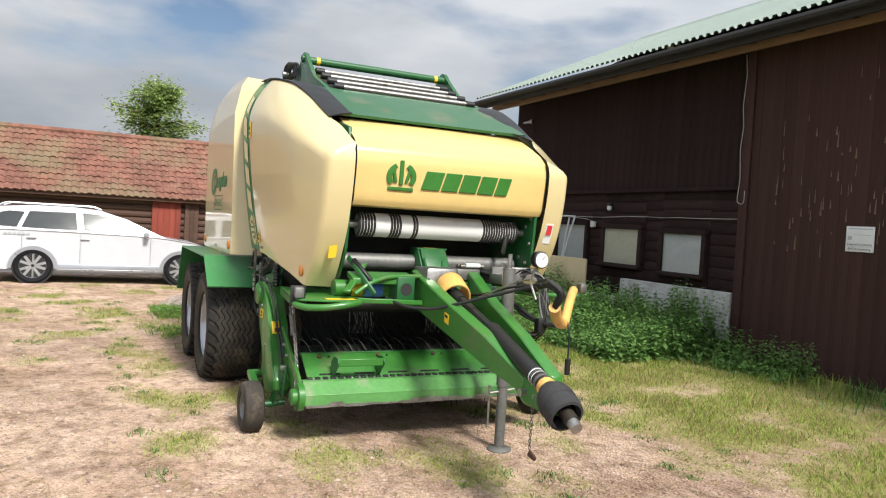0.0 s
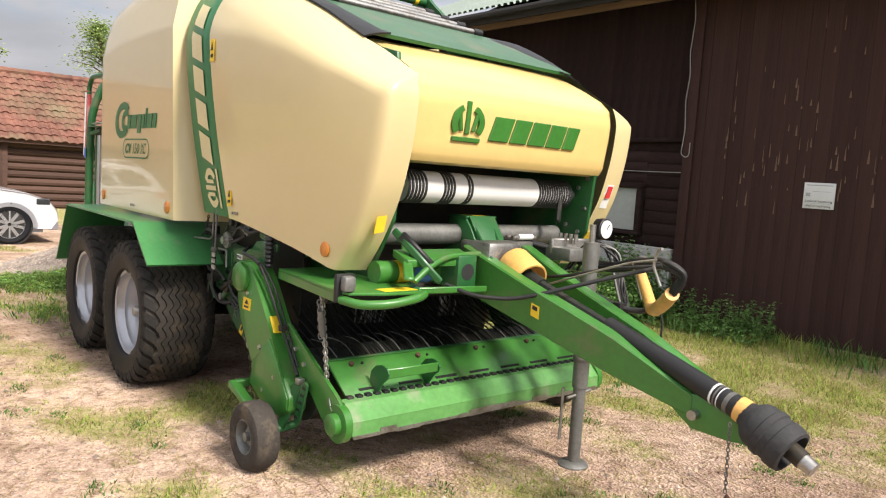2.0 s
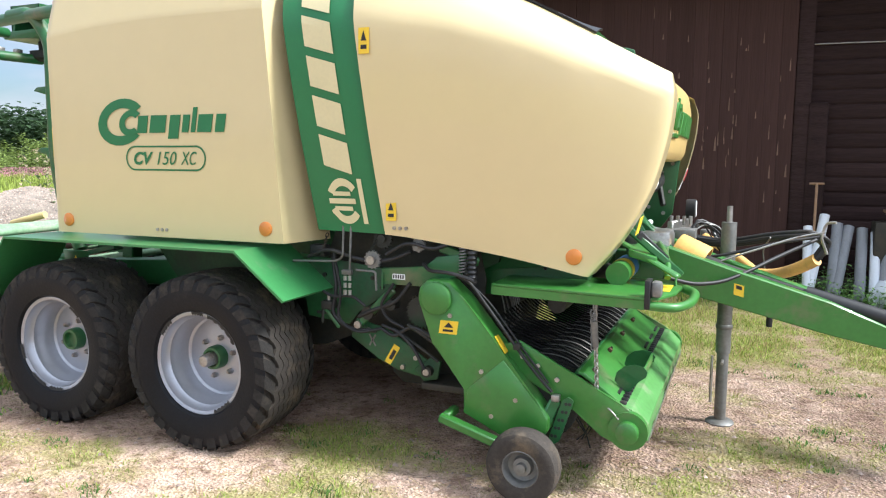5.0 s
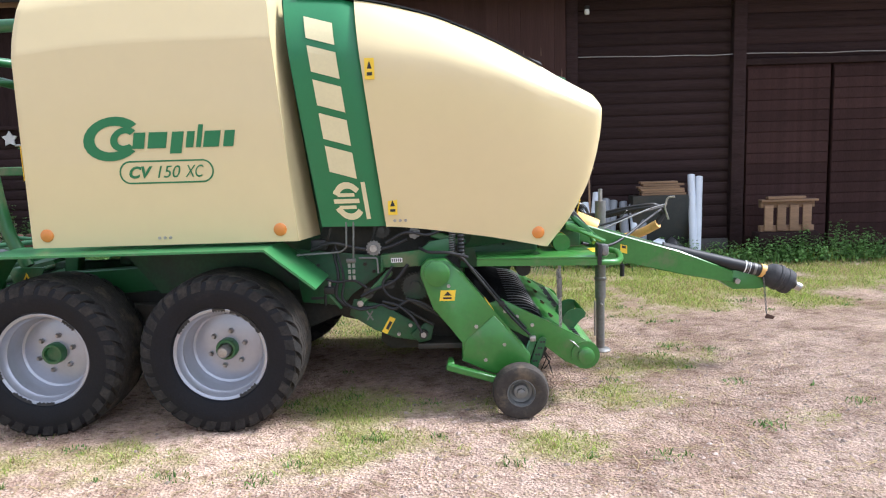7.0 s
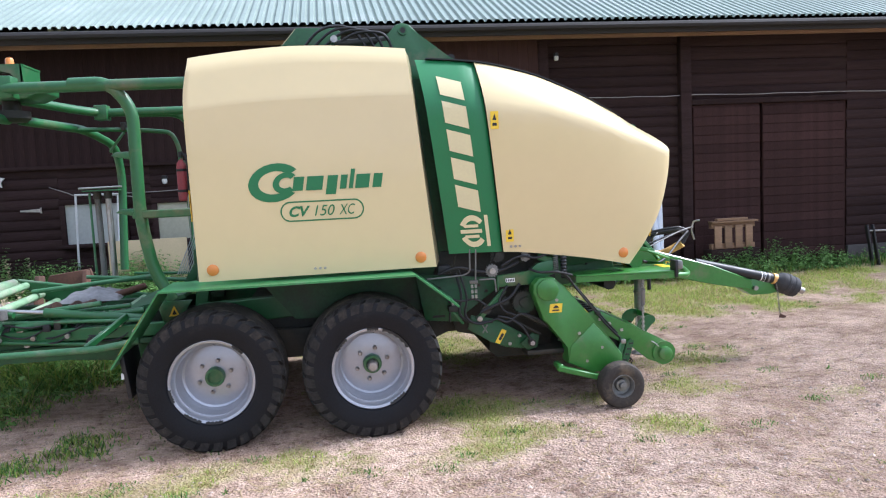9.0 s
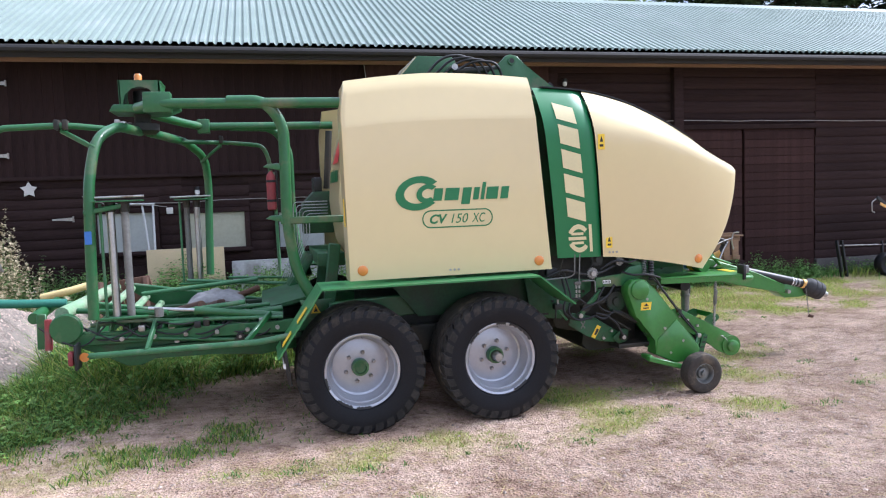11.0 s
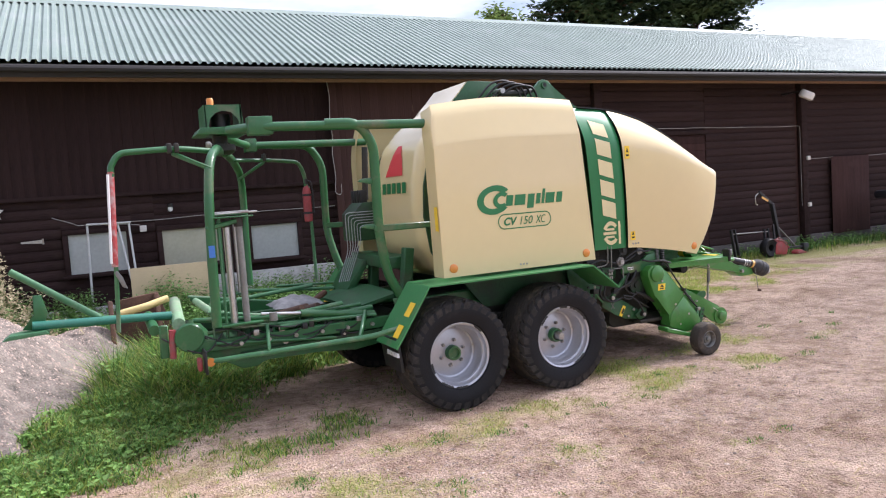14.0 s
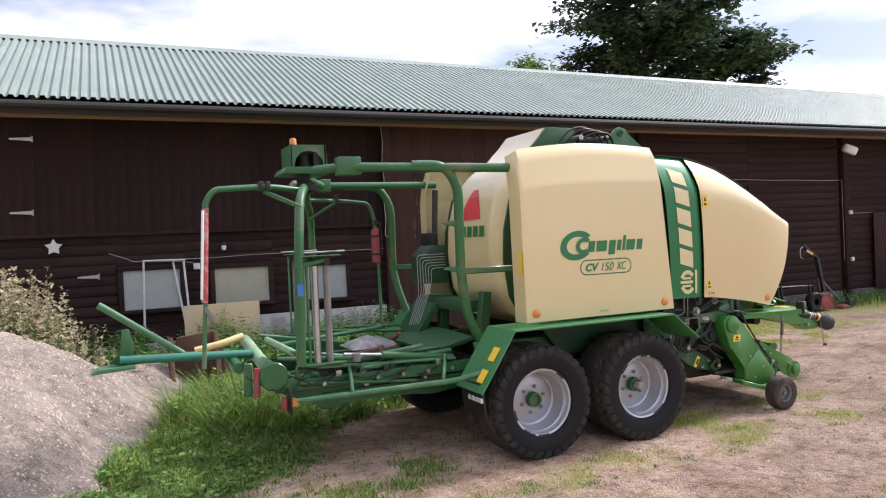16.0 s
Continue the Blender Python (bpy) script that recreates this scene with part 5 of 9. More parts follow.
# tine reel under bent steel bands
part("tine_reel", turned(fresh(), [(0.19, -0.94), (0.19, 0.94)], (1.93, YC, 0.42), "y", 24), DARK, baler, "dark tine reel")
for k in range(34):
    y = 0.27 + k * 0.0535
    b = fresh()
    tube(b, [(2.10, y, 0.578), (2.06, y, 0.592), (1.95, y, 0.635), (1.82, y, 0.675), (1.66, y, 0.735), (1.60, y, 0.79)], 0.0055, 5, 0.08, 3)
    part("reel_band", b, REEL_DARK, baler)
for k in range(17):
    y = 0.33 + k * 0.105
    b = fresh()
    tube(b, [(2.10, y, 0.592), (2.03, y - 0.01, 0.640), (1.94, y - 0.02, 0.655), (1.86, y - 0.03, 0.650)], 0.0028, 5, 0.06, 3)
    part("reel_tine", b, GREY_TUBE, baler)
rng = random.Random(8)
for k in range(40):
    y = 0.26 + k * 0.0457
    b = fresh()
    tube(b, [(2.06, y, 0.40), (2.16 + rng.uniform(-.02, .02), y + rng.uniform(-.01, .01), 0.27), (2.14 + rng.uniform(-.04, .03), y, 0.16 + rng.uniform(0, .10))], 0.0038, 5)
    part("pickup_tine", b, DARK, baler)
add_rod("press_roller", (1.98, 0.30, 0.92), (1.98, far(0.30), 0.92), 0.05, DARK, "dark crop press roller")
for k in range(22):
    y = (0.80 if k < 12 else 1.46) + 0.016 * (k % 12)
    b = fresh()
    dx = rng.uniform(-0.03, 0.03)
    tube(b, [(1.50, y, 0.92), (1.54 + dx, y, 0.84), (1.57 + dx, y + rng.uniform(-.02, .02), 0.72), (1.55 + dx, y, 0.64)], 0.0036, 5)
    part("press_tine", b, GREY_TUBE if k % 2 else STEEL, baler)
add_box("pickup_floor", 1.25, 1.85, 0.22, far(0.22), 0.40, 0.44, DARK)
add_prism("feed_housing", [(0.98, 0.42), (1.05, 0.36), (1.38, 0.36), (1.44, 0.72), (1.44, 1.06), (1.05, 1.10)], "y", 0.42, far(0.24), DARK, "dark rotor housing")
add_prism("cheek_plate", [(1.50, 0.50), (1.98, 0.50), (2.02, 0.58), (1.70, 0.72), (1.52, 0.80)], "y", 0.215, 0.225, GREEN_SHADE)
add_prism("cheek_plate", [(1.50, 0.55), (2.02, 0.62), (2.10, 0.72), (1.80, 0.84), (1.52, 0.90)], "y", far(0.225), far(0.215), GREEN_SHADE)

# step plate, its rail, chains
add_prism("step_plate", [(1.66, 0.19), (2.44, 0.09), (2.50, 0.12), (2.56, 0.28), (2.58, 0.52), (2.34, 0.62), (1.66, 0.60)], "z", 1.008, 1.022, GREEN_BRIGHT, "green step plate", 0.004)
add_prism("step_edge", [(1.66, 0.19), (2.44, 0.09), (2.44, 0.10), (1.66, 0.20)], "z", 0.965, 1.0075, GREEN_BRIGHT, bevel=0)
add_tube("step_rail", [(2.46, 0.10, 0.985), (2.57, 0.13, 0.975), (2.635, 0.26, 0.980), (2.645, 0.42, 1.005), (2.585, 0.50, 1.010)], 0.022, GREEN_BRIGHT, bend=0.09)
add_beam("step_strap", (2.54, 0.50, 1.02), (2.50, 1.00, 1.00), 0.012, 0.035, GREEN_BRIGHT)
add_box("step_sticker", 2.45, 2.53, 0.30, 0.50, 1.0225, 1.0245, YELLOW, bevel=0)
add_box("marker_lamp", 2.465, 2.515, 0.085, 0.150, 1.025, 1.100, GREY_TUBE, "clear white marker lamp", 0.015)
add_box("lamp_bracket", 2.44, 2.465, 0.07, 0.17, 0.97, 1.105, BLACK, bevel=0.004)
chain("chain", (2.20, 0.15, 1.00), (2.215, 0.205, 0.48), 26, size=0.015, mat=STEEL)
chain("chain", (2.19, 0.145, 0.93), (2.195, 0.16, 0.74), 9, size=0.014, mat=GREY_TUBE)
add_tube("chain_wire", [(2.21, 0.20, 0.50), (2.25, 0.195, 0.46), (2.30, 0.17, 0.43), (2.33, 0.165, 0.40)], 0.004, STEEL, bend=0.02)
add_rod("chain_spring", (2.20, 0.15, 0.88), (2.205, 0.17, 0.75), 0.017, GREY_TUBE)
add_rod("cross_tube", (2.26, 0.42, 1.075), (2.26, 0.84, 1.075), 0.060, GREEN_BRIGHT, "green cross tube with blue label", 20)
add_rod("blue_label", (2.26, 0.64, 1.075), (2.26, 0.77, 1.075), 0.0615, BLUE, sides=20)
add_rod("yellow_label", (2.26, 0.54, 1.075), (2.26, 0.62, 1.075), 0.0615, YELLOW, sides=20)
add_beam("stay", (2.30, 0.50, 1.30), (2.56, 0.62, 1.06), 0.02, 0.04, GREEN)
add_beam("stay", (2.56, 0.42, 1.08), (2.10, 0.72, 1.28), 0.05, 0.02, GREEN_BRIGHT)
add_beam("stay_strap", (2.34, 0.52, 1.28), (2.48, 0.62, 1.13), 0.03, 0.05, BLACK)
add_beam("chassis_beam", (-1.3, 0.56, 0.86), (2.1, 0.56, 1.02), 0.10, 0.18, GREEN)
add_beam("chassis_beam", (-1.3, far(0.56), 0.86), (2.1, far(0.56), 1.02), 0.10, 0.18, GREEN)

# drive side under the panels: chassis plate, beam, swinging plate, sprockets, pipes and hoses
# the chassis and swinging plates' green is dimmed for shade under the panels
chassis_side = add_prism("chassis_plate", [(0.40, 1.10), (0.52, 1.085), (1.04, 1.03), (1.035, 0.93), (0.80, 0.775), (0.745, 0.695), (0.46, 0.725)], "y", 0.335, 0.350, GREEN_GRIMY_SHADED, "green chassis side plate", 0.004)
for x, z in ((0.58, 0.98), (0.66, 0.86), (0.90, 0.98), (0.96, 0.93)):
    add_rod("bolt", (x, 0.32, z), (x, 0.336, z), 0.013, DARK, sides=6, parent=chassis_side)
add_box("chassis_slot", 0.52, 0.62, 0.331, 0.337, 0.742, 0.760, INK, bevel=0, parent=chassis_side)
# a dark sheet before the chamber wall, added for the shade behind the drives
add_prism("drive_back", [(0.72, 0.60), (1.50, 0.42), (1.56, 1.00), (1.50, 1.24), (0.62, 1.26), (0.55, 1.08)], "y", 0.405, 0.418, DARK, "dark sheet standing for the shade behind the drives")
drive_beam = add_prism("drive_beam", [(1.02, 0.972), (1.022, 1.062), (1.285, 1.078), (1.345, 1.140), (1.480, 1.160), (1.49, 1.05), (1.30, 0.975)], "y", 0.20, 0.235, GREEN, "green drive beam", 0.006)
add_box("beam_label", 1.09, 1.165, 0.197, 0.2, 1.005, 1.035, WHITE_STICKER, bevel=0, parent=drive_beam)
for k in range(5):
    add_box("label_bar", 1.094 + 0.014 * k, 1.102 + 0.014 * k, 0.1955, 0.197, 1.01, 1.03, INK, bevel=0, parent=drive_beam)
add_box("beam_hook", 1.022, 1.034, 0.192, 0.2, 0.945, 1.035, GREEN, bevel=0.002)
add_beam("tensioner_arm", (1.085, 0.22, 0.945), (0.865, 0.22, 0.725), 0.028, 0.045, GREEN)
add_rod("arm_pin", (0.872, 0.19, 0.732), (0.872, 0.25, 0.732), 0.022, STEEL, sides=8)
swing = add_prism("swing_plate", [(0.82, 0.750), (1.015, 0.705), (1.325, 0.515), (1.29, 0.44), (1.08, 0.475), (0.96, 0.53), (0.785, 0.640)], "y", 0.275, 0.290, GREEN_GRIMY_SHADED, "green swinging plate with a yellow sticker", 0.005)
for x, z in ((0.90, 0.69), (1.20, 0.56), (1.25, 0.50), (1.12, 0.50)):
    add_rod("bolt", (x, 0.255, z), (x, 0.276, z), 0.014, STEEL, sides=6, parent=swing)
for a, c in (((0.905, 0.665), (0.945, 0.600)), ((0.945, 0.665), (0.905, 0.600))):
    add_beam("paint_mark", (a[0], 0.2735, a[1]), (c[0], 0.2735, c[1]), 0.003, 0.010, GREY_TUBE, bevel=0, parent=swing)
add_prism("swing_fork", [(1.20, 0.50), (1.30, 0.58), (1.36, 0.56), (1.34, 0.46), (1.26, 0.44)], "y", 0.24, 0.262, GREEN_SHADE)
add_rod("fork_pin", (1.29, 0.20, 0.505), (1.29, 0.27, 0.505), 0.030, DARK, sides=16)
add_rod("fork_ring", (1.29, 0.195, 0.505), (1.29, 0.205, 0.505), 0.018, STEEL, sides=14)


def gear(at, r, teeth, mat, label=""):
    b = fresh()
    out = []
    for k in range(teeth * 4):
        a = math.tau * k / (teeth * 4)
        q = r if k % 4 in (1, 2) else r * 0.86
        out.append((at[0] + q * math.cos(a), at[2] + q * math.sin(a)))
    prism(b, out, "y", at[1], at[1] + 0.018)
    rod(b, (at[0], at[1] - 0.02, at[2]), (at[0], at[1] + 0.04, at[2]), r * 0.4, 14)
    return part("sprocket", b, mat, baler, label)


# the large sprocket's green has the shade under the hood painted in
gear((1.245, 0.25, 0.828), 0.098, 26, GREEN_SHADE, "grimy green drive sprocket, shade darkened into its colour")
gear((0.980, 0.17, 1.108), 0.052, 14, GREY_TUBE, "worn steel chain sprocket")
gear((1.035, 0.19, 1.225), 0.058, 16, DARK)
gear((1.250, 0.18, 1.200), 0.040, 7, GREY_TUBE)
add_rod("sprocket_hub", (0.98, 0.145, 1.108), (0.98, 0.175, 1.108), 0.024, STEEL, sides=16)
chain("drive_chain", (0.97, 0.178, 1.16), (1.03, 0.195, 1.28), 7, size=0.012)
chain("drive_chain", (1.27, 0.258, 0.925), (1.43, 0.258, 1.02), 10, size=0.012)
chain("drive_chain", (1.22, 0.258, 0.73), (1.40, 0.258, 0.62), 11, size=0.012)
chain("hung_chain", (0.66, 0.17, 1.12), (0.70, 0.17, 1.24), 7, size=0.011)
# bright brake pipes with fittings
add_tube("brake_pipe", [(0.47, 0.17, 1.075), (0.76, 0.16, 1.09), (0.802, 0.16, 1.115), (0.808, 0.16, 1.29)], 0.0065, GREY_TUBE, bend=0.03, sides=7)
add_tube("brake_pipe", [(0.856, 0.16, 1.29), (0.842, 0.16, 0.99)], 0.0065, GREY_TUBE, bend=0.01, sides=7)
add_tube("brake_pipe", [(0.88, 0.17, 1.045), (1.00, 0.17, 1.045), (1.005, 0.17, 0.94)], 0.0065, GREY_TUBE, bend=0.02, sides=7)
add_box("pipe_clamp", 0.798, 0.860, 0.148, 0.172, 1.018, 1.045, GREY_TUBE, bevel=0.004)
for x in (0.815, 0.844):
    for z in (0.985, 0.945, 0.905):
        add_rod("pipe_fitting", (x, 0.16, z), (x, 0.16, z + 0.026), 0.0105, STEEL, sides=6)
# valve with a lever below the fender's end
add_box("valve_block", 0.630, 0.705, 0.20, 0.27, 0.800, 0.850, DARK, bevel=0.008)
add_rod("valve_stem", (0.668, 0.23, 0.85), (0.668, 0.23, 0.885), 0.012, STEEL, sides=8)
add_beam("valve_lever", (0.66, 0.21, 0.80), (0.745, 0.21, 0.70), 0.012, 0.022, GREEN)
add_beam("valve_lever", (0.64, 0.21, 0.80), (0.635, 0.21, 0.72), 0.012, 0.018, DARK)
# corrugated sleeve and spring beside the guard
b = fresh()
turned(b, [(0.020 + (0.007 if k % 2 else 0.0), 0.0125 * k) for k in range(15)], (1.558, 0.18, 1.01), "z", 14)
part("corrugated_sleeve", b, BLACK, baler, "black corrugated sleeve")
b = fresh()
tube(b, [(1.50 + 0.020 * math.cos(a), 0.20 + 0.020 * math.sin(a), 1.06 + 0.14 * a / (math.tau * 9)) for a in (k * math.tau / 10 for k in range(91))], 0.0045, 5)
part("coil_spring", b, GREY_TUBE, baler, "grey coil spring")
rng = random.Random(21)
for pts in ([(0.72, 0.20, 1.13), (0.78, 0.18, 0.90), (0.74, 0.19, 0.76), (0.86, 0.20, 0.68), (1.02, 0.22, 0.72)],
            [(0.70, 0.22, 1.10), (0.74, 0.20, 0.92), (0.70, 0.20, 0.78), (0.80, 0.21, 0.70), (0.98, 0.22, 0.70)],
            [(1.02, 0.21, 0.72), (1.10, 0.20, 0.68), (1.20, 0.20, 0.76), (1.34, 0.20, 0.70), (1.44, 0.19, 0.62)],
            [(1.02, 0.21, 0.74), (1.12, 0.20, 0.72), (1.22, 0.19, 0.64), (1.28, 0.20, 0.52)],
            [(1.10, 0.19, 0.98), (1.02, 0.18, 0.86), (1.06, 0.19, 0.78), (1.16, 0.20, 0.74)],
            [(1.20, 0.19, 0.99), (1.12, 0.18, 0.88), (0.96, 0.19, 0.82), (0.88, 0.20, 0.78)],
            [(0.56, 0.19, 1.10), (0.70, 0.17, 1.16), (0.90, 0.18, 1.10), (1.06, 0.19, 1.10), (1.20, 0.20, 1.16)],
            [(1.06, 0.18, 1.14), (1.20, 0.16, 1.22), (1.34, 0.17, 1.18), (1.44, 0.18, 1.22)],
            [(1.28, 0.19, 1.10), (1.34, 0.12, 1.075), (1.46, 0.08, 1.08), (1.54, 0.10, 1.06), (1.60, 0.10, 1.04)],
            [(0.62, 0.20, 0.92), (0.72, 0.18, 0.88), (0.84, 0.19, 0.90), (0.92, 0.20, 0.84)]):
    add_tube("drive_hose", pts, rng.uniform(0.008, 0.012), HOSE, "black rubber hose", bend=0.08, sides=8)
add_rod("tension_rod", (1.18, 0.20, 0.76), (1.42, 0.20, 0.63), 0.011, DARK)
add_rod("tension_rod", (1.14, 0.21, 0.70), (1.36, 0.21, 0.57), 0.009, DARK)
add_rod("idler", (0.93, 0.20, 0.80), (0.93, 0.26, 0.80), 0.036, DARK, sides=18)
add_rod("idler", (1.08, 0.19, 0.86), (1.08, 0.26, 0.86), 0.030, DARK, sides=18)
add_box("junction_box", 0.56, 0.66, 0.20, 0.27, 1.10, 1.17, BLACK, bevel=0.01)
add_beam("top_link", (1.36, 0.22, 1.19), (1.58, 0.22, 1.12), 0.02, 0.05, GREEN)
add_tube("guard_hose", [(1.50, 0.10, 1.07), (1.57, 0.12, 1.03), (1.64, 0.14, 0.93), (1.78, 0.15, 0.75), (1.90, 0.155, 0.60), (2.00, 0.15, 0.50)], 0.0085, HOSE, bend=0.1)
add_tube("guard_hose", [(1.54, 0.14, 1.04), (1.66, 0.165, 0.93), (1.84, 0.17, 0.70), (1.98, 0.16, 0.54)], 0.006, HOSE, bend=0.1)
add_box("hose_clip", 1.80, 1.835, 0.13, 0.17, 0.70, 0.73, DARK, bevel=0.003)
add_box("hose_clip", 2.00, 2.04, 0.135, 0.175, 0.455, 0.49, STEEL, bevel=0.004)


# ---- baler: the wrapper behind ----
PALE = GREEN_PALE
PALE_ROLLER = material("worn_pale_green_roller", (0.22, 0.36, 0.21), 0.45, vary=0.25, scale=7, fine=40, dirt=(0.36, 0.35, 0.28), dirt_amount=0.45, dirt_scale=5)
# main arms from the panels to the rotor, and the upright hoops
add_tube("main_arm", [(-1.08, 0.19, 2.61), (-2.45, 0.53, 2.650), (-2.66, 0.60, 2.655), (-2.80, 0.95, 2.67)], 0.042, GREEN, "thick green arm tube", bend=0.2, sides=14)
add_tube("main_arm", [(-1.05, 2.15, 2.62), (-2.37, 2.25, 2.63), (-2.52, 2.00, 2.64), (-2.80, 1.45, 2.68)], 0.040, GREEN, "thick green arm tube", bend=0.1, sides=14)
add_box("arm_sleeve", -2.42, -2.30, 2.17, 2.31, 2.56, 2.70, GREEN)
add_box("arm_sleeve", -2.70, -2.49, 0.53, 0.67, 2.585, 2.745, GREEN)
add_tube("hoop", [(-2.05, 0.43, 2.655), (-1.76, 0.36, 2.65), (-1.62, 0.385, 2.46), (-1.63, 0.385, 1.65), (-1.57, 0.40, 1.25), (-1.45, 0.40, 1.02)], 0.045, GREEN, "bent green hoop tube", bend=0.16, sides=14)
add_tube("hoop", [(-2.10, 2.32, 2.63), (-1.66, 2.42, 2.63), (-1.50, 2.45, 2.40), (-1.50, 2.48, 1.62), (-1.44, 2.40, 1.30), (-1.36, 2.30, 1.02)], 0.043, GREEN, "bent green hoop tube", bend=0.14, sides=14)
add_beam("hoop_bar", (-1.68, 0.37, 1.68), (-1.12, 0.30, 1.68), 0.03, 0.06, GREEN)
add_beam("hoop_bar", (-1.52, 2.46, 1.68), (-1.12, 2.05, 1.68), 0.03, 0.06, GREEN)
for lz in (1.68, 2.10):
    add_prism("hoop_lug", [(-1.80, lz + 0.02), (-1.63, lz - 0.02), (-1.63, lz + 0.05), (-1.76, lz + 0.045)], "y", 0.37, 0.40, GREEN)

# rotor box with beacon
b = fresh()
prism(b, [(-2.97, 2.72), (-2.97, 2.93), (-2.64, 2.93), (-2.62, 2.72), (-2.655, 2.72), (-2.675, 2.80), (-2.73, 2.858), (-2.80, 2.875), (-2.87, 2.858), (-2.925, 2.80), (-2.945, 2.72)], "y", 1.14, 1.155)
box(b, -2.97, -2.63, 1.155, 1.52, 2.915, 2.93)
box(b, -2.975, -2.96, 1.14, 1.52, 2.72, 2.93)
box(b, -2.65, -2.635, 1.14, 1.52, 2.72, 2.93)
part("rotor_cover", b, GREEN, baler, "green sheet-metal rotor cover")
add_prism("rotor_plate", [(-3.06, 2.66), (-3.02, 2.72), (-2.56, 2.72), (-2.50, 2.76), (-2.50, 2.70), (-2.62, 2.65)], "y", 1.12, 1.54, GREEN)
add_rod("rotor_motor", (-2.80, 1.35, 2.72), (-2.80, 1.35, 2.86), 0.09, BLACK)
add_rod("beacon_foot", (-2.86, 1.50, 2.93), (-2.86, 1.50, 2.955), 0.035, BLACK)
part("beacon", turned(fresh(), [(0.034, 0.0), (0.034, 0.07), (0.026, 0.085), (0.0001, 0.09)], (-2.86, 1.50, 2.955), "z", 18), ORANGE, baler, "orange warning beacon")
part("rotor_hub", turned(fresh(), [(0.10, 0.0), (0.14, 0.03), (0.14, 0.09), (0.07, 0.10), (0.07, 0.18)], (-2.82, 1.35, 2.48), "z", 24), DARK, baler)
for k in range(5):
    add_box("rotor_fitting", -3.0 + 0.02 * k, -2.96 + 0.03 * k, 1.0 + 0.14 * k, 1.06 + 0.14 * k, 2.54, 2.58, STEEL)
# the two wrapping arms with film dispensers
add_tube("wrap_arm", [(-2.84, 1.30, 2.50), (-2.95, 0.78, 2.50), (-3.06, 0.52, 2.38), (-3.11, 0.41, 2.05), (-3.13, 0.40, 1.50), (-3.14, 0.40, 0.97)], 0.041, GREEN, "green wrapping arm tube, worn", bend=0.18, sides=14)
add_tube("wrap_arm", [(-2.78, 1.40, 2.50), (-2.55, 2.30, 2.48), (-2.40, 2.72, 2.34), (-2.38, 2.80, 2.05), (-2.40, 2.76, 1.50), (-2.41, 2.70, 1.05)], 0.041, GREEN, "green wrapping arm tube, worn", bend=0.18, sides=14)
for bx, by, order in ((-2.98, 0.465, 1), (-2.62, 2.72, -1)):
    d, c = (0.0, 0.105) if order > 0 else (0.105, 0.0)
    add_prism("dispenser_plate", [(bx - 0.12, by - 0.10), (bx + 0.22, by - 0.08), (bx + 0.24, by + 0.08), (bx - 0.10, by + 0.10)], "z", 1.880, 1.892, GREEN)
    add_prism("dispenser_foot", [(bx - 0.12, by - 0.08), (bx + 0.24, by - 0.06), (bx + 0.22, by + 0.08), (bx - 0.10, by + 0.08)], "z", 0.955, 0.975, GREEN)
    add_rod("film_roller", (bx + d, by, 0.975), (bx + d, by, 1.80), 0.031, CHROME, "silver film stretch roller", 16)
    add_rod("film_roller", (bx + c, by, 0.975), (bx + c, by, 1.84), 0.030, GREY_TUBE, "dark film stretch roller", 16)
    for q in (d, c):
        add_rod("roller_bearing", (bx + q, by, 1.80), (bx + q, by, 1.875), 0.040, DARK, sides=14)
    add_rod("film_spindle", (bx - 0.07, by - 0.02, 0.98), (bx - 0.07, by - 0.02, 1.87), 0.012, PALE)
    add_rod("dispenser_lever", (bx - 0.16, by - 0.06, 1.915), (bx + 0.26, by - 0.05, 1.92), 0.010, STEEL)
add_beam("ring_arm", (-3.16, 0.38, 1.80), (-2.84, 0.46, 1.86), 0.03, 0.04, GREEN)
add_box("arm_sticker", -3.155, -3.105, 0.352, 0.356, 1.56, 1.66, BLUE, bevel=0)
# film cutter arm with the faded red sleeve
add_tube("cutter_arm", [(-2.95, 0.78, 2.47), (-3.30, 0.66, 2.50), (-3.76, 0.57, 2.47), (-3.83, 0.56, 2.36), (-3.83, 0.56, 2.28)], 0.026, GREEN, bend=0.12)
add_tube("cutter_arm", [(-2.62, 2.10, 2.47), (-2.10, 2.40, 2.47), (-1.78, 2.46, 2.44), (-1.72, 2.47, 2.30), (-1.71, 2.46, 2.15)], 0.022, GREEN, bend=0.12)
add_rod("arm_sleeve_red", (-3.83, 0.56, 2.32), (-3.87, 0.56, 1.55), 0.026, RED, "faded red and white worn sleeve")
add_rod("sleeve_stripe", (-3.855, 0.535, 2.30), (-3.895, 0.535, 1.58), 0.011, WHITE_STICKER)
add_rod("cutter_pole", (-3.86, 0.57, 1.60), (-3.89, 0.66, 1.00), 0.018, PALE)
add_prism("cutter_blade", [(-3.86, 1.52), (-3.82, 1.46), (-3.79, 1.36), (-3.83, 1.38), (-3.88, 1.50)], "y", 0.55, 0.57, GREY_TUBE)
add_beam("cutter_brace", (-3.34, 0.66, 2.46), (-3.06, 0.46, 2.30), 0.02, 0.04, GREEN)
add_beam("cutter_brace", (-2.20, 2.34, 2.45), (-2.44, 2.66, 2.28), 0.02, 0.035, GREEN)
for x, y in ((-3.36, 0.65), (-3.30, 0.66), (-2.20, 2.34)):
    add_box("tube_clamp", x - 0.02, x + 0.02, y - 0.04, y + 0.04, 2.46, 2.54, DARK)
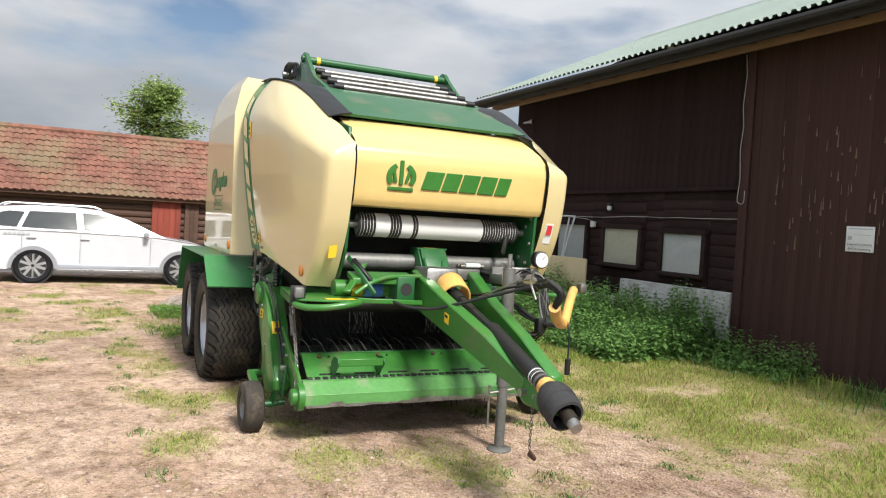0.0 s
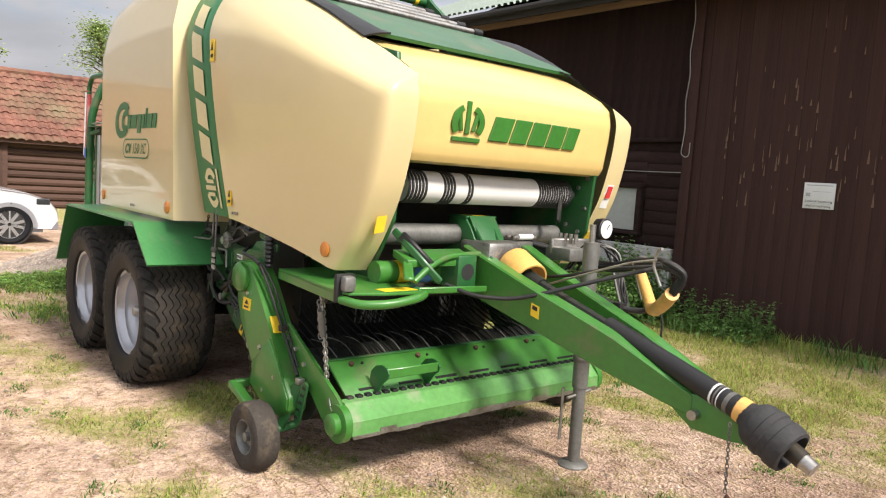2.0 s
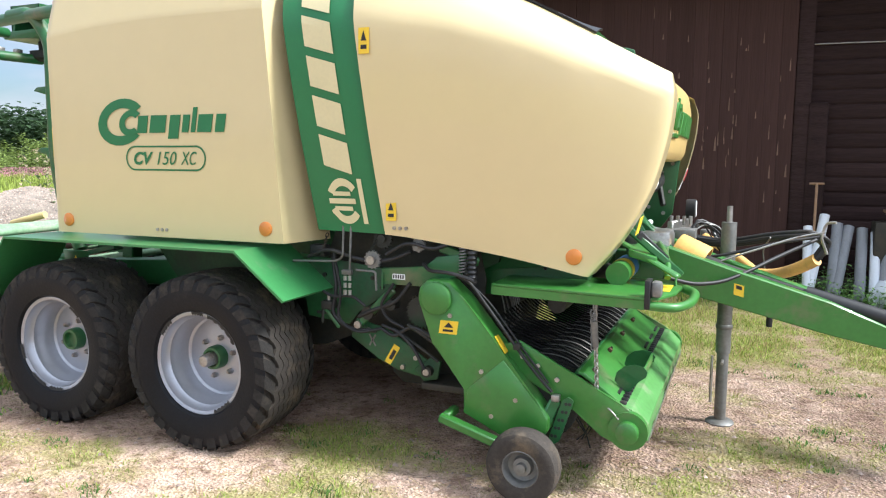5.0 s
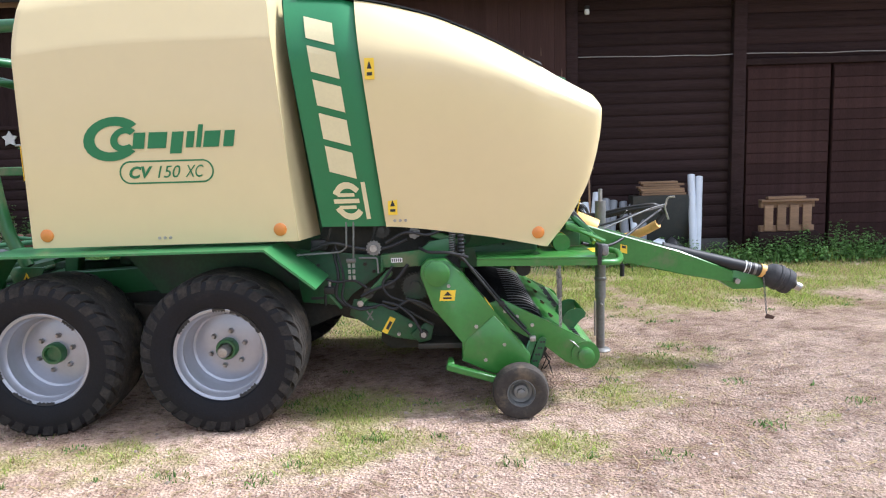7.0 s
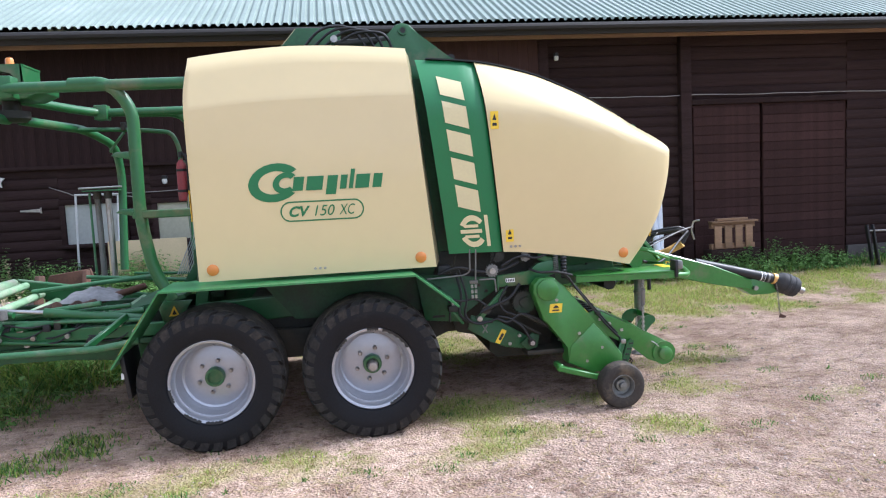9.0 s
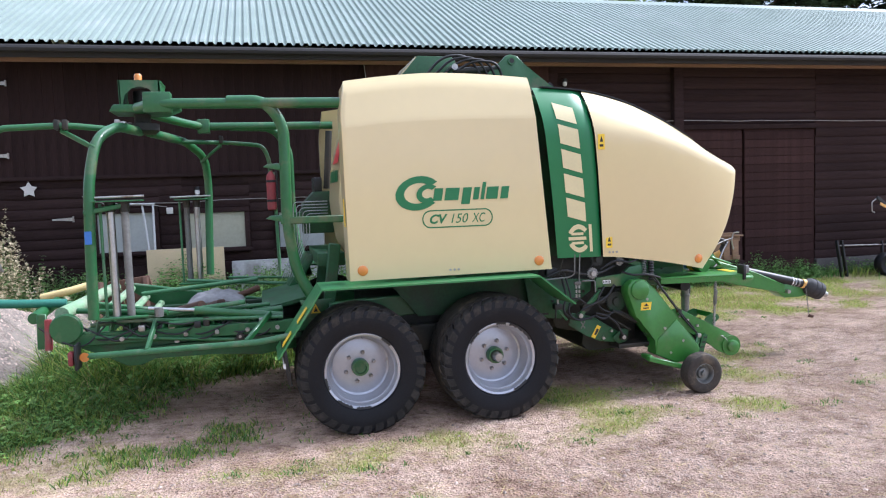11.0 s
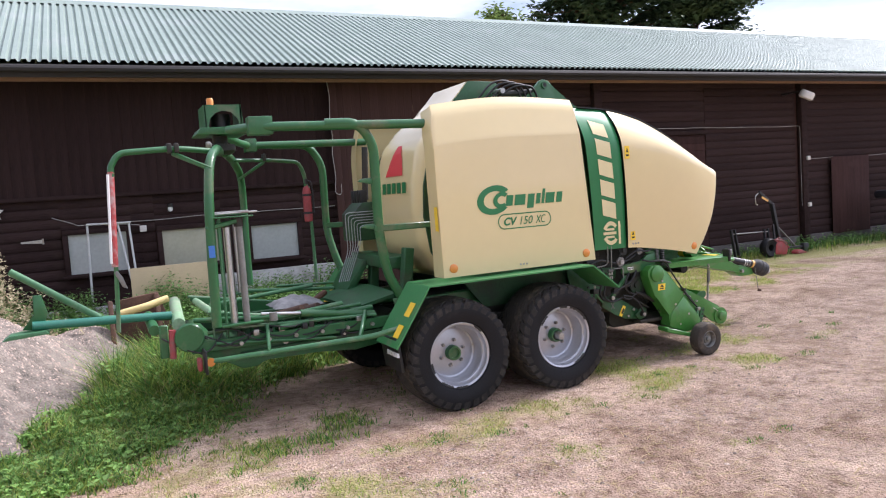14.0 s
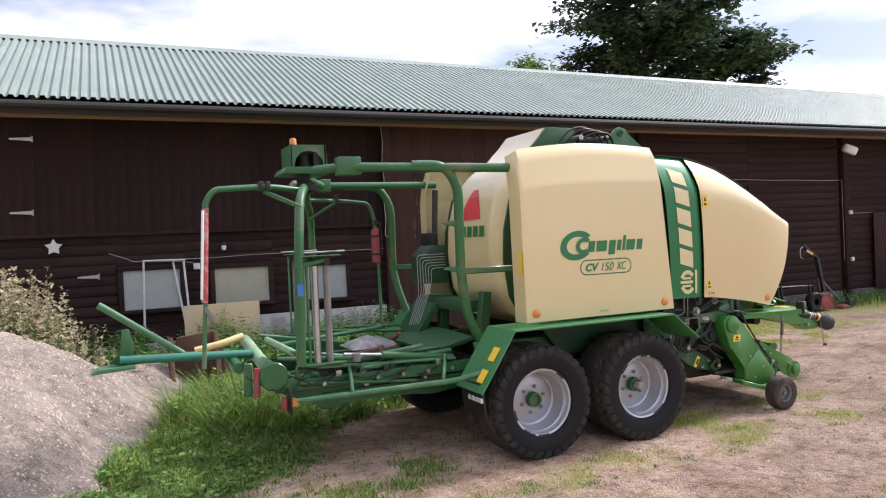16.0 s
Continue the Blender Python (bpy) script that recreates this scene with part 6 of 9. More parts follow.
part("extinguisher", turned(fresh(), [(0.040, 0.0), (0.050, 0.012), (0.050, 0.34), (0.042, 0.385), (0.022, 0.41), (0.020, 0.43)], (-1.71, 2.46, 1.74), "z", 20), RED_DULL, baler, "dull red fire extinguisher on a rear arm")
for z in (1.83, 2.04):
    part("extinguisher_band", turned(fresh(), [(0.053, 0.0), (0.053, 0.025)], (-1.71, 2.46, z), "z", 20), BLACK, baler)
add_tube("extinguisher_hose", [(-1.71, 2.46, 2.22), (-1.66, 2.44, 2.21), (-1.645, 2.43, 2.10), (-1.65, 2.43, 1.84)], 0.010, BLACK, bend=0.04)
add_rod("extinguisher_neck", (-1.71, 2.46, 2.18), (-1.71, 2.46, 2.24), 0.022, BLACK)
add_rod("cutter_pole", (-1.68, 2.48, 2.15), (-1.66, 2.52, 1.02), 0.018, PALE)

# lower frame; GREEN_SHADE parts carry the shade under the table in their colour
add_beam("frame_rail", (-1.25, 0.46, 0.80), (-3.35, 0.52, 0.80), 0.07, 0.10, GREEN)
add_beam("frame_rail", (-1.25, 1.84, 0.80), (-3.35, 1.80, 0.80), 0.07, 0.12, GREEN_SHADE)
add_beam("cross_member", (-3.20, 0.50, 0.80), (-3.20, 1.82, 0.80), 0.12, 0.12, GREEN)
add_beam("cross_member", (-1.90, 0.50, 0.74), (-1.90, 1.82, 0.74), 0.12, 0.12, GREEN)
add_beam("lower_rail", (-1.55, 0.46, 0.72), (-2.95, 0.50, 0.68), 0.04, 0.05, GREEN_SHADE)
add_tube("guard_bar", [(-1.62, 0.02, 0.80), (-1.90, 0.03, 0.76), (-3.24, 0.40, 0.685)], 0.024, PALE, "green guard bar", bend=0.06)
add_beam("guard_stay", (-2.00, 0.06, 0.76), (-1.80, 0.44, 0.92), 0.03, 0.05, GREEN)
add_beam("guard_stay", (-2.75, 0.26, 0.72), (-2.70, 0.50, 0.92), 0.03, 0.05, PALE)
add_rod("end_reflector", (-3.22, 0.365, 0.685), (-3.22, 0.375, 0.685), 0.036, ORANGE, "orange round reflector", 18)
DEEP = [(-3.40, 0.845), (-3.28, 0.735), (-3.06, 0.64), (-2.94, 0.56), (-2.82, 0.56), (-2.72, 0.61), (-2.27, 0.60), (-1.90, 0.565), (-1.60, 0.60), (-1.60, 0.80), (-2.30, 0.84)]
# near side plate: shadow under the wrapper is dimmed into its green
frame_side = add_prism("frame_plate", DEEP, "y", 0.505, 0.535, GREEN_GRIMY_SHADED, "green side plate of the wrapper frame")
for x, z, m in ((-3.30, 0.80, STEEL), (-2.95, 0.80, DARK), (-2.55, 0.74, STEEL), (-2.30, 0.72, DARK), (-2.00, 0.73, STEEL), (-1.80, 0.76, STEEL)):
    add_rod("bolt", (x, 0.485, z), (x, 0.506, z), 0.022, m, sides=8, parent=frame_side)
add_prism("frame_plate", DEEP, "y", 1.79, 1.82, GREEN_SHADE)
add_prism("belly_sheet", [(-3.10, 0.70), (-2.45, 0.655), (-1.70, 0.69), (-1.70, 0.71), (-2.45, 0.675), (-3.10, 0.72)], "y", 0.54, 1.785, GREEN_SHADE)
add_box("rear_lamp", -3.33, -3.29, 0.32, 0.40, 0.63, 0.74, RED_DULL, "red rear lamp in a black housing", 0.012)
add_box("lamp_back", -3.275, -3.255, 0.28, 0.44, 0.60, 0.80, BLACK)
def crumpled(u, v):
    r = math.sin(math.pi * u) ** 0.6 * math.sin(math.pi * v) ** 0.5
    return (mix(-2.50, -2.02, u) + 0.02 * bumps(u * 9, v * 9, 1.0, 31), mix(1.0, 1.46, v) + 0.02 * bumps(u * 9, v * 9, 1.0, 33), 0.965 + 0.085 * r + 0.030 * bumps(u * 6, v * 6, 1.0, 32) * r)


part("drive_cover_sheet", sheet(fresh(), crumpled, 26, 22, 0.004), material("grey_crumpled_sheet", (0.20, 0.20, 0.205), 0.5, vary=0.3, scale=5, fine=30, bump=0.1), baler, "grey crumpled plastic sheet over the table drive")
# the wrapping table: curved side frames with rollers between them
def dish_top(t):
    return mix(0.84, 1.07, t)


def dish(t):
    return (mix(-1.98, -3.16, t), dish_top(t) - 0.20 * math.sin(math.pi * t))


for y in (0.60, 2.02):
    part("table_frame", sheet(fresh(), lambda u, v, y=y: (dish(u)[0], y, mix(dish(u)[1] - 0.04, dish_top(u), v)), 20, 2, 0.02), GREEN, baler, "green crescent side plate of the table")
    add_rod("table_edge", (-1.70, y, 0.80), (-3.18, y, 1.075), 0.016, PALE)
for k in range(9):
    x, z = dish((k + 0.4) / 9)
    add_rod("table_roller", (x, 0.60, z), (x - 0.03, 2.00, z + 0.01), 0.034, PALE_ROLLER if k % 4 != 1 else RUST, "pale worn table roller", 12)
part("table_plate", sheet(fresh(), lambda u, v: (mix(-1.40, -1.86, u), mix(0.64, 1.90, v), 1.00 - 0.10 * u + 0.02 * math.sin(math.pi * v)), 6, 6, 0.03), GREEN_GRIMY_SHADED, baler, "dark plate before the table")
for (a, c, r, m) in (((-2.0, 0.50, 1.02), (-3.0, 0.56, 0.92), 0.020, PALE), ((-2.6, 0.44, 0.98), (-3.3, 0.60, 1.02), 0.022, GREEN), ((-1.9, 1.86, 1.06), (-3.0, 1.84, 0.98), 0.022, PALE),
                     ((-1.7, 0.54, 0.94), (-2.6, 0.46, 0.88), 0.026, GREEN), ((-2.2, 0.60, 1.00), (-2.5, 1.10, 0.86), 0.040, RUST), ((-2.35, 0.60, 1.00), (-2.7, 1.00, 0.88), 0.040, RUST)):
    add_rod("table_link", a, c, r, m)
add_rod("hydraulic_cylinder", (-1.70, 0.50, 0.88), (-2.40, 0.48, 0.98), 0.034, GREEN)
add_rod("cylinder_rod", (-2.40, 0.48, 0.98), (-2.75, 0.47, 1.02), 0.016, CHROME)
part("rear_drum", turned(fresh(), [(0.11, -0.012), (0.12, 0.0), (0.12, 0.03), (0.09, 0.04)], (-3.36, 0.46, 0.90), "y", 28), GREEN, baler, "round green end plate")
add_rod("rear_roller", (-3.42, 0.62, 1.00), (-3.30, 2.20, 1.02), 0.055, PALE_ROLLER, "pale green rear roller", 18)
add_rod("rear_roller", (-3.62, 0.60, 0.98), (-3.62, 1.30, 1.02), 0.045, GREEN, sides=16)
add_beam("rear_post", (-3.55, 0.56, 1.02), (-3.56, 0.56, 0.74), 0.04, 0.07, GREEN)
add_rod("rear_damper", (-3.49, 0.50, 0.98), (-3.50, 0.50, 0.74), 0.028, RED_DULL, "dull red damper")
add_rod("spring_pot", (-2.66, 0.40, 0.96), (-2.66, 0.40, 1.03), 0.035, GREY_TUBE)
for k in range(6):
    add_rod("frame_bolt", (-1.75 - 0.24 * k, 0.40, 0.80), (-1.75 - 0.24 * k, 0.43, 0.80), 0.018, STEEL, sides=8)
rng = random.Random(31)
for k in range(10):
    x = rng.uniform(-3.1, -1.7)
    add_tube("table_hose", [(x, 0.50, 0.90), (x - 0.15, 0.42, 0.80 + rng.uniform(-.08, .08)), (x - 0.35, 0.46, 0.84 + rng.uniform(-.1, .1)), (x - 0.5, 0.55, 0.92)], 0.007, HOSE, bend=0.1, sides=7)
# bale lifting arms stretched out behind
add_tube("lift_arm", [(-3.40, 1.00, 1.02), (-4.05, 0.98, 1.09)], 0.030, PALE, bend=0.02)
add_rod("lift_tube", (-4.02, 0.97, 1.10), (-4.66, 1.08, 1.56), 0.030, PALE, "pale green lifting tube", 16)
add_rod("lift_tube", (-3.45, 0.92, 1.05), (-4.52, 0.80, 1.12), 0.036, material("teal_green_paint", (0.03, 0.17, 0.12), 0.45, vary=0.15, dirt=(0.15, 0.16, 0.13), dirt_amount=0.2), "teal green lifting tube", 16)
add_prism("lift_bracket", [(-4.60, 1.09), (-4.46, 1.07), (-4.40, 1.20), (-4.44, 1.36), (-4.50, 1.36), (-4.50, 1.20)], "y", 0.84, 0.87, GREEN)
add_prism("lift_foot", [(-4.74, 1.03), (-4.68, 1.07), (-4.42, 1.08), (-4.40, 1.05)], "y", 0.72, 0.92, PALE)
add_tube("film_tail", [(-3.40, 1.70, 1.12), (-3.60, 1.66, 1.07), (-3.85, 1.70, 1.02)], 0.035, material("yellowed_film", (0.72, 0.56, 0.24), 0.5, vary=0.1), "yellowed sleeve", bend=0.05)

# valve manifold with white pipes behind the tailgate
add_prism("valve_cover", [(-1.42, 1.50), (-1.42, 1.80), (-1.30, 1.92), (-1.12, 1.92), (-1.12, 1.50)], "y", 1.72, 2.10, GREEN_SHADE)
PIPE_GREY = material("zinc_plated_pipe", (0.34, 0.36, 0.36), 0.4, metal=0.4, vary=0.1)
for k in range(6):
    y, o = 1.70 - 0.004 * k, 0.030 * k
    add_tube("manifold_pipe", [(-1.18, y, 1.82 - o), (-1.52 + o, y - 0.02, 1.82 - o), (-1.52 + o, y - 0.03, 1.40 + 0.02 * k), (-1.66 + 0.7 * o, y - 0.06, 1.08)], 0.0050, PIPE_GREY, "zinc-plated steel pipe", bend=0.05, sides=6)
# rear plate, guard and posts: the machine's shadow is in their green
add_box("rear_plate", -1.36, -1.12, 0.85, 2.05, 1.24, 1.36, GREEN_GRIMY_SHADED)
add_prism("rear_guard", [(-1.62, 0.98), (-1.40, 1.30), (-1.32, 1.30), (-1.52, 0.98)], "y", 1.55, 2.10, GREEN_GRIMY_SHADED)
add_beam("rear_post", (-1.30, 0.70, 0.85), (-1.22, 0.70, 1.45), 0.10, 0.10, GREEN_GRIMY_SHADED)
add_beam("rear_post", (-1.30, 1.62, 0.85), (-1.25, 1.62, 1.24), 0.10, 0.10, GREEN_GRIMY_SHADED)
for k in range(4):
    add_box("valve", -1.30, -1.22, 1.76 + 0.09 * k, 1.82 + 0.09 * k, 1.92, 2.06, BLACK)
add_rod("gate_cylinder", (-1.15, 2.02, 1.95), (-1.10, 2.05, 2.55), 0.035, DARK)
# mud flap behind the rear wheel
flap = add_prism("mud_flap", [(-1.735, 0.72), (-1.705, 0.74), (-1.665, 0.42), (-1.695, 0.42)], "y", -0.10, 0.30, BLACK, "black rubber mud flap")
for k, w in enumerate((0.06, 0.05, 0.05, 0.05)):
    add_box("flap_mark", -1.728, -1.708, -0.10 + 0.07 * k, -0.10 + 0.07 * k + w * 0.8, 0.56, 0.60, WHITE_STICKER, bevel=0, parent=flap)
# more links, straps and hoses between the wrapper's frame and its table
rng = random.Random(57)
for k in range(12):
    x = -1.75 - 0.13 * k + rng.uniform(-.04, .04)
    add_beam("frame_bracket", (x, 0.50, 0.84), (x - rng.uniform(-.06, .06), 0.60, 0.94 + rng.uniform(-.03, .05)), 0.02, 0.06, GREEN if k % 3 else GREEN_SHADE)
for a, c, r, m in (((-1.70, 0.44, 0.88), (-3.00, 0.50, 0.93), 0.014, PALE), ((-1.80, 0.56, 0.98), (-3.20, 0.56, 0.90), 0.018, GREEN), ((-2.10, 0.44, 0.72), (-3.15, 0.46, 0.82), 0.016, GREEN),
                   ((-1.60, 2.00, 0.98), (-2.60, 2.10, 1.06), 0.018, PALE), ((-1.55, 2.20, 1.02), (-2.20, 2.26, 1.05), 0.014, GREEN), ((-2.3, 0.9, 0.94), (-1.9, 1.4, 1.02), 0.03, RUST)):
    add_rod("table_link", a, c, r, m)
for k in range(8):
    x, y = rng.uniform(-3.0, -1.8), rng.uniform(0.44, 0.56)
    add_box("frame_fitting", x - 0.025, x + 0.025, y - 0.02, y + 0.02, 0.84, 0.84 + rng.uniform(0.03, 0.08), (DARK, STEEL, BLACK)[k % 3], bevel=0.006)
add_rod("end_socket", (-2.05, 0.34, 0.76), (-2.05, 0.39, 0.76), 0.030, BLACK, sides=18)
add_rod("end_socket_pin", (-2.05, 0.335, 0.76), (-2.05, 0.345, 0.76), 0.012, CHROME)


# ---- baler: decals, reflectors, stickers ----
def plate(bm, quad, thick):
    """A thin raised plate on four places, its back 1 mm into the surface."""
    a, b_, c, d = (Vector(q) for q in quad)
    n = (b_ - a).cross(d - a).normalized()
    grow(bm, [q - n * 0.001 for q in (a, b_, c, d)] + [q + n * thick for q in (a, b_, c, d)],
         [(3, 2, 1, 0), (4, 5, 6, 7), (0, 1, 5, 4), (1, 2, 6, 5), (2, 3, 7, 6), (3, 0, 4, 7)])
    return bm


def side_pt(x, z, off=0.004):
    """A place on the near rear panel, which is flat below its crease."""
    return (x, -off, z)


def band(bm, fn, inner, outer, a0, a1, steps=18):
    """A flat piece of a ring, drawn on a surface by fn(x, z)."""
    rows = []
    for k in range(steps + 1):
        a = radians(mix(a0, a1, k / steps))
        rows.append([bm.verts.new(fn(r[0] * math.cos(a), r[1] * math.sin(a))) for r in (inner, outer)])
    for (a, b_), (c, d) in zip(rows, rows[1:]):
        bm.faces.new((a, b_, d, c))
    return bm


def text_mesh(words, size, mat, m, name="text", lean=0.0, bold=0.0):
    c = bpy.data.curves.new(name, "FONT")
    c.body, c.size, c.align_x, c.shear, c.offset = words, size, "CENTER", lean, bold
    c.extrude = 0.0004
    tmp = bpy.data.objects.new(name, c)
    me = bpy.data.meshes.new_from_object(tmp)
    bpy.data.objects.remove(tmp)
    me.materials.clear()
    me.materials.append(mat)
    me.transform(m)
    return me


# two nested crescents, a row of slanted blocks, and an outlined badge with blocks
cx, cz = -0.605, 1.865
part("crescent", band(fresh(), lambda x, z: side_pt(cx + x + 0.18 * z, cz + z), (0.115, 0.082), (0.185, 0.138), 40, 325), GREEN_DECAL, near_panel, "green crescent decal", smooth=False)
part("crescent", band(fresh(), lambda x, z: side_pt(cx + 0.075 + x + 0.18 * z, cz - 0.005 + z, 0.007), (0.045, 0.038), (0.090, 0.076), 45, 315), GREEN_DECAL, near_panel, smooth=False)
WORD = [(-0.365, 0.085, 0.0, 0.10), (-0.270, 0.135, 0.0, 0.10), (-0.125, 0.085, -0.035, 0.10), (-0.030, 0.055, 0.0, 0.10), (0.035, 0.035, 0.0, 0.14), (0.080, 0.115, 0.0, 0.10), (0.205, 0.075, 0.0, 0.10)]
for x, w, lo, hi in WORD:
    x, w = x - 0.122, w * 0.86
    z0, z1, sl = 1.80 + lo, 1.80 + hi, 0.18
    part("word_block", plate(fresh(), [side_pt(x + sl * lo, z0), side_pt(x + w + sl * lo, z0), side_pt(x + w + sl * hi, z1), side_pt(x + sl * hi, z1)], 0.002), GREEN_DECAL, near_panel, smooth=False)
bx0, bx1, bz0, bz1, rr = -0.58, 0.015, 1.580, 1.726, 0.072


def badge_pt(k, n, r, inset):
    t = k / n * 4
    i, a = int(t) % 4, (t % 1) * 90
    c = [(bx1 - r, bz1 - r), (bx0 + r, bz1 - r), (bx0 + r, bz0 + r), (bx1 - r, bz0 + r)][i]
    q = radians(i * 90 + a)
    return side_pt(c[0] + (r - inset) * math.cos(q), c[1] + (r - inset) * math.sin(q))


b = fresh()
ring = [[b.verts.new(badge_pt(k, 48, rr, o)) for o in (0.0, 0.010)] for k in range(48)]
for k in range(48):
    b.faces.new((ring[k][0], ring[(k + 1) % 48][0], ring[(k + 1) % 48][1], ring[k][1]))
part("badge_outline", b, GREEN_DECAL, near_panel, smooth=False)
for words, x0, x1, bold in (("CV", -0.518, -0.368, 0.036), ("150", -0.340, -0.195, 0.0), ("XC", -0.165, -0.048, 0.0)):
    me = text_mesh(words, 1.0, GREEN_DECAL, Matrix.Identity(4), "printed_line", 0.28, bold)
    xs, ys = [v.co.x for v in me.vertices], [v.co.y for v in me.vertices]
    fit = Matrix.Diagonal(((x1 - x0) / (max(xs) - min(xs)), 0.076 / (max(ys) - min(ys)), 1.0, 1.0))
    me.transform(Matrix.Translation((x0, -0.005, 1.615)) @ Euler((radians(90), 0, 0)).to_matrix().to_4x4() @ fit @ Matrix.Translation((-min(xs), -min(ys), 0)))
    me.transform(Matrix.Translation(-WHERE[baler.name]))
    ob = new("printed_line", me)
    ob.parent = near_panel


def stripe_pt(u, v, off=0.006):
    xb, xt = mix(0.648, 1.068, u), mix(0.462, 0.912, u)
    x, z = mix(xb, xt, v), mix(1.256, 2.70, v)
    return (x, hood_y(x, z) + 0.012 - off, z)


def stripe_patch(u0, u1, v0, v1, lean=0.0, nu=3, nv=4):
    return sheet(fresh(), lambda a, c: stripe_pt(mix(u0, u1, a), mix(v0, v1, c) + lean * (a - 0.5)), nu, nv, 0.0)


near_stripe = [o for o in baler.children if o.name.startswith("stripe_panel")][0]
for v0, v1 in ((0.235, 0.350), (0.380, 0.492), (0.525, 0.635), (0.668, 0.780), (0.812, 0.910)):
    part("word_block", stripe_patch(0.29, 0.68, v0, v1, -0.035), CREAM_DECAL, near_stripe, "plain cream block on the stripe", smooth=False)
# an emblem of two arcs and three prongs over a bar, lying on its side
EU, EV = 0.50, 0.118
part("emblem_base", stripe_patch(0.725, 0.790, 0.034, 0.202), CREAM_DECAL, near_stripe, smooth=False)
for sgn in (-1, 1):
    def arc(a, c, sgn=sgn):
        q = radians(mix(-52, 66, a))
        r = mix(0.66, 1.0, c) if a < 0.92 else mix(0.60, 1.04, c)
        return stripe_pt(EU - 0.235 * r * math.sin(q), EV + sgn * 0.086 * r * math.cos(q))
    part("emblem_arc", sheet(fresh(), arc, 14, 2), CREAM_DECAL, near_stripe, smooth=False)
for v0, v1, u0, u1 in ((EV - 0.010, EV + 0.010, 0.27, 0.66), (EV - 0.036, EV - 0.020, 0.34, 0.60), (EV + 0.020, EV + 0.036, 0.34, 0.60)):
    part("emblem_bar", stripe_patch(u0, u1, v0, v1, 0.0), CREAM_DECAL, near_stripe, smooth=False)


# raised emblem and blocks on the front hood
def front_pt(y, z, off):
    pts = sorted((p[1] - 0.012, p[0]) for p in HOOD_PROFILE[3:8])
    return Vector((curve_at(pts, z) + hood_bow((y - 0.474) / (far(0.474) + HOOD_WIDE - 0.474)) + off, y, z))


def front_block(name, y0, y1, z0, z1, lean, mat):
    b = fresh()
    q = [(y0, z0), (y1, z0), (y1 + lean, z1), (y0 + lean, z1)]
    grow(b, [front_pt(y, z, -0.002) for y, z in q] + [front_pt(y, z, 0.026) for y, z in q],
         [(3, 2, 1, 0), (4, 5, 6, 7), (0, 1, 5, 4), (1, 2, 6, 5), (2, 3, 7, 6), (3, 0, 4, 7)])
    bmesh.ops.bevel(b, geom=list(b.edges), offset=0.004, segments=1, affect="EDGES", clamp_overlap=True)
    return part(name, b, mat, front_hood, smooth=False)


for y0, y1 in ((0.945, 1.085), (1.100, 1.225), (1.240, 1.375), (1.390, 1.520), (1.535, 1.640)):
    front_block("raised_block", y0, y1, 1.795, 1.925, 0.035, GREEN_BRIGHT)
front_block("emblem_base", 0.70, 0.885, 1.775, 1.80, 0.0, GREEN_BRIGHT)
for s in (-1, 1):
    b = fresh()
    rows = []
    for k in range(9):
        a = radians(mix(-35, 62, k / 8))
        rows.append([(0.793 + s * r[0] * math.cos(a), 1.872 + r[1] * math.sin(a)) for r in ((0.070, 0.070), (0.107, 0.098))])
    for (p, q), (r, t) in zip(rows, rows[1:]):
        grow(b, [front_pt(*w, o) for o in (-0.002, 0.026) for w in (p, q, t, r)], [(3, 2, 1, 0), (4, 5, 6, 7), (0, 1, 5, 4), (1, 2, 6, 5), (2, 3, 7, 6), (3, 0, 4, 7)])
    bmesh.ops.remove_doubles(b, verts=b.verts, dist=1e-4)
    part("emblem_arc", b, GREEN_BRIGHT, front_hood, smooth=False)
front_block("emblem_bar", 0.778, 0.808, 1.815, 1.985, 0.0, GREEN_BRIGHT)
front_block("emblem_bar", 0.742, 0.766, 1.83, 1.93, -0.022, GREEN_BRIGHT)
front_block("emblem_bar", 0.820, 0.844, 1.83, 1.93, 0.022, GREEN_BRIGHT)


def reflector(x, y, z, parent):
    r = part("reflector", turned(fresh(), [(0.041, 0.0), (0.041, -0.008), (0.034, -0.013), (0.0001, -0.014)], (x, y, z), "y", 24), ORANGE, parent, "round orange reflector")
    return r


reflector(0.411, 0.0, 1.268, near_panel)
reflector(-1.076, 0.0, 1.270, near_panel)
near_nose = [o for o in baler.children if o.name.startswith("hood_side")][0]
reflector(2.075, hood_y(2.075, 1.176) + 0.002, 1.176, near_nose)
for k in range(3):
    add_rod("panel_screw", (-0.36 + 0.035 * k, 0.0, 1.235), (-0.36 + 0.035 * k, -0.006, 1.235), 0.010, STEEL, sides=10, parent=near_panel)
    add_rod("panel_screw", (1.13 + 0.035 * k, hood_y(1.13, 1.29), 1.29), (1.13 + 0.035 * k, hood_y(1.13, 1.29) - 0.008, 1.29), 0.010, STEEL, sides=10, parent=near_nose)


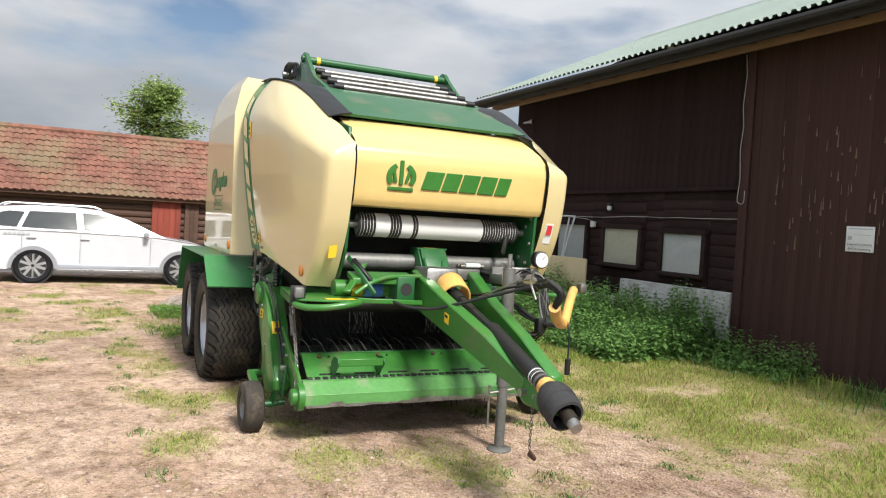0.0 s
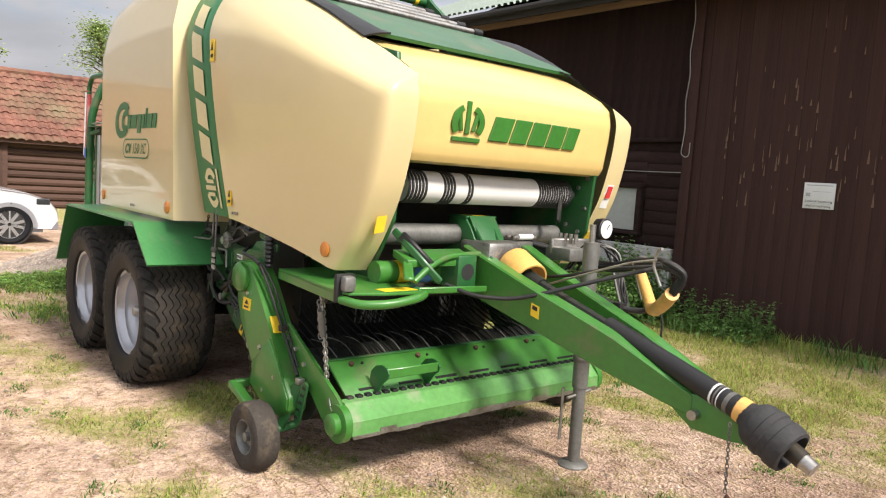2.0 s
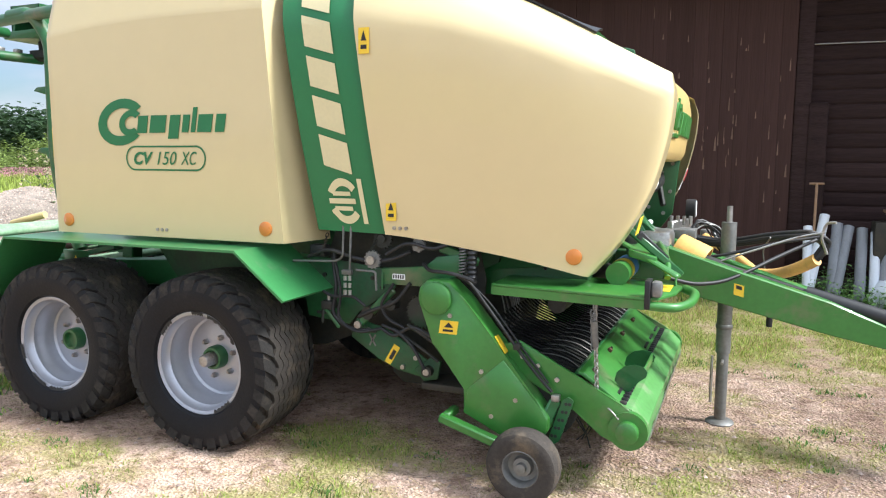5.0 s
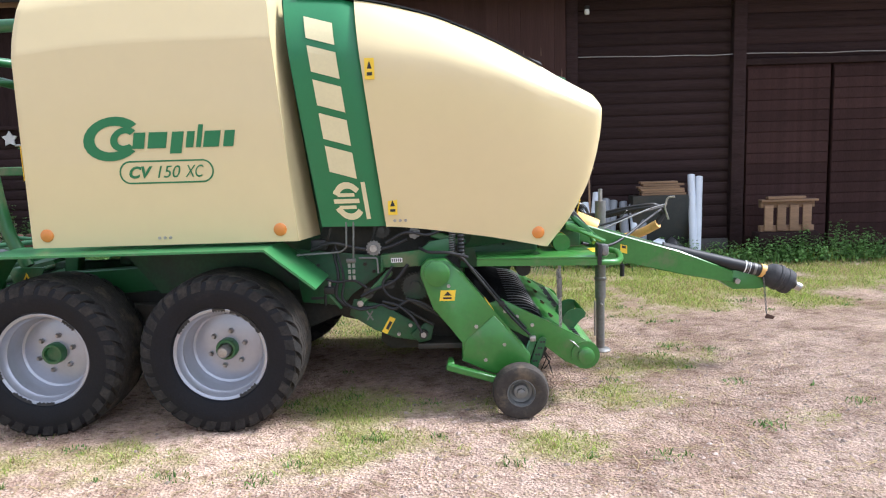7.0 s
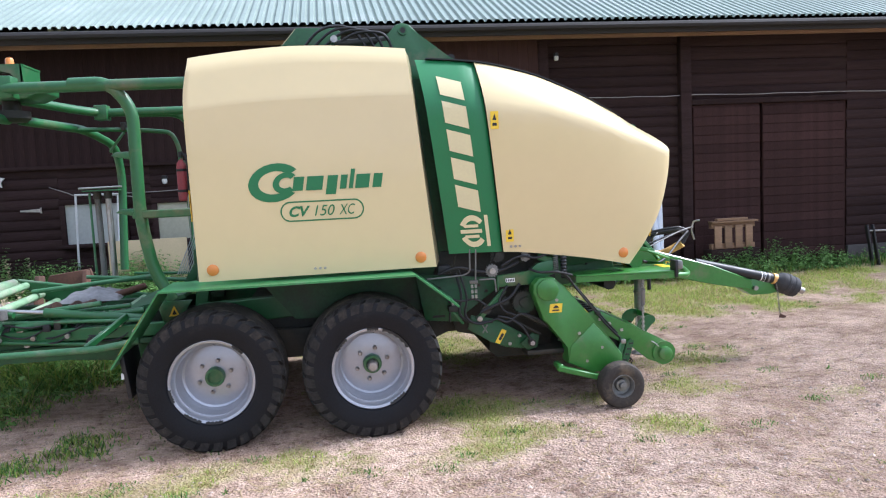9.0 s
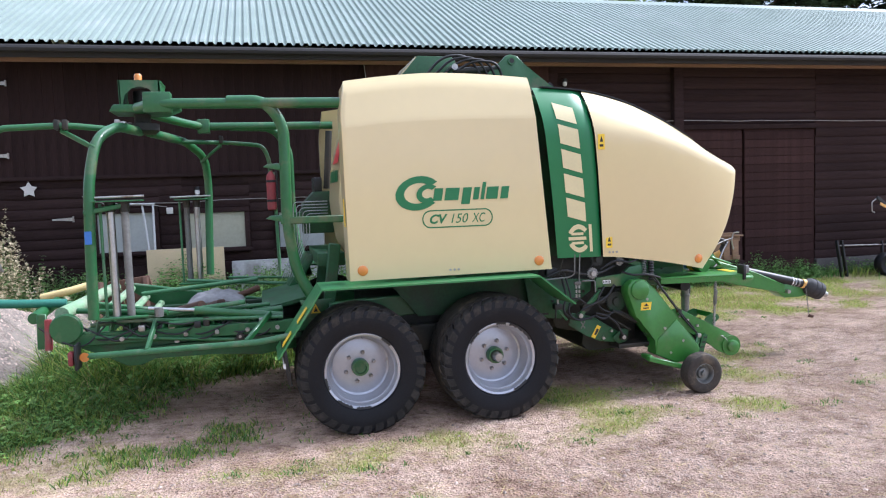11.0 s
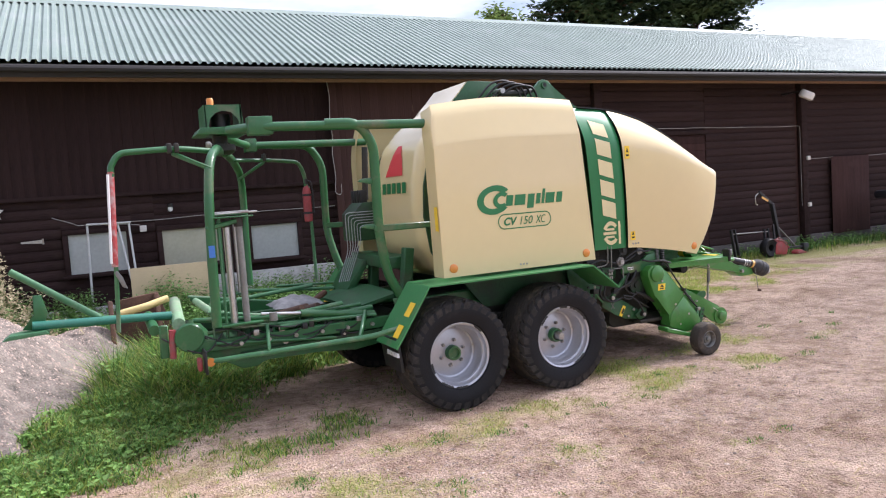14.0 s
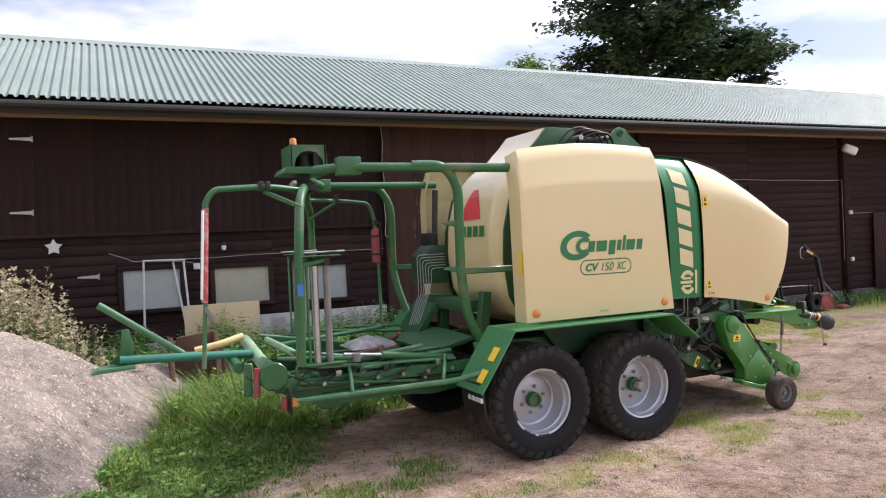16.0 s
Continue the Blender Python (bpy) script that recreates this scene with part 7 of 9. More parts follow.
def sticker(x0, x1, z0, z1, y, parent, lean=0.0):
    """A yellow warning sticker with a black mark above bars of print, on an upright face that looks to -y."""
    s = part("warning_sticker", plate(fresh(), [(x0, y, z0), (x1, y, z0), (x1 + lean, y, z1), (x0 + lean, y, z1)], 0.0015), YELLOW, parent, "yellow warning sticker", smooth=False)
    w, h = x1 - x0, z1 - z0
    b = fresh()
    c = (x0 + x1) / 2 + lean * 0.6
    prism(b, [(c - w * 0.26, z0 + h * 0.5), (c + w * 0.26, z0 + h * 0.5), (c, z0 + h * 0.88)], "y", y - 0.0035, y - 0.002)
    part("sticker_mark", b, INK, s, smooth=False)
    part("sticker_bar", box(fresh(), x0 + w * 0.22 + lean * 0.2, x1 - w * 0.22 + lean * 0.2, y - 0.0035, y - 0.002, z0 + h * 0.18, z0 + h * 0.34), INK, s, smooth=False)
    return s


sticker(0.985, 1.045, 2.185, 2.315, hood_y(1.0, 2.25) - 0.006, near_nose)
sticker(1.09, 1.15, 1.33, 1.44, hood_y(1.12, 1.38) - 0.005, near_nose)
gp = [o for o in baler.children if o.name.startswith("pickup_guard")][0]
sticker(1.405, 1.505, 0.755, 0.825, 0.103, gp, 0.01)
gusset = add_prism("hoop_gusset", [(-1.56, 1.02), (-1.30, 1.02), (-1.40, 0.86), (-1.52, 0.86)], "y", 0.340, 0.352, GREEN)
warning = part("warning_sticker", prism(fresh(), [(-1.475, 0.905), (-1.395, 0.905), (-1.435, 0.985)], "y", 0.337, 0.339), YELLOW, gusset, "yellow triangular warning sticker", smooth=False)
part("sticker_mark", prism(fresh(), [(-1.452, 0.918), (-1.418, 0.918), (-1.435, 0.958)], "y", 0.335, 0.3365), INK, warning, smooth=False)


def face_sticker(pts, parent, mat, label=""):
    return part("label_plate", plate(fresh(), pts, 0.002), mat, parent, label, smooth=False)


face_sticker([(1.003, 0.2725, 0.520), (1.038, 0.2725, 0.500), (1.099, 0.2725, 0.605), (1.063, 0.2725, 0.624)], swing, YELLOW, "yellow warning sticker")
face_sticker([(1.030, 0.2695, 0.540), (1.048, 0.2695, 0.530), (1.078, 0.2695, 0.582), (1.060, 0.2695, 0.592)], swing, INK)
face_sticker([(1.760, 0.125, 0.676), (1.760, 0.180, 0.676), (1.704, 0.180, 0.760), (1.704, 0.125, 0.760)], gp, YELLOW, "yellow warning sticker")
face_sticker([(2.81, 1.0285, 0.912), (2.863, 1.0322, 0.898), (2.863, 1.0322, 0.962), (2.81, 1.0285, 0.976)], drawbar, YELLOW, "yellow warning sticker")
face_sticker([(2.822, 1.0262, 0.946), (2.852, 1.0285, 0.938), (2.852, 1.0285, 0.958), (2.822, 1.0262, 0.966)], drawbar, INK)
face_sticker([(2.352, 0.34, 1.285), (2.360, 0.395, 1.295), (2.382, 0.395, 1.38), (2.374, 0.34, 1.37)], near_nose, YELLOW, "yellow warning sticker")
far_nose = [o for o in baler.children if o.name.startswith("hood_side")][1]
# sloping rear part of the fender carries two yellow stickers
for t0, t1 in ((0.30, 0.52), (0.66, 0.86)):
    a, c = Vector((-1.77, 0, 0.66)), Vector((-1.42, 0, 1.165))
    p, q = a.lerp(c, 1 - t1), a.lerp(c, 1 - t0)
    for y in (-0.13, 2.12):
        face_sticker([(q.x - 0.006, y, q.z + 0.006), (q.x - 0.006, y + 0.11, q.z + 0.006), (p.x - 0.006, y + 0.11, p.z + 0.006), (p.x - 0.006, y, p.z + 0.006)], baler, YELLOW, "yellow warning sticker")


# red triangle with a cut-off top, and a row of blocks, on the tailgate cover
def tail_pt(y, z, off=0.008):
    pts = sorted((p[1], p[0]) for p in TAIL[2:])
    return (curve_at(pts, z) - off, y, z)


b = fresh()
tri_rows = [(2.17, 0.90, 1.36), (2.24, 0.93, 1.33), (2.32, 0.97, 1.29), (2.40, 1.02, 1.24), (2.48, 1.08, 1.18)]
vs = [[b.verts.new(tail_pt(y, z)) for y in (y0, y1)] for z, y0, y1 in tri_rows]
for (p, q), (r, s) in zip(vs, vs[1:]):
    b.faces.new((p, q, s, r))
part("reflective_triangle", b, RED_REFLEX, tail, "red reflective triangle", smooth=False)
for k in range(5):
    y = 0.78 + 0.135 * k
    part("word_block", sheet(fresh(), lambda u, v, y=y: tail_pt(y + 0.10 * u, 1.99 + 0.11 * v), 2, 3), GREEN_DECAL, tail, smooth=False)
face_sticker([(-1.196, 0.012, 1.62), (-1.196, 0.07, 1.62), (-1.20, 0.07, 1.84), (-1.20, 0.012, 1.84)], near_panel, YELLOW, "yellow warning sticker")
for dy0, dy1, z0, z1, o, m in ((0.0, 0.068, 1.46, 1.61, 0.006, WHITE_STICKER), (0.012, 0.056, 1.525, 1.60, 0.010, RED_REFLEX), (0.020, 0.085, 1.20, 1.30, 0.006, YELLOW)):
    xa, xb = smooth_at(HOOD_FRONT, z0) + o, smooth_at(HOOD_FRONT, z1) + o
    face_sticker([(xa, 2.025 + dy0, z0), (xa, 2.025 + dy1, z0), (xb, 2.025 + dy1, z1), (xb, 2.025 + dy0, z1)], far_nose, m)


# ---- barn: planks, logs, doors, windows ----
def board_mesh(w, h, d, mat, name="plank"):
    """A sawn board, w wide (x), d thick (y, towards -y), h high, its foot at the origin."""
    b = box(fresh(), -w / 2, w / 2, -d, 0, 0, h, 0.0015)
    return mesh_of(name, b, mat)


def log_mesh(length, r, mat):
    b = fresh()
    n = 8
    prof = [(-r * 0.30, -r), (-r * 0.75, -r * 0.72), (-r, -r * 0.2), (-r, r * 0.3), (-r * 0.72, r * 0.8), (-r * 0.25, r), (r * 0.2, r), (r * 0.2, -r)]
    prism(b, prof, "x", -length / 2, length / 2)
    return mesh_of("log", b, mat)


rng = random.Random(11)


def planks(x0, x1, z0, z1, y, mat, width=0.15, jag=0.0):
    """Upright boards side by side, with narrow gaps and uneven faces."""
    w = (x1 - x0) / round((x1 - x0) / width)
    me = board_mesh(w - 0.002, 1.0, 0.024, mat)
    x = x0 + w / 2
    while x < x1:
        lo = z0 - rng.uniform(0, jag)
        piece("plank", me, barn, (x, y + rng.uniform(-0.0012, 0.0012), lo), Euler((0, radians(rng.uniform(-.04, .04)), 0)), (1, 1, z1 - lo))
        x += w


def logs(x0, x1, z0, z1, y, mat, r=0.085):
    n = round((z1 - z0) / (2 * r))
    step = (z1 - z0) / n
    me = log_mesh(1.0, step / 2 * 0.985, mat)
    for k in range(n):
        piece("log", me, barn, ((x0 + x1) / 2, y + rng.uniform(-0.012, 0.012), z0 + (k + 0.5) * step), Euler((0, radians(rng.uniform(-.15, .15)), 0)), (x1 - x0, 0.30, 1))


# window bay: log wall below, upright boards above
WIN = [(-4.36, -3.52, 1.09, 1.71), (-2.98, -2.10, 1.09, 1.67), (-1.54, -0.73, 1.05, 1.63)]
# the upright boards stand a little in front of the logs
planks(BARN_X0, 0.08, 2.30, EAVE_Z + 0.1, WALL_Y + 0.045, PLANK_BLACK, 0.16, 0.0)
edges = [BARN_X0] + [v for w in WIN for v in (w[0] - 0.09, w[1] + 0.09)] + [0.08]
for a, c in zip(edges[::2], edges[1::2]):
    logs(a, c, 0.85, 2.30, WALL_Y + 0.05, LOG, 0.085)
for x0, x1, z0, z1 in WIN:
    logs(x0 - 0.09, x1 + 0.09, 0.85, z0 - 0.07, WALL_Y + 0.05, LOG, 0.075)
    logs(x0 - 0.09, x1 + 0.09, z1 + 0.07, 2.30, WALL_Y + 0.05, LOG, 0.085)
part("bay_floor_sill", box(fresh(), BARN_X0, 0.08, WALL_Y - 0.03, WALL_Y + 0.055, -0.1, 0.85), LOG, barn)
part("belt_board", box(fresh(), BARN_X0, 0.08, WALL_Y - 0.05, WALL_Y + 0.02, 2.27, 2.33, 0.006), LOG, barn)
for i, (x0, x1, z0, z1) in enumerate(WIN):
    w = thing("window_%d" % (i + 1), ((x0 + x1) / 2, WALL_Y, z0), "dusty pale window in a dark wooden frame", "window", kind="structure")
    b = fresh()
    for q in ((x0 - 0.08, x1 + 0.08, z1, z1 + 0.08), (x0 - 0.08, x1 + 0.08, z0 - 0.08, z0)):
        box(b, q[0], q[1], WALL_Y - 0.06, WALL_Y + 0.05, q[2], q[3], 0.008)
    for q in ((x0 - 0.08, x0), (x1, x1 + 0.08)):
        box(b, q[0], q[1], WALL_Y - 0.055, WALL_Y + 0.05, z0 + 0.002, z1 - 0.002, 0.008)
    part("window_frame", b, LOG, w)
    part("window_sill", box(fresh(), x0 - 0.12, x1 + 0.12, WALL_Y - 0.12, WALL_Y - 0.062, z0 - 0.06, z0 - 0.02, 0.006), LOG, w)
    part("pane", box(fresh(), x0 - 0.003, x1 + 0.003, WALL_Y - 0.012, WALL_Y - 0.006, z0 - 0.003, z1 + 0.003), PANE if i != 1 else PANE_WARM, w)
part("plinth", box(fresh(), -2.34, -0.04, WALL_Y - 0.16, WALL_Y - 0.032, 0.20, 0.86, 0.02), WHITEWASH, barn, "whitewashed stone plinth")
part("plinth", box(fresh(), BARN_X0, -2.342, WALL_Y - 0.12, WALL_Y - 0.032, -0.1, 0.55, 0.02), WHITEWASH, barn, "whitewashed stone plinth")
# plank bay, a little proud of the rest
part("bay_wall", box(fresh(), 0.085, 3.34, WALL_Y - 0.10, WALL_Y + 0.055, -0.1, EAVE_Z + 0.1), PLANK, barn)
planks(0.09, 3.33, 0.02, EAVE_Z + 0.1, WALL_Y - 0.104, PLANK, 0.17, 0.06)
part("corner_post", box(fresh(), 0.0, 0.14, WALL_Y - 0.16, WALL_Y - 0.132, 0.0, EAVE_Z + 0.1, 0.006), PLANK, barn)
# log bays and doors to the far end
for a, c in ((3.36, 5.92), (9.15, 12.2), (12.6, 17.8), (18.2, 25.9)):
    logs(a, c, 0.25, EAVE_Z + 0.05, WALL_Y + 0.05, LOG, 0.088)
    part("sill_stone", box(fresh(), a, c, WALL_Y - 0.02, WALL_Y + 0.055, -0.1, 0.25, 0.01), material("grey_sill_stone", (0.10, 0.09, 0.085), 0.9, vary=0.3, bump=0.3), barn)
for x in (3.42, 5.98, 12.4, 18.0):
    part("corner_post", box(fresh(), x - 0.10, x + 0.10, WALL_Y - 0.10, WALL_Y + 0.055, 0, EAVE_Z + 0.05, 0.012), LOG, barn)
part("log_end", log_mesh(0.4, 0.1, LOG) and box(fresh(), 3.50, 3.72, WALL_Y - 0.12, WALL_Y - 0.062, 0.3, 2.4, 0.03), LOG, barn)
b = fresh()
door = thing("door_1", (7.55, WALL_Y - 0.05, 0.1), "closed wide barn door of weathered dark red boards", "door", kind="structure")
for x0, x1 in ((6.12, 7.39), (7.44, 9.05)):
    leaf = part("door_leaf", box(fresh(), x0, x1, WALL_Y - 0.03, WALL_Y + 0.05, 0.12, 2.90, 0.004), RED_DOOR, door)
    n = 17
    me = mesh_of("plank", box(fresh(), -0.5, 0.5, -0.022, 0, -0.077, 0.077, 0.005), RED_DOOR)
    for k in range(n):
        piece("plank", me, leaf, ((x0 + x1) / 2, WALL_Y - 0.031 + rng.uniform(-.004, .004), 0.20 + k * 0.161), None, (x1 - x0 - 0.01, 1, 1))
part("door_head", box(fresh(), 6.05, 9.12, WALL_Y - 0.09, WALL_Y + 0.05, 2.905, 3.00, 0.008), LOG, door)
logs(6.09, 9.14, 3.0, EAVE_Z + 0.05, WALL_Y + 0.05, LOG, 0.115)
part("door_head", box(fresh(), 13.4, 14.9, WALL_Y - 0.075, WALL_Y - 0.066, 0.2, 2.2, 0.003), RED_DOOR, door)
# fittings on the wall
FIT = WALL_Y - 0.06


def wall_wire(name, pts, r, label, mat):
    return single(name, tube(fresh(), pts, r, 6, 0.04, 3), mat, label, "wire")


WIRE = material("grey_white_cable", (0.34, 0.32, 0.30), 0.6, vary=0.1)
rngw = random.Random(4)


def loose(x0, x1, z0, z1, n, y=FIT):
    return [(mix(x0, x1, k / n), y, mix(z0, z1, k / n) + rngw.uniform(-.012, .012)) for k in range(n + 1)]


wall_wire("wall_cable", loose(-4.2, -0.02, 1.86, 1.88, 14), 0.006, "grey cable stapled along the dark log wall", WIRE)
wall_wire("wall_cable", loose(-4.55, -4.2, 1.99, 1.86, 4) + loose(-4.2, -3.3, 1.86, 1.80, 5), 0.006, "grey cable stapled along the dark log wall", WIRE)
wall_wire("wall_cable", [(-0.02, WALL_Y - 0.17, z) if not k % 2 else (0.01, WALL_Y - 0.17, z) for k, z in enumerate((4.08, 3.8, 3.4, 3.1, 2.8, 2.4, 2.1))] + [(0.06, WALL_Y - 0.17, 2.06), (0.10, WALL_Y - 0.17, 2.10), (0.10, WALL_Y - 0.17, 2.25)], 0.007, "pale cable hanging down the barn wall", WIRE)
wall_wire("wall_cable", loose(3.40, 12.2, 3.10, 3.02, 20), 0.007, "grey cable along the log wall above the door", WIRE)
wall_wire("wall_cable", [(3.50, FIT, 3.10), (3.45, FIT, 3.05), (3.44, FIT, 2.30)], 0.005, "grey cable hanging down the log wall", WIRE)
wall_wire("wall_cable", [(12.25, FIT, 3.02), (12.27, FIT, 2.95), (12.27, FIT, 1.0)], 0.005, "grey cable hanging down the log wall", WIRE)
wall_wire("wall_cable", loose(12.5, 16.5, 2.20, 2.18, 9), 0.006, "grey cable along the log wall", WIRE)
BOXM = material("white_fitting_plastic", (0.62, 0.60, 0.57), 0.5, vary=0.08)


def fitting(name, x0, x1, z0, z1, d, label, cat, mat=BOXM, y=WALL_Y - 0.035):
    return single(name, box(fresh(), x0, x1, y - d, y, z0, z1, 0.008), mat, label, cat)


fitting("switch_box", -3.31, -3.21, 1.68, 1.78, 0.06, "small white switch box on the log wall", "switch box")
fitting("junction_box", 3.44, 3.52, 3.06, 3.15, 0.06, "small pale junction box on the log wall", "junction box")
fitting("junction_box", 12.42, 12.52, 2.16, 2.26, 0.05, "small pale junction box on the corner post", "junction box", y=WALL_Y - 0.101)
fitting("junction_box", 12.42, 12.52, 0.98, 1.08, 0.05, "small pale junction box on the corner post", "junction box", y=WALL_Y - 0.101)
for x, z, y in ((-2.82, 1.97, WALL_Y - 0.08), (3.66, 3.72, WALL_Y - 0.08)):
    lamp = thing("wall_lamp", (x, y, z), "small white glass lamp on the barn wall", "lamp")
    part("socket", turned(fresh(), [(0.045, 0.0), (0.045, 0.05), (0.03, 0.055)], (x, y, z + 0.08), "z", 14), BLACK, lamp)
    part("bulb", turned(fresh(), [(0.0001, 0.0), (0.03, 0.008), (0.042, 0.04), (0.036, 0.08)], (x, y, z), "z", 14), WHITE_STICKER, lamp)
    part("bracket", box(fresh(), x - 0.015, x + 0.015, y, WALL_Y - 0.01, z + 0.09, z + 0.12), BLACK, lamp)
flood = thing("floodlight", (11.75, 6.2, 3.55), "round floodlight hung under the eaves", "lamp")
b = turned(fresh(), [(0.0001, 0.0), (0.12, 0.0), (0.17, 0.03), (0.17, 0.16), (0.14, 0.20), (0.0001, 0.20)], (0, 0, 0), "z", 20)
bmesh.ops.transform(b, matrix=Matrix.Translation((11.75, 6.25, 3.62)) @ Euler((radians(25), radians(15), 0)).to_matrix().to_4x4(), verts=b.verts)
part("housing", b, BOXM, flood)
part("bracket", box(fresh(), 11.72, 11.78, 6.25, WALL_Y, 3.80, 3.84), BLACK, flood)
star = thing("star_ornament", (-5.30, WALL_Y, 2.02), "pale grey star ornament on the dark wall", "ornament")
pts = [(-5.30 + (0.13 if k % 2 == 0 else 0.065) * math.sin(k * math.pi / 5), 2.13 + (0.13 if k % 2 == 0 else 0.065) * math.cos(k * math.pi / 5)) for k in range(10)]
part("star", prism(fresh(), pts, "y", WALL_Y - 0.06, WALL_Y - 0.034, 0.004), BOXM, star)
for x, z in ((-5.66, 3.76), (-5.70, 2.66), (-4.85, 1.65)):
    h = thing("strap_hinge", (x, WALL_Y - 0.05, z), "pale bare metal strap hinge on the barn wall", "hinge", "hinges on the barn")
    part("strap", prism(fresh(), [(x - 0.15, z - 0.012), (x + 0.14, z - 0.028), (x + 0.14, z + 0.028), (x - 0.15, z + 0.012)], "y", WALL_Y - 0.06, WALL_Y - 0.034), STEEL, h)
    part("knuckle", rod(fresh(), (x + 0.15, WALL_Y - 0.05, z - 0.045), (x + 0.15, WALL_Y - 0.05, z + 0.045), 0.014), STEEL, h)
# pale worn streaks on the plank bay, where the tar has flaked
STREAK = material("flaked_bare_wood", (0.17, 0.105, 0.075), 0.9, vary=0.4, fine=40, stretch=(6, 6, 1))
b = fresh()
rngs = random.Random(17)
for k in range(95):
    x, z = rngs.uniform(0.5, 3.3), rngs.triangular(0.9, 3.6, 2.2)
    w, h = rngs.uniform(0.004, 0.014), rngs.uniform(0.03, 0.20)
    grow(b, [(x - w, WALL_Y - 0.1365, z), (x + w, WALL_Y - 0.1365, z), (x + w * 0.4, WALL_Y - 0.1365, z + h), (x - w * 0.3, WALL_Y - 0.1365, z + h * 0.8)], [(0, 1, 2, 3)])
tagged(part("flaked_streak", b, STREAK, barn, smooth=False), kind="stuff")
# the paper notice
notice = thing("notice_sign", (1.76, WALL_Y - 0.14, 1.52), "white printed notice fixed on the dark plank wall", "sign")
part("sheet", box(fresh(), 1.585, 1.925, WALL_Y - 0.148, WALL_Y - 0.138, 1.525, 1.815, 0.002), WHITE_STICKER, notice)


for words, z in (("Leukosfri besättning", 1.598), ("BVD-fri besättning", 1.545)):
    ob = new("printed_line", text_mesh(words, 0.036, INK, Matrix.Translation((0, WALL_Y - 0.1485, z)) @ Matrix.Translation((1.755, 0, 0)) @ Euler((radians(90), 0, 0)).to_matrix().to_4x4()))
    ob.data.transform(Matrix.Translation(-WHERE[notice.name]))
    ob.parent = notice
GREYPRINT = material("grey_print", (0.42, 0.45, 0.46), 0.6, vary=0.1)
for x0, x1, z0, z1 in ((1.61, 1.90, 1.782, 1.792), (1.61, 1.66, 1.66, 1.70), (1.68, 1.88, 1.715, 1.72), (1.60, 1.91, 1.583, 1.586)):
    part("print_bar", box(fresh(), x0, x1, WALL_Y - 0.1492, WALL_Y - 0.1478, z0, z1), GREYPRINT, notice, smooth=False)


# ---- things along the barn ----
PIPE = material("white_plastic_pipe", (0.55, 0.56, 0.56), 0.5, vary=0.1, dirt=(0.3, 0.28, 0.25), dirt_amount=0.2)
for a, c in (((-4.07, 6.50, 1.86), (-4.12, 6.42, 0.0)), ((-3.64, 6.58, 1.84), (-3.40, 6.10, 0.0)), ((-3.48, 6.58, 1.86), (-3.42, 6.00, 0.0))):
    single("leaning_pole", rod(fresh(), a, c, 0.017), PIPE, "thin grey pole leaning at the barn wall", "pole", group="poles at the barn")
single("gate_rail", rod(fresh(), (-4.08, 6.48, 1.86), (-3.45, 6.56, 1.85), 0.016), PIPE, "thin grey rail across the leaning poles", "rail")
single("board", box(fresh(), -3.55, -2.42, 6.08, 6.11, 0.02, 1.15, 0.004, Matrix.Translation((0, 0, 0))), material("pale_chipboard", (0.56, 0.45, 0.28), 0.8, vary=0.1, fine=60), "pale yellowish board standing before the barn", "board")

pallet = thing("pallet", (6.55, 6.35, 0.42), "wooden pallet leaning on the barn door", "pallet")
for k in range(4):
    part("slat", box(fresh(), 6.20 + 0.19 * k, 6.33 + 0.19 * k, 6.28, 6.31, 0.42, 0.80, 0.004), RAW_WOOD, pallet)
for z in (0.40, 0.76):
    part("bearer", box(fresh(), 6.16, 6.96, 6.32, 6.42, z, z + 0.09, 0.006), RAW_WOOD, pallet)
part("slat", box(fresh(), 6.14, 6.98, 6.24, 6.40, 0.855, 0.885, 0.004), RAW_WOOD, pallet)
part("slat", box(fresh(), 6.24, 6.80, 6.26, 6.36, 0.89, 0.93, 0.004), RAW_WOOD, pallet)
single("crate", box(fresh(), 6.10, 7.0, 6.22, 6.50, 0.0, 0.395, 0.01), LOG, "dark low timber block under the pallet", "timber")
ROLLM = material("white_plastic_film_roll", (0.66, 0.70, 0.76), 0.4, vary=0.08, dirt=(0.4, 0.42, 0.42), dirt_amount=0.15)
GREYROLL = material("grey_plastic_film_roll", (0.20, 0.21, 0.23), 0.45, vary=0.15)
rngr = random.Random(9)
for k, (x, h, m) in enumerate(((5.14, 1.28, ROLLM), (5.26, 1.25, ROLLM), (3.72, 1.05, ROLLM), (3.55, 0.90, ROLLM), (3.86, 0.95, GREYROLL), (3.98, 0.92, GREYROLL), (4.12, 0.90, GREYROLL), (4.26, 0.86, ROLLM), (4.42, 0.90, GREYROLL))):
    lean = rngr.uniform(-0.18, 0.02)
    single("film_roll", rod(fresh(), (x + lean, 5.98 + rngr.uniform(-.05, .05), 0.0), (x, 6.42, h), 0.055 if m is ROLLM else 0.06, 16), m, "white plastic roll leaning at the wall" if m is ROLLM else "grey plastic roll leaning at the wall", "plastic roll", group="rolls at the barn")
for k in range(6):
    z = 1.0 + 0.035 * k
    single("stacked_board", box(fresh(), 4.36 + rngr.uniform(-.06, .06), 4.98 + rngr.uniform(-.1, .05), 6.25, 6.42, z, z + 0.030, 0.003), RAW_WOOD, "offcut board on a stack by the barn", "board", group="stacked boards")
single("workbench", box(fresh(), 4.22, 5.05, 6.22, 6.52, 0.0, 1.0, 0.02), DARK, "dark low box under the stacked boards", "box")
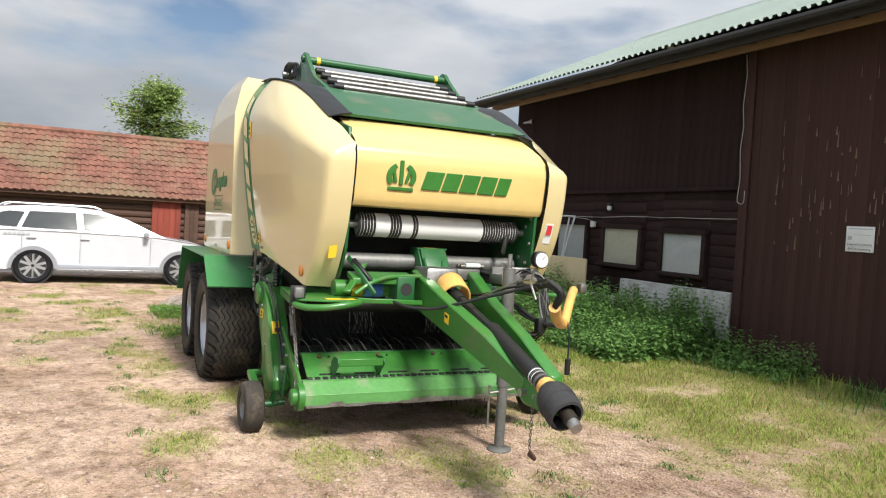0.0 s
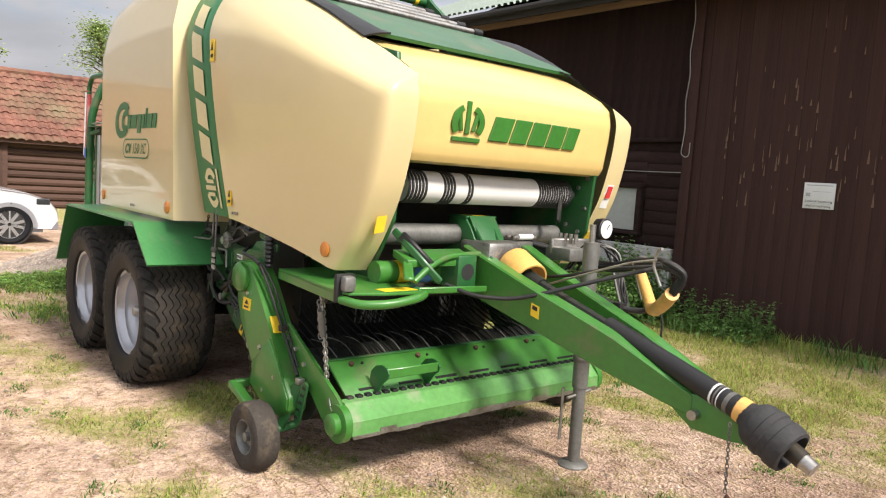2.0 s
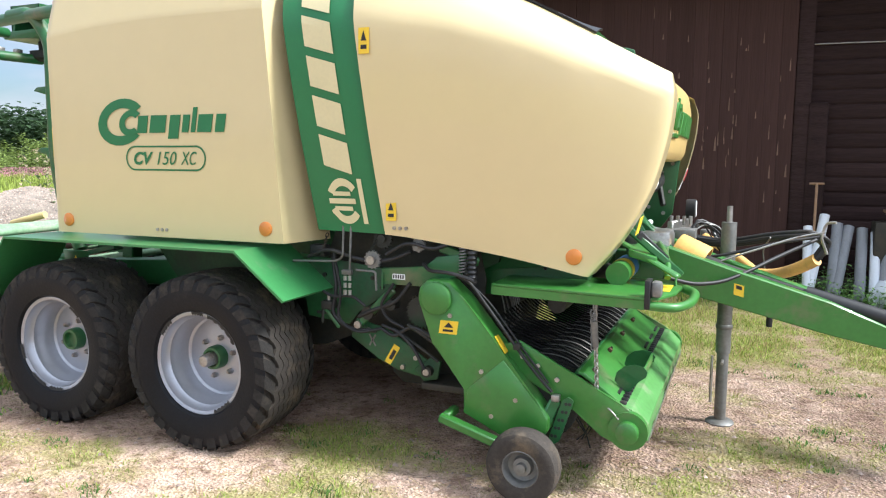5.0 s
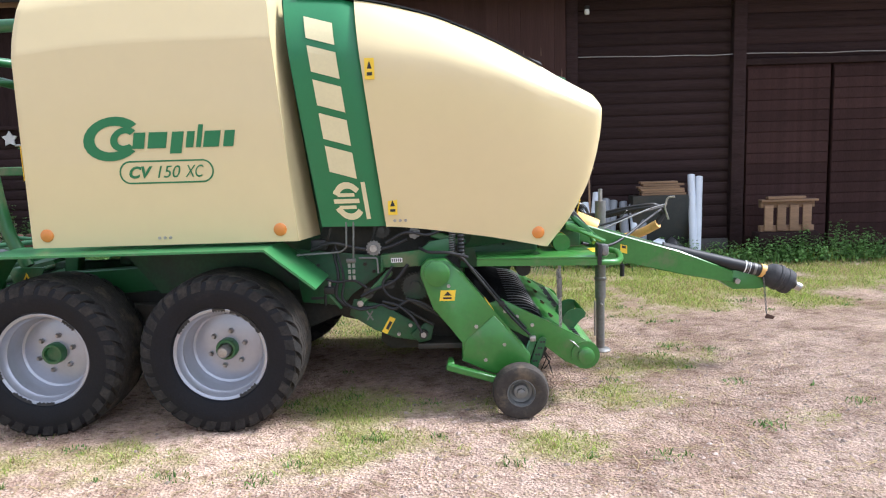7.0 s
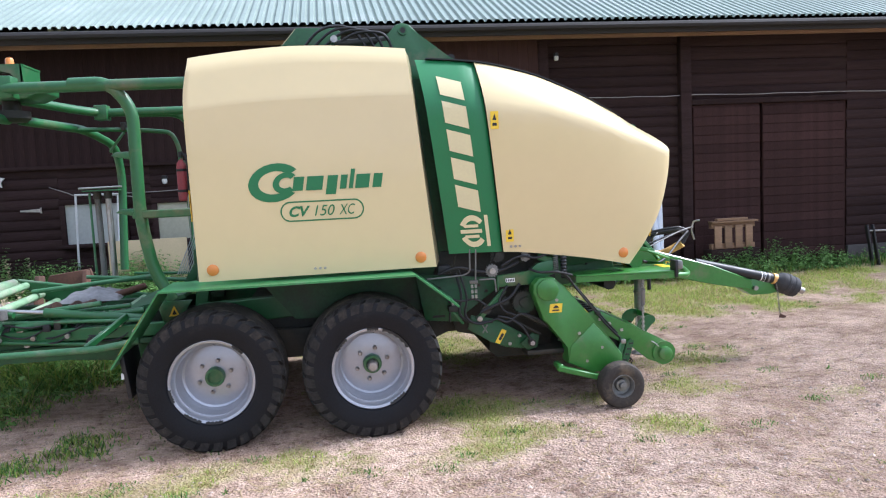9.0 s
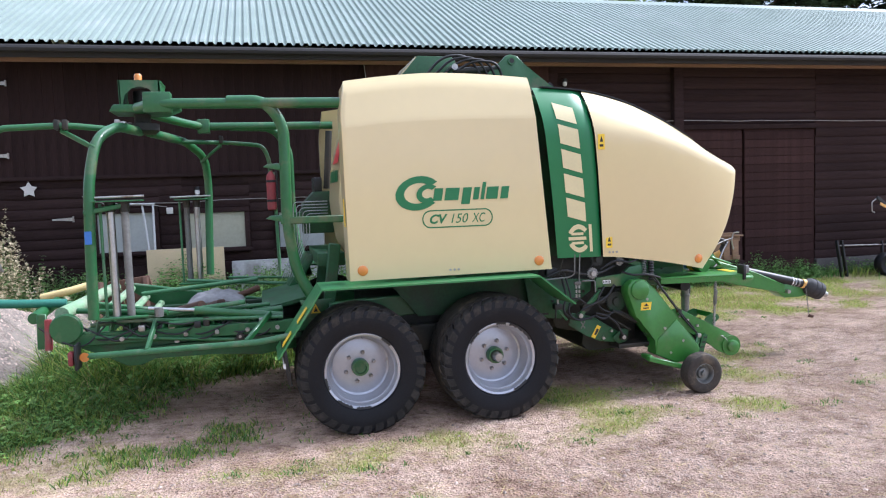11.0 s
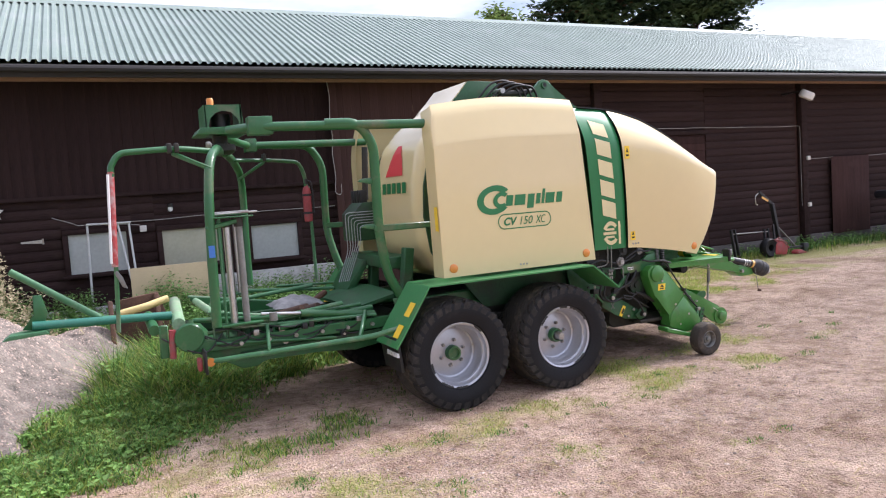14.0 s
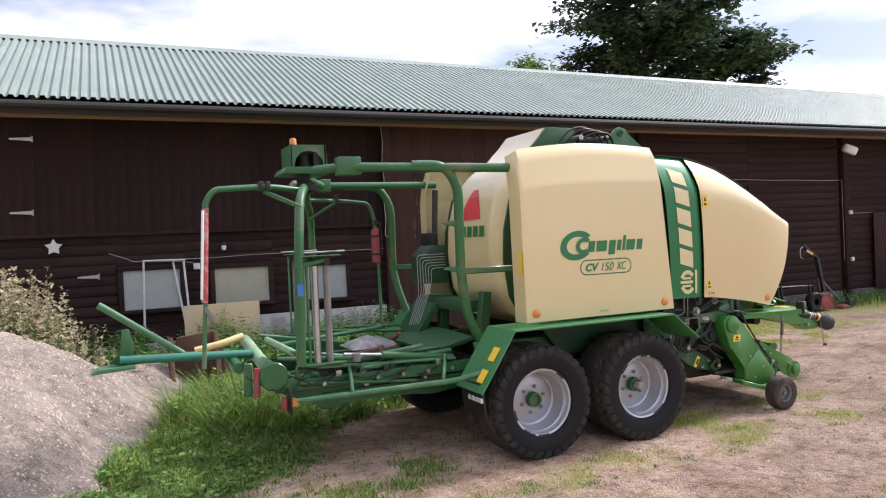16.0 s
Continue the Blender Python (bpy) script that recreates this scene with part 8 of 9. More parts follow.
for k, (x, z) in enumerate(((4.55, 0.55), (4.75, 0.35), (4.35, 0.42))):
    b = fresh()
    bmesh.ops.create_icosphere(b, subdivisions=2, radius=0.16)
    for v in b.verts:
        v.co *= 1 + 0.25 * noise.noise(v.co * 9 + Vector((k, 0, 0)))
        v.co.z *= 1.2
    bmesh.ops.translate(b, verts=b.verts, vec=(x, 6.05, 0.19 + 0.0 * z))
    single("plastic_sack", b, ROLLM if k != 1 else BLACK, "crumpled plastic sack on the ground", "sack", group="sacks at the barn")
stick = thing("spade", (3.62, 6.30, 0.0), "spade standing among the rolls", "spade")
part("shaft", rod(fresh(), (3.60, 6.2, 0.0), (3.62, 6.5, 1.42), 0.016), RAW_WOOD, stick)
part("grip", rod(fresh(), (3.54, 6.5, 1.42), (3.70, 6.5, 1.42), 0.014), RAW_WOOD, stick)

# small lifting implement with a black arm and red parts
IMPX, IMPY = 8.8, 5.9
imp = thing("lift_implement", (IMPX, IMPY, 0.0), "black and dull red lifting implement standing by the barn", "implement")
BLACKP = material("black_implement_paint", (0.016, 0.017, 0.020), 0.45, vary=0.2, dirt=(0.08, 0.07, 0.06), dirt_amount=0.2)
b = beam(fresh(), (10.33, 5.9, 0.10), (10.08, 5.9, 1.20), 0.10, 0.07)
part("mast", b, BLACKP, imp)
part("boom", beam(fresh(), (10.12, 5.9, 1.17), (9.68, 5.9, 1.49), 0.05, 0.06), BLACKP, imp)
part("boom_plate", beam(fresh(), (9.90, 5.84, 1.27), (9.70, 5.84, 1.37), 0.01, 0.05), YELLOW_PLASTIC, imp, "small yellow plate")
part("hook", tube(fresh(), [(9.66, 5.9, 1.46), (9.56, 5.9, 1.40), (9.57, 5.9, 1.22), (9.63, 5.9, 1.20)], 0.011, 8, 0.04), STEEL, imp)
part("brace", rod(fresh(), (10.24, 5.9, 0.66), (10.86, 5.9, 0.12), 0.018), GREY_TUBE, imp)
part("upright", beam(fresh(), (10.12, 5.86, 0.05), (10.05, 5.86, 0.72), 0.04, 0.05), BLACKP, imp)
for x in (8.76, 8.87):
    part("foot", beam(fresh(), (x + 0.13, 5.9, 0.0), (x, 5.9, 0.70), 0.07, 0.035), BLACKP, imp)
for x in (9.80, 9.92):
    part("foot", beam(fresh(), (x + 0.05, 5.9, 0.0), (x, 5.9, 0.64), 0.06, 0.03), BLACKP, imp)
part("cross_rod", rod(fresh(), (8.82, 5.9, 0.60), (9.92, 5.9, 0.57), 0.016), STEEL, imp)
part("wheel", turned(fresh(), [(0.08, -0.07), (0.19, -0.09), (0.22, -0.05), (0.22, 0.05), (0.19, 0.09), (0.08, 0.07)], (9.72, 5.72, 0.22), "y", 22, closed=True), RUBBER, imp)
part("engine_cover", prism(fresh(), [(9.82, 0.06), (9.86, 0.30), (9.98, 0.40), (10.14, 0.34), (10.24, 0.16), (10.20, 0.02)], "y", 5.62, 5.84, 0.03), RED_DULL, imp, "dull red cover")
for k in range(5):
    part("cover_bar", tube(fresh(), [(9.78 + 0.05 * k, 5.60, 0.40 - 0.01 * k), (9.95 + 0.05 * k, 5.60, 0.44 - 0.03 * k), (10.16 + 0.03 * k, 5.60, 0.26 - 0.04 * k)], 0.009, 6, 0.06), GREY_TUBE if k % 2 else RED_DULL, imp)
part("red_foot", prism(fresh(), [(10.56, 0.0), (10.60, 0.05), (10.72, 0.09), (10.95, 0.0)], "y", 5.66, 5.86, 0.01), RED_DULL, imp)
part("axle", beam(fresh(), (10.3, 5.9, 0.13), (11.10, 5.9, 0.13), 0.04, 0.05), BLACKP, imp)
part("wheel_post", box(fresh(), 11.04, 11.22, 5.84, 5.96, 0.0, 0.20, 0.03), BLACKP, imp)
roller = thing("parked_roller", (14.4, 5.6, 0.0), "dark tyre of a vehicle parked by the barn", "tyre")
part("tyre", turned(fresh(), [(0.20, -0.14), (0.50, -0.16), (0.56, -0.10), (0.57, 0), (0.56, 0.10), (0.50, 0.16), (0.20, 0.14)], (14.6, 5.7, 0.57), "y", 30, closed=True), RUBBER, roller)
part("cover", box(fresh(), 14.3, 15.4, 5.5, 6.3, 1.05, 1.25, 0.06), BLACKP, roller)

# rusty bucket behind the wrapper
bucket = thing("rusty_bucket", (-3.6, 4.4, 0.0), "rust-brown steel loader bucket standing on edge", "bucket")
part("back", prism(fresh(), [(-4.05, 0.0), (-3.80, 0.86), (-3.30, 0.92), (-3.05, 0.0)], "y", 4.42, 4.48, 0.01), RUST, bucket)
part("side", prism(fresh(), [(4.0, 0.0), (4.48, 0.0), (4.48, 0.90), (4.30, 0.92)], "x", -3.36, -3.30, 0.01), RUST, bucket)
part("side", prism(fresh(), [(4.0, 0.0), (4.48, 0.0), (4.48, 0.86), (4.30, 0.88)], "x", -3.92, -3.86, 0.01), RUST, bucket)


# gravel heap
def heap_z(x, y):
    a = 1.34 * math.exp(-(((x + 6.25) / 1.32) ** 2 + ((y - 4.0) / 1.8) ** 2))
    c = 0.45 * math.exp(-(((x + 4.85) / 0.75) ** 2 + ((y - 3.4) / 0.9) ** 2))
    d = 0.72 * math.exp(-(((x + 5.75) / 0.95) ** 2 + ((y - 1.75) / 1.25) ** 2))
    e = 0.52 * math.exp(-(((x + 4.05) / 0.58) ** 2 + ((y - 4.45) / 0.6) ** 2))
    return a + c + d + e - 0.10 + 0.05 * bumps(x, y, 1.6, 4) + 0.03 * bumps(x, y, 5, 5)


def gravel_material():
    m = material("heap_gravel", (0.245, 0.205, 0.170), 0.95, vary=0.85, scale=7, fine=55, bump=1.0, dirt=(0.31, 0.27, 0.225), dirt_amount=0.35, dirt_scale=1.2)
    m.node_tree.nodes["Principled BSDF"].inputs["Diffuse Roughness"].default_value = 1.0
    return m


verts, faces, nx, ny = [], [], 90, 90
for i in range(nx + 1):
    for j in range(ny + 1):
        x, y = mix(-9.4, -3.5, i / nx), mix(-0.8, 6.2, j / ny)
        z = heap_z(x, y)
        verts.append((x, y, z if z > -0.05 else -0.05))
for i in range(nx):
    for j in range(ny):
        q = (i * (ny + 1) + j, (i + 1) * (ny + 1) + j, (i + 1) * (ny + 1) + j + 1, i * (ny + 1) + j + 1)
        if max(verts[k][2] for k in q) > -0.04:
            faces.append(q)
me = bpy.data.meshes.new("gravel_heap")
me.from_pydata(verts, [], faces)
me.materials.append(gravel_material())
me.shade_smooth()
tagged(new("gravel_heap", me), "heap of pale grey-brown gravel", "gravel", kind="stuff")

# ---- outbuilding with a clay tile roof ----
OUTLOG = material("brown_log_wall", (0.085, 0.045, 0.032), 0.85, vary=0.4, scale=2, fine=24, stretch=(6, 0.5, 6), bump=0.4, spread=0.2)
OUTRED = material("red_painted_boards", (0.22, 0.042, 0.026), 0.8, vary=0.3, scale=2, fine=24, stretch=(6, 6, 0.5), bump=0.3, spread=0.2)
shed = thing("outbuilding", (-20.6, 1.5, 0.0), "low log outbuilding with mossy red clay tile roof", "shed")
SX, SY0, SY1, RX, EZ, RZ = -18.2, -12.0, 9.8, -20.6, 2.12, 3.92
b = fresh()
prism(b, [(SX, -0.2), (SX, EZ), (RX, RZ - 0.08), (-23.0, EZ), (-23.0, -0.2)], "y", SY0, SY1)
part("wall", b, OUTLOG, shed)
for k in range(10):
    piece("log", mesh_of("log", prism(fresh(), [(0.02, -0.10), (0.07, -0.06), (0.09, 0.0), (0.07, 0.06), (0.02, 0.10), (-0.02, 0.0)], "y", -0.5, 0.5), OUTLOG), shed, (SX, (SY0 + SY1) / 2, 0.1 + 0.21 * k), None, (1, SY1 - SY0, 1))
part("roof_deck", prism(fresh(), [(SX + 0.35, EZ - 0.26), (RX, RZ - 0.03), (-23.4, EZ - 0.3), (-23.4, EZ - 0.36), (RX, RZ - 0.10), (SX + 0.35, EZ - 0.32)], "y", SY0 - 0.3, SY1 + 0.3), OUTLOG, shed)
part("verge_board", beam(fresh(), (SX + 0.36, SY0 - 0.3, EZ - 0.26), (SX + 0.36, SY1 + 0.3, EZ - 0.26), 0.03, 0.12), OUTLOG, shed)


def tile_rows(y0, y1, rows, first):
    """Pantiles as one wavy strip a row, each row lying over the next lower one."""
    b = fresh()
    slope = Vector((RX - (SX + 0.40), 0, RZ - (EZ - 0.24)))
    ln = slope.length
    d = slope.normalized()
    nrm = Vector((-d.z, 0, d.x)) * (-1 if d.x > 0 else 1)
    nrm = Vector((d.z, 0, -d.x)) if nrm.z < 0 else nrm
    rg = random.Random(6)
    step = ln / rows
    for r in range(first, rows):
        lo = Vector((SX + 0.40, 0, EZ - 0.24)) + d * (r * step - 0.03)
        hi = lo + d * (step + 0.05)
        y, prev = y0, None
        while y < y1:
            sag = rg.uniform(-0.012, 0.012)
            for k in range(4):
                yy_, o = y + 0.22 * k / 4, (0.0, 0.035, 0.045, 0.02)[k] + sag
                p = (b.verts.new(lo + nrm * (o + 0.055) + Vector((0, yy_, 0))), b.verts.new(hi + nrm * (o + 0.02) + Vector((0, yy_, 0))), b.verts.new(lo + nrm * (o + 0.03) + Vector((0, yy_, 0))))
                if prev:
                    b.faces.new((prev[0], p[0], p[1], prev[1]))
                    b.faces.new((prev[2], p[2], p[0], prev[0]))
                prev = p
            y += 0.22
    return b


TILE_STUFF = material("mossy_clay_tiles", (0.20, 0.088, 0.062), 0.9, vary=0.55, scale=0.9, fine=5, bump=0.2, dirt=(0.20, 0.165, 0.095), dirt_amount=0.6, dirt_scale=0.6)
tagged(part("clay_tiling", tile_rows(SY0 - 0.3, SY1 + 0.3, 11, 0), TILE_STUFF, shed, "weathered red clay pantiles with moss", smooth=False), kind="stuff")
b = fresh()
for k in range(74):
    y = SY0 - 0.3 + 0.30 * k
    tube(b, [(RX, y, RZ + 0.06), (RX, y + 0.32, RZ + 0.075)], 0.11, 8)
tagged(part("ridge_tiling", b, TILE_STUFF, shed), kind="stuff")
for dy0, dy1, m in ((0.62, 1.50, OUTRED), (1.62, 2.05, OUTLOG), (5.6, 7.6, OUTRED)):
    d = part("door", box(fresh(), SX + 0.07, SX + 0.13, dy0, dy1, 0.1, 1.85, 0.004), m, shed, "red board door")
    n = max(3, int((dy1 - dy0) / 0.16))
    for k in range(n):
        part("board", box(fresh(), SX + 0.131, SX + 0.150, dy0 + (dy1 - dy0) * k / n + 0.004, dy0 + (dy1 - dy0) * (k + 1) / n - 0.004, 0.1, 1.85, 0.003), m, d)

# ---- the white estate car ----
CARX, CY = -9.66, -0.94
WHITE = material("white_car_paint", (0.60, 0.61, 0.64), 0.25, vary=0.03, coat=0.8)
GLASS = material("dark_car_glass", (0.035, 0.04, 0.042), 0.08, vary=0.1, coat=0.2, gloss_vary=0.02)
TRIM = material("silver_rim_paint", (0.44, 0.45, 0.49), 0.32, metal=0.55, vary=0.05, scale=5, fine=40, dirt=(0.30, 0.28, 0.26), dirt_amount=0.0, dirt_scale=7)
ALLOY = material("machined_alloy", (0.62, 0.62, 0.63), 0.3, metal=0.8, vary=0.08)
car = thing("estate_car", (CARX, CY, 0.0), "white estate car with dark wheel arches, parked", "car")
HALF = 0.91
LOWER = [(-3.22, 0.42), (-3.26, 0.70), (-3.20, 0.98), (-2.6, 1.03), (-1.5, 1.02), (0.10, 0.98), (0.30, 0.955), (0.85, 0.88), (1.18, 0.77), (1.30, 0.60), (1.33, 0.42), (1.22, 0.26), (-3.05, 0.26)]
ROOFL = [(-3.18, 0.99), (-2.98, 1.30), (-2.75, 1.44), (-2.2, 1.495), (-1.5, 1.50), (-0.95, 1.455), (-0.45, 1.30), (0.12, 1.03), (0.28, 0.965)]


def car_body():
    b = fresh()
    sections = [(-HALF + 0.02, 0.93), (-HALF, 0.975), (-HALF + 0.03, 1.0), (0, 1.0), (HALF - 0.03, 1.0), (HALF, 0.975), (HALF - 0.02, 0.93)]
    rings = []
    for x, s in sections:
        rings.append([b.verts.new((CARX + x, CY + (p[0] - CY) * (0.985 + 0.015 * s), 0.62 + (p[1] - 0.62) * s)) for p in LOWER])
    for a, c in zip(rings, rings[1:]):
        for k in range(len(LOWER)):
            b.faces.new((a[k], a[(k + 1) % len(LOWER)], c[(k + 1) % len(LOWER)], c[k]))
    b.faces.new(rings[0])
    b.faces.new(rings[-1])
    return b


def car_house():
    b = fresh()
    rings = []
    for s in (-1, -0.93, 0.93, 1):
        ring = []
        for y, z in ROOFL:
            w = mix(HALF - 0.03, 0.62, max(0.0, (z - 0.97) / 0.53))
            ring.append(b.verts.new((CARX + s * w, y, z - (0.015 if abs(s) == 1 else 0))))
        rings.append(ring)
    for a, c in zip(rings, rings[1:]):
        for k in range(len(ROOFL) - 1):
            b.faces.new((a[k], a[k + 1], c[k + 1], c[k]))
    b.faces.new(rings[0])
    b.faces.new(rings[-1])
    return b


part("body", car_body(), WHITE, car, "white painted body")
part("cabin", car_house(), WHITE, car)


def car_pane(outline, name="side_window"):
    b = fresh()
    for side in (1, -1):
        if side < 0:
            continue
        vs = [b.verts.new((CARX + side * (mix(HALF - 0.03, 0.62, max(0.0, (z - 0.97) / 0.53)) + 0.006), y, z)) for y, z in outline]
        b.faces.new(vs)
    return part(name, b, GLASS, car, "dark tinted window", smooth=False)


car_pane([(-2.95, 1.10), (-2.40, 1.07), (-2.28, 1.36), (-2.55, 1.37), (-2.80, 1.30)])
car_pane([(-2.32, 1.07), (-1.36, 1.05), (-1.40, 1.39), (-2.20, 1.38)])
car_pane([(-1.24, 1.05), (-0.10, 1.01), (-0.62, 1.29), (-0.95, 1.37), (-1.28, 1.39)])
b = fresh()
grow(b, [(CARX - 0.70, 0.11, 1.045), (CARX + 0.70, 0.11, 1.045), (CARX + 0.57, -0.90, 1.452), (CARX - 0.57, -0.90, 1.452), (CARX + 0.64, -0.43, 1.305), (CARX - 0.64, -0.43, 1.305)], [(0, 1, 4, 5), (5, 4, 2, 3)])
bmesh.ops.translate(b, verts=b.verts, vec=(0, 0.006, 0.008))
part("windscreen", b, GLASS, car, "dark windscreen", smooth=False)
part("sill_trim", box(fresh(), CARX + HALF - 0.03, CARX + HALF + 0.008, -1.72, 0.24, 0.24, 0.38, 0.01), TRIM, car)
part("sill_strip", box(fresh(), CARX + HALF + 0.004, CARX + HALF + 0.016, -1.70, 0.22, 0.265, 0.29, 0.004), ALLOY, car)
for s in (0.56, -0.56):
    part("roof_rail", tube(fresh(), [(CARX + s, -2.75, 1.46), (CARX + s, -2.6, 1.525), (CARX + s, -1.1, 1.525), (CARX + s, -0.95, 1.47)], 0.018, 8, 0.06), ALLOY, car)
part("mirror", box(fresh(), CARX + HALF, CARX + HALF + 0.17, -0.16, -0.06, 0.96, 1.09, 0.035), TRIM, car)
for y in (-1.30, -2.22):
    part("door_handle", box(fresh(), CARX + HALF - 0.01, CARX + HALF + 0.022, y, y + 0.16, 0.87, 0.895, 0.008), WHITE, car)
for y in (-1.30, -0.02, -2.30):
    part("door_gap", box(fresh(), CARX + HALF - 0.015, CARX + HALF + 0.0015, y - 0.004, y + 0.004, 0.40, 0.99), TRIM, car, smooth=False)
part("headlight", box(fresh(), CARX + HALF - 0.20, CARX + HALF - 0.012, 0.98, 1.20, 0.68, 0.79, 0.02), GLASS, car, "headlight")
part("front_bumper", box(fresh(), CARX - HALF + 0.05, CARX + HALF - 0.04, 1.20, 1.345, 0.24, 0.40, 0.03), TRIM, car)
part("rear_light", box(fresh(), CARX + HALF - 0.12, CARX + HALF - 0.004, -3.22, -3.0, 0.86, 0.99, 0.02), RED, car)
for k in range(6):
    part("door_mark", box(fresh(), CARX + HALF - 0.002, CARX + HALF + 0.002, -2.60 + 0.075 * k, -2.545 + 0.075 * k, 0.93, 0.965), GREYPRINT, car, smooth=False)
for y in (-2.10, 0.58):
    for s in (1, -1):
        w = part("car_tyre", turned(fresh(), [(0.235, -0.10), (0.30, -0.11), (0.335, -0.09), (0.34, 0), (0.335, 0.09), (0.30, 0.11), (0.235, 0.10)], (CARX + s * (HALF - 0.085), y, 0.34), "x", 36, closed=True), RUBBER, car)
        b = turned(fresh(), [(0.245, 0.095), (0.235, 0.10), (0.225, 0.07), (0.21, 0.02), (0.0001, 0.02)], (0, 0, 0), "x", 36, ends=False)
        if s < 0:
            bmesh.ops.scale(b, verts=b.verts, vec=(-1, 1, 1))
        bmesh.ops.translate(b, verts=b.verts, vec=(CARX + s * (HALF - 0.085), y, 0.34))
        part("wheel_disc", b, TRIM, w)
        b = fresh()
        for k in range(5):
            for o in (-0.16, 0.16):
                a = math.tau * k / 5 + o * 0.4
                a2 = math.tau * k / 5 + o * 1.7
                beam(b, (CARX + s * (HALF + 0.008), y + 0.03 * math.cos(a), 0.34 + 0.03 * math.sin(a)), (CARX + s * (HALF + 0.004), y + 0.225 * math.cos(a2), 0.34 + 0.225 * math.sin(a2)), 0.02, 0.05, bevel=0)
        part("spoke", b, ALLOY, w)
        part("arch_trim", sheet(fresh(), lambda u, v, s=s, y=y: (CARX + s * (HALF + 0.004), y + mix(0.355, 0.425, v) * math.cos(math.pi * u), 0.34 + mix(0.355, 0.425, v) * math.sin(math.pi * u) - 0.05), 18, 1, 0.02), TRIM, car)
        part("arch_well", turned(fresh(), [(0.36, 0.0), (0.36, 0.002)], (CARX + s * (HALF - 0.003), y, 0.33), "x", 30), INK, car)
part("cabin_gap", box(fresh(), CARX - 0.85, CARX + 0.85, -3.0, 1.1, 0.20, 0.30), TRIM, car)

# grey ladder hung on the barn wall
ladder = thing("ladder", (16.9, 6.7, 0.6), "grey metal ladder hung on the dark barn wall", "ladder")
for x in (16.60, 17.02):
    part("stile", beam(fresh(), (x, 6.80, 0.6), (x, 6.80, 3.2), 0.05, 0.03), GREY_TUBE, ladder)
for k in range(8):
    part("rung", beam(fresh(), (16.50, 6.79, 0.75 + 0.29 * k), (17.00, 6.79, 0.75 + 0.29 * k), 0.03, 0.06), GREY_TUBE, ladder)


# ---- plants ----
def leaf_material(name, colour, vary=0.4, through_light=0.35):
    m = bpy.data.materials.new(name)
    m.use_nodes = True
    n, l = m.node_tree.nodes, m.node_tree.links
    b = n["Principled BSDF"]
    geo, rmp = n.new("ShaderNodeNewGeometry"), n.new("ShaderNodeMapRange")
    rmp.inputs["To Min"].default_value, rmp.inputs["To Max"].default_value = 1 - vary, 1 + vary
    l.new(geo.outputs["Random Per Island"], rmp.inputs["Value"])
    sc = n.new("ShaderNodeVectorMath")
    sc.operation = "SCALE"
    sc.inputs[0].default_value = colour
    l.new(rmp.outputs["Result"], sc.inputs["Scale"])
    l.new(sc.outputs["Vector"], b.inputs["Base Color"])
    b.inputs["Roughness"].default_value = 0.6
    b.inputs["Specular IOR Level"].default_value = 0.3
    tr, mx, out = n.new("ShaderNodeBsdfTranslucent"), n.new("ShaderNodeMixShader"), n["Material Output"]
    l.new(sc.outputs["Vector"], tr.inputs["Color"])
    mx.inputs["Fac"].default_value = through_light
    l.new(b.outputs["BSDF"], mx.inputs[1])
    l.new(tr.outputs["BSDF"], mx.inputs[2])
    l.new(mx.outputs["Shader"], out.inputs["Surface"])
    return m


GRASS = leaf_material("green_grass", (0.29, 0.36, 0.075), 0.55)
DRY = leaf_material("dry_straw", (0.42, 0.33, 0.17), 0.3)
LUSH = leaf_material("lush_grass", (0.108, 0.225, 0.050), 0.6)
HERB = leaf_material("weed_herb_leaves", (0.20, 0.34, 0.085), 0.5)
NETTLE = leaf_material("nettle_leaves", (0.165, 0.30, 0.085), 0.55)
BIRCH = leaf_material("birch_leaves", (0.34, 0.44, 0.16))
NEEDLE = leaf_material("pine_needles", (0.06, 0.095, 0.055))


class Heap:
    """Gathers many small faces for one mesh."""
    def __init__(self):
        self.v, self.f = [], []

    def add(self, vs, fs):
        o = len(self.v)
        self.v.extend(vs)
        self.f.extend(tuple(i + o for i in f) for f in fs)

    def done(self, name, mat, label, category, parent=None):
        me = bpy.data.meshes.new(name)
        me.from_pydata(self.v, [], self.f)
        me.materials.append(mat)
        ob = new(name, me)
        if parent:
            ob.parent = parent
            me.transform(Matrix.Translation(-WHERE[parent.name]))
            return tagged(ob, label)
        return tagged(ob, label, category, kind="stuff")


def blade(h, x, y, z, height, rg, width=0.006, lean=0.35):
    a = rg.uniform(0, math.tau)
    c, s = math.cos(a), math.sin(a)
    d = rg.uniform(0.1, lean) * height
    b = rg.uniform(0, math.tau)
    dx, dy = d * math.cos(b), d * math.sin(b)
    w = width * rg.uniform(0.7, 1.3)
    h.add([(x - c * w, y - s * w, z), (x + c * w, y + s * w, z), (x + dx * 0.4 + c * w * 0.8, y + dy * 0.4 + s * w * 0.8, z + height * 0.6),
           (x + dx * 0.4 - c * w * 0.8, y + dy * 0.4 - s * w * 0.8, z + height * 0.6), (x + dx, y + dy, z + height)], [(0, 1, 2, 3), (3, 2, 4)])


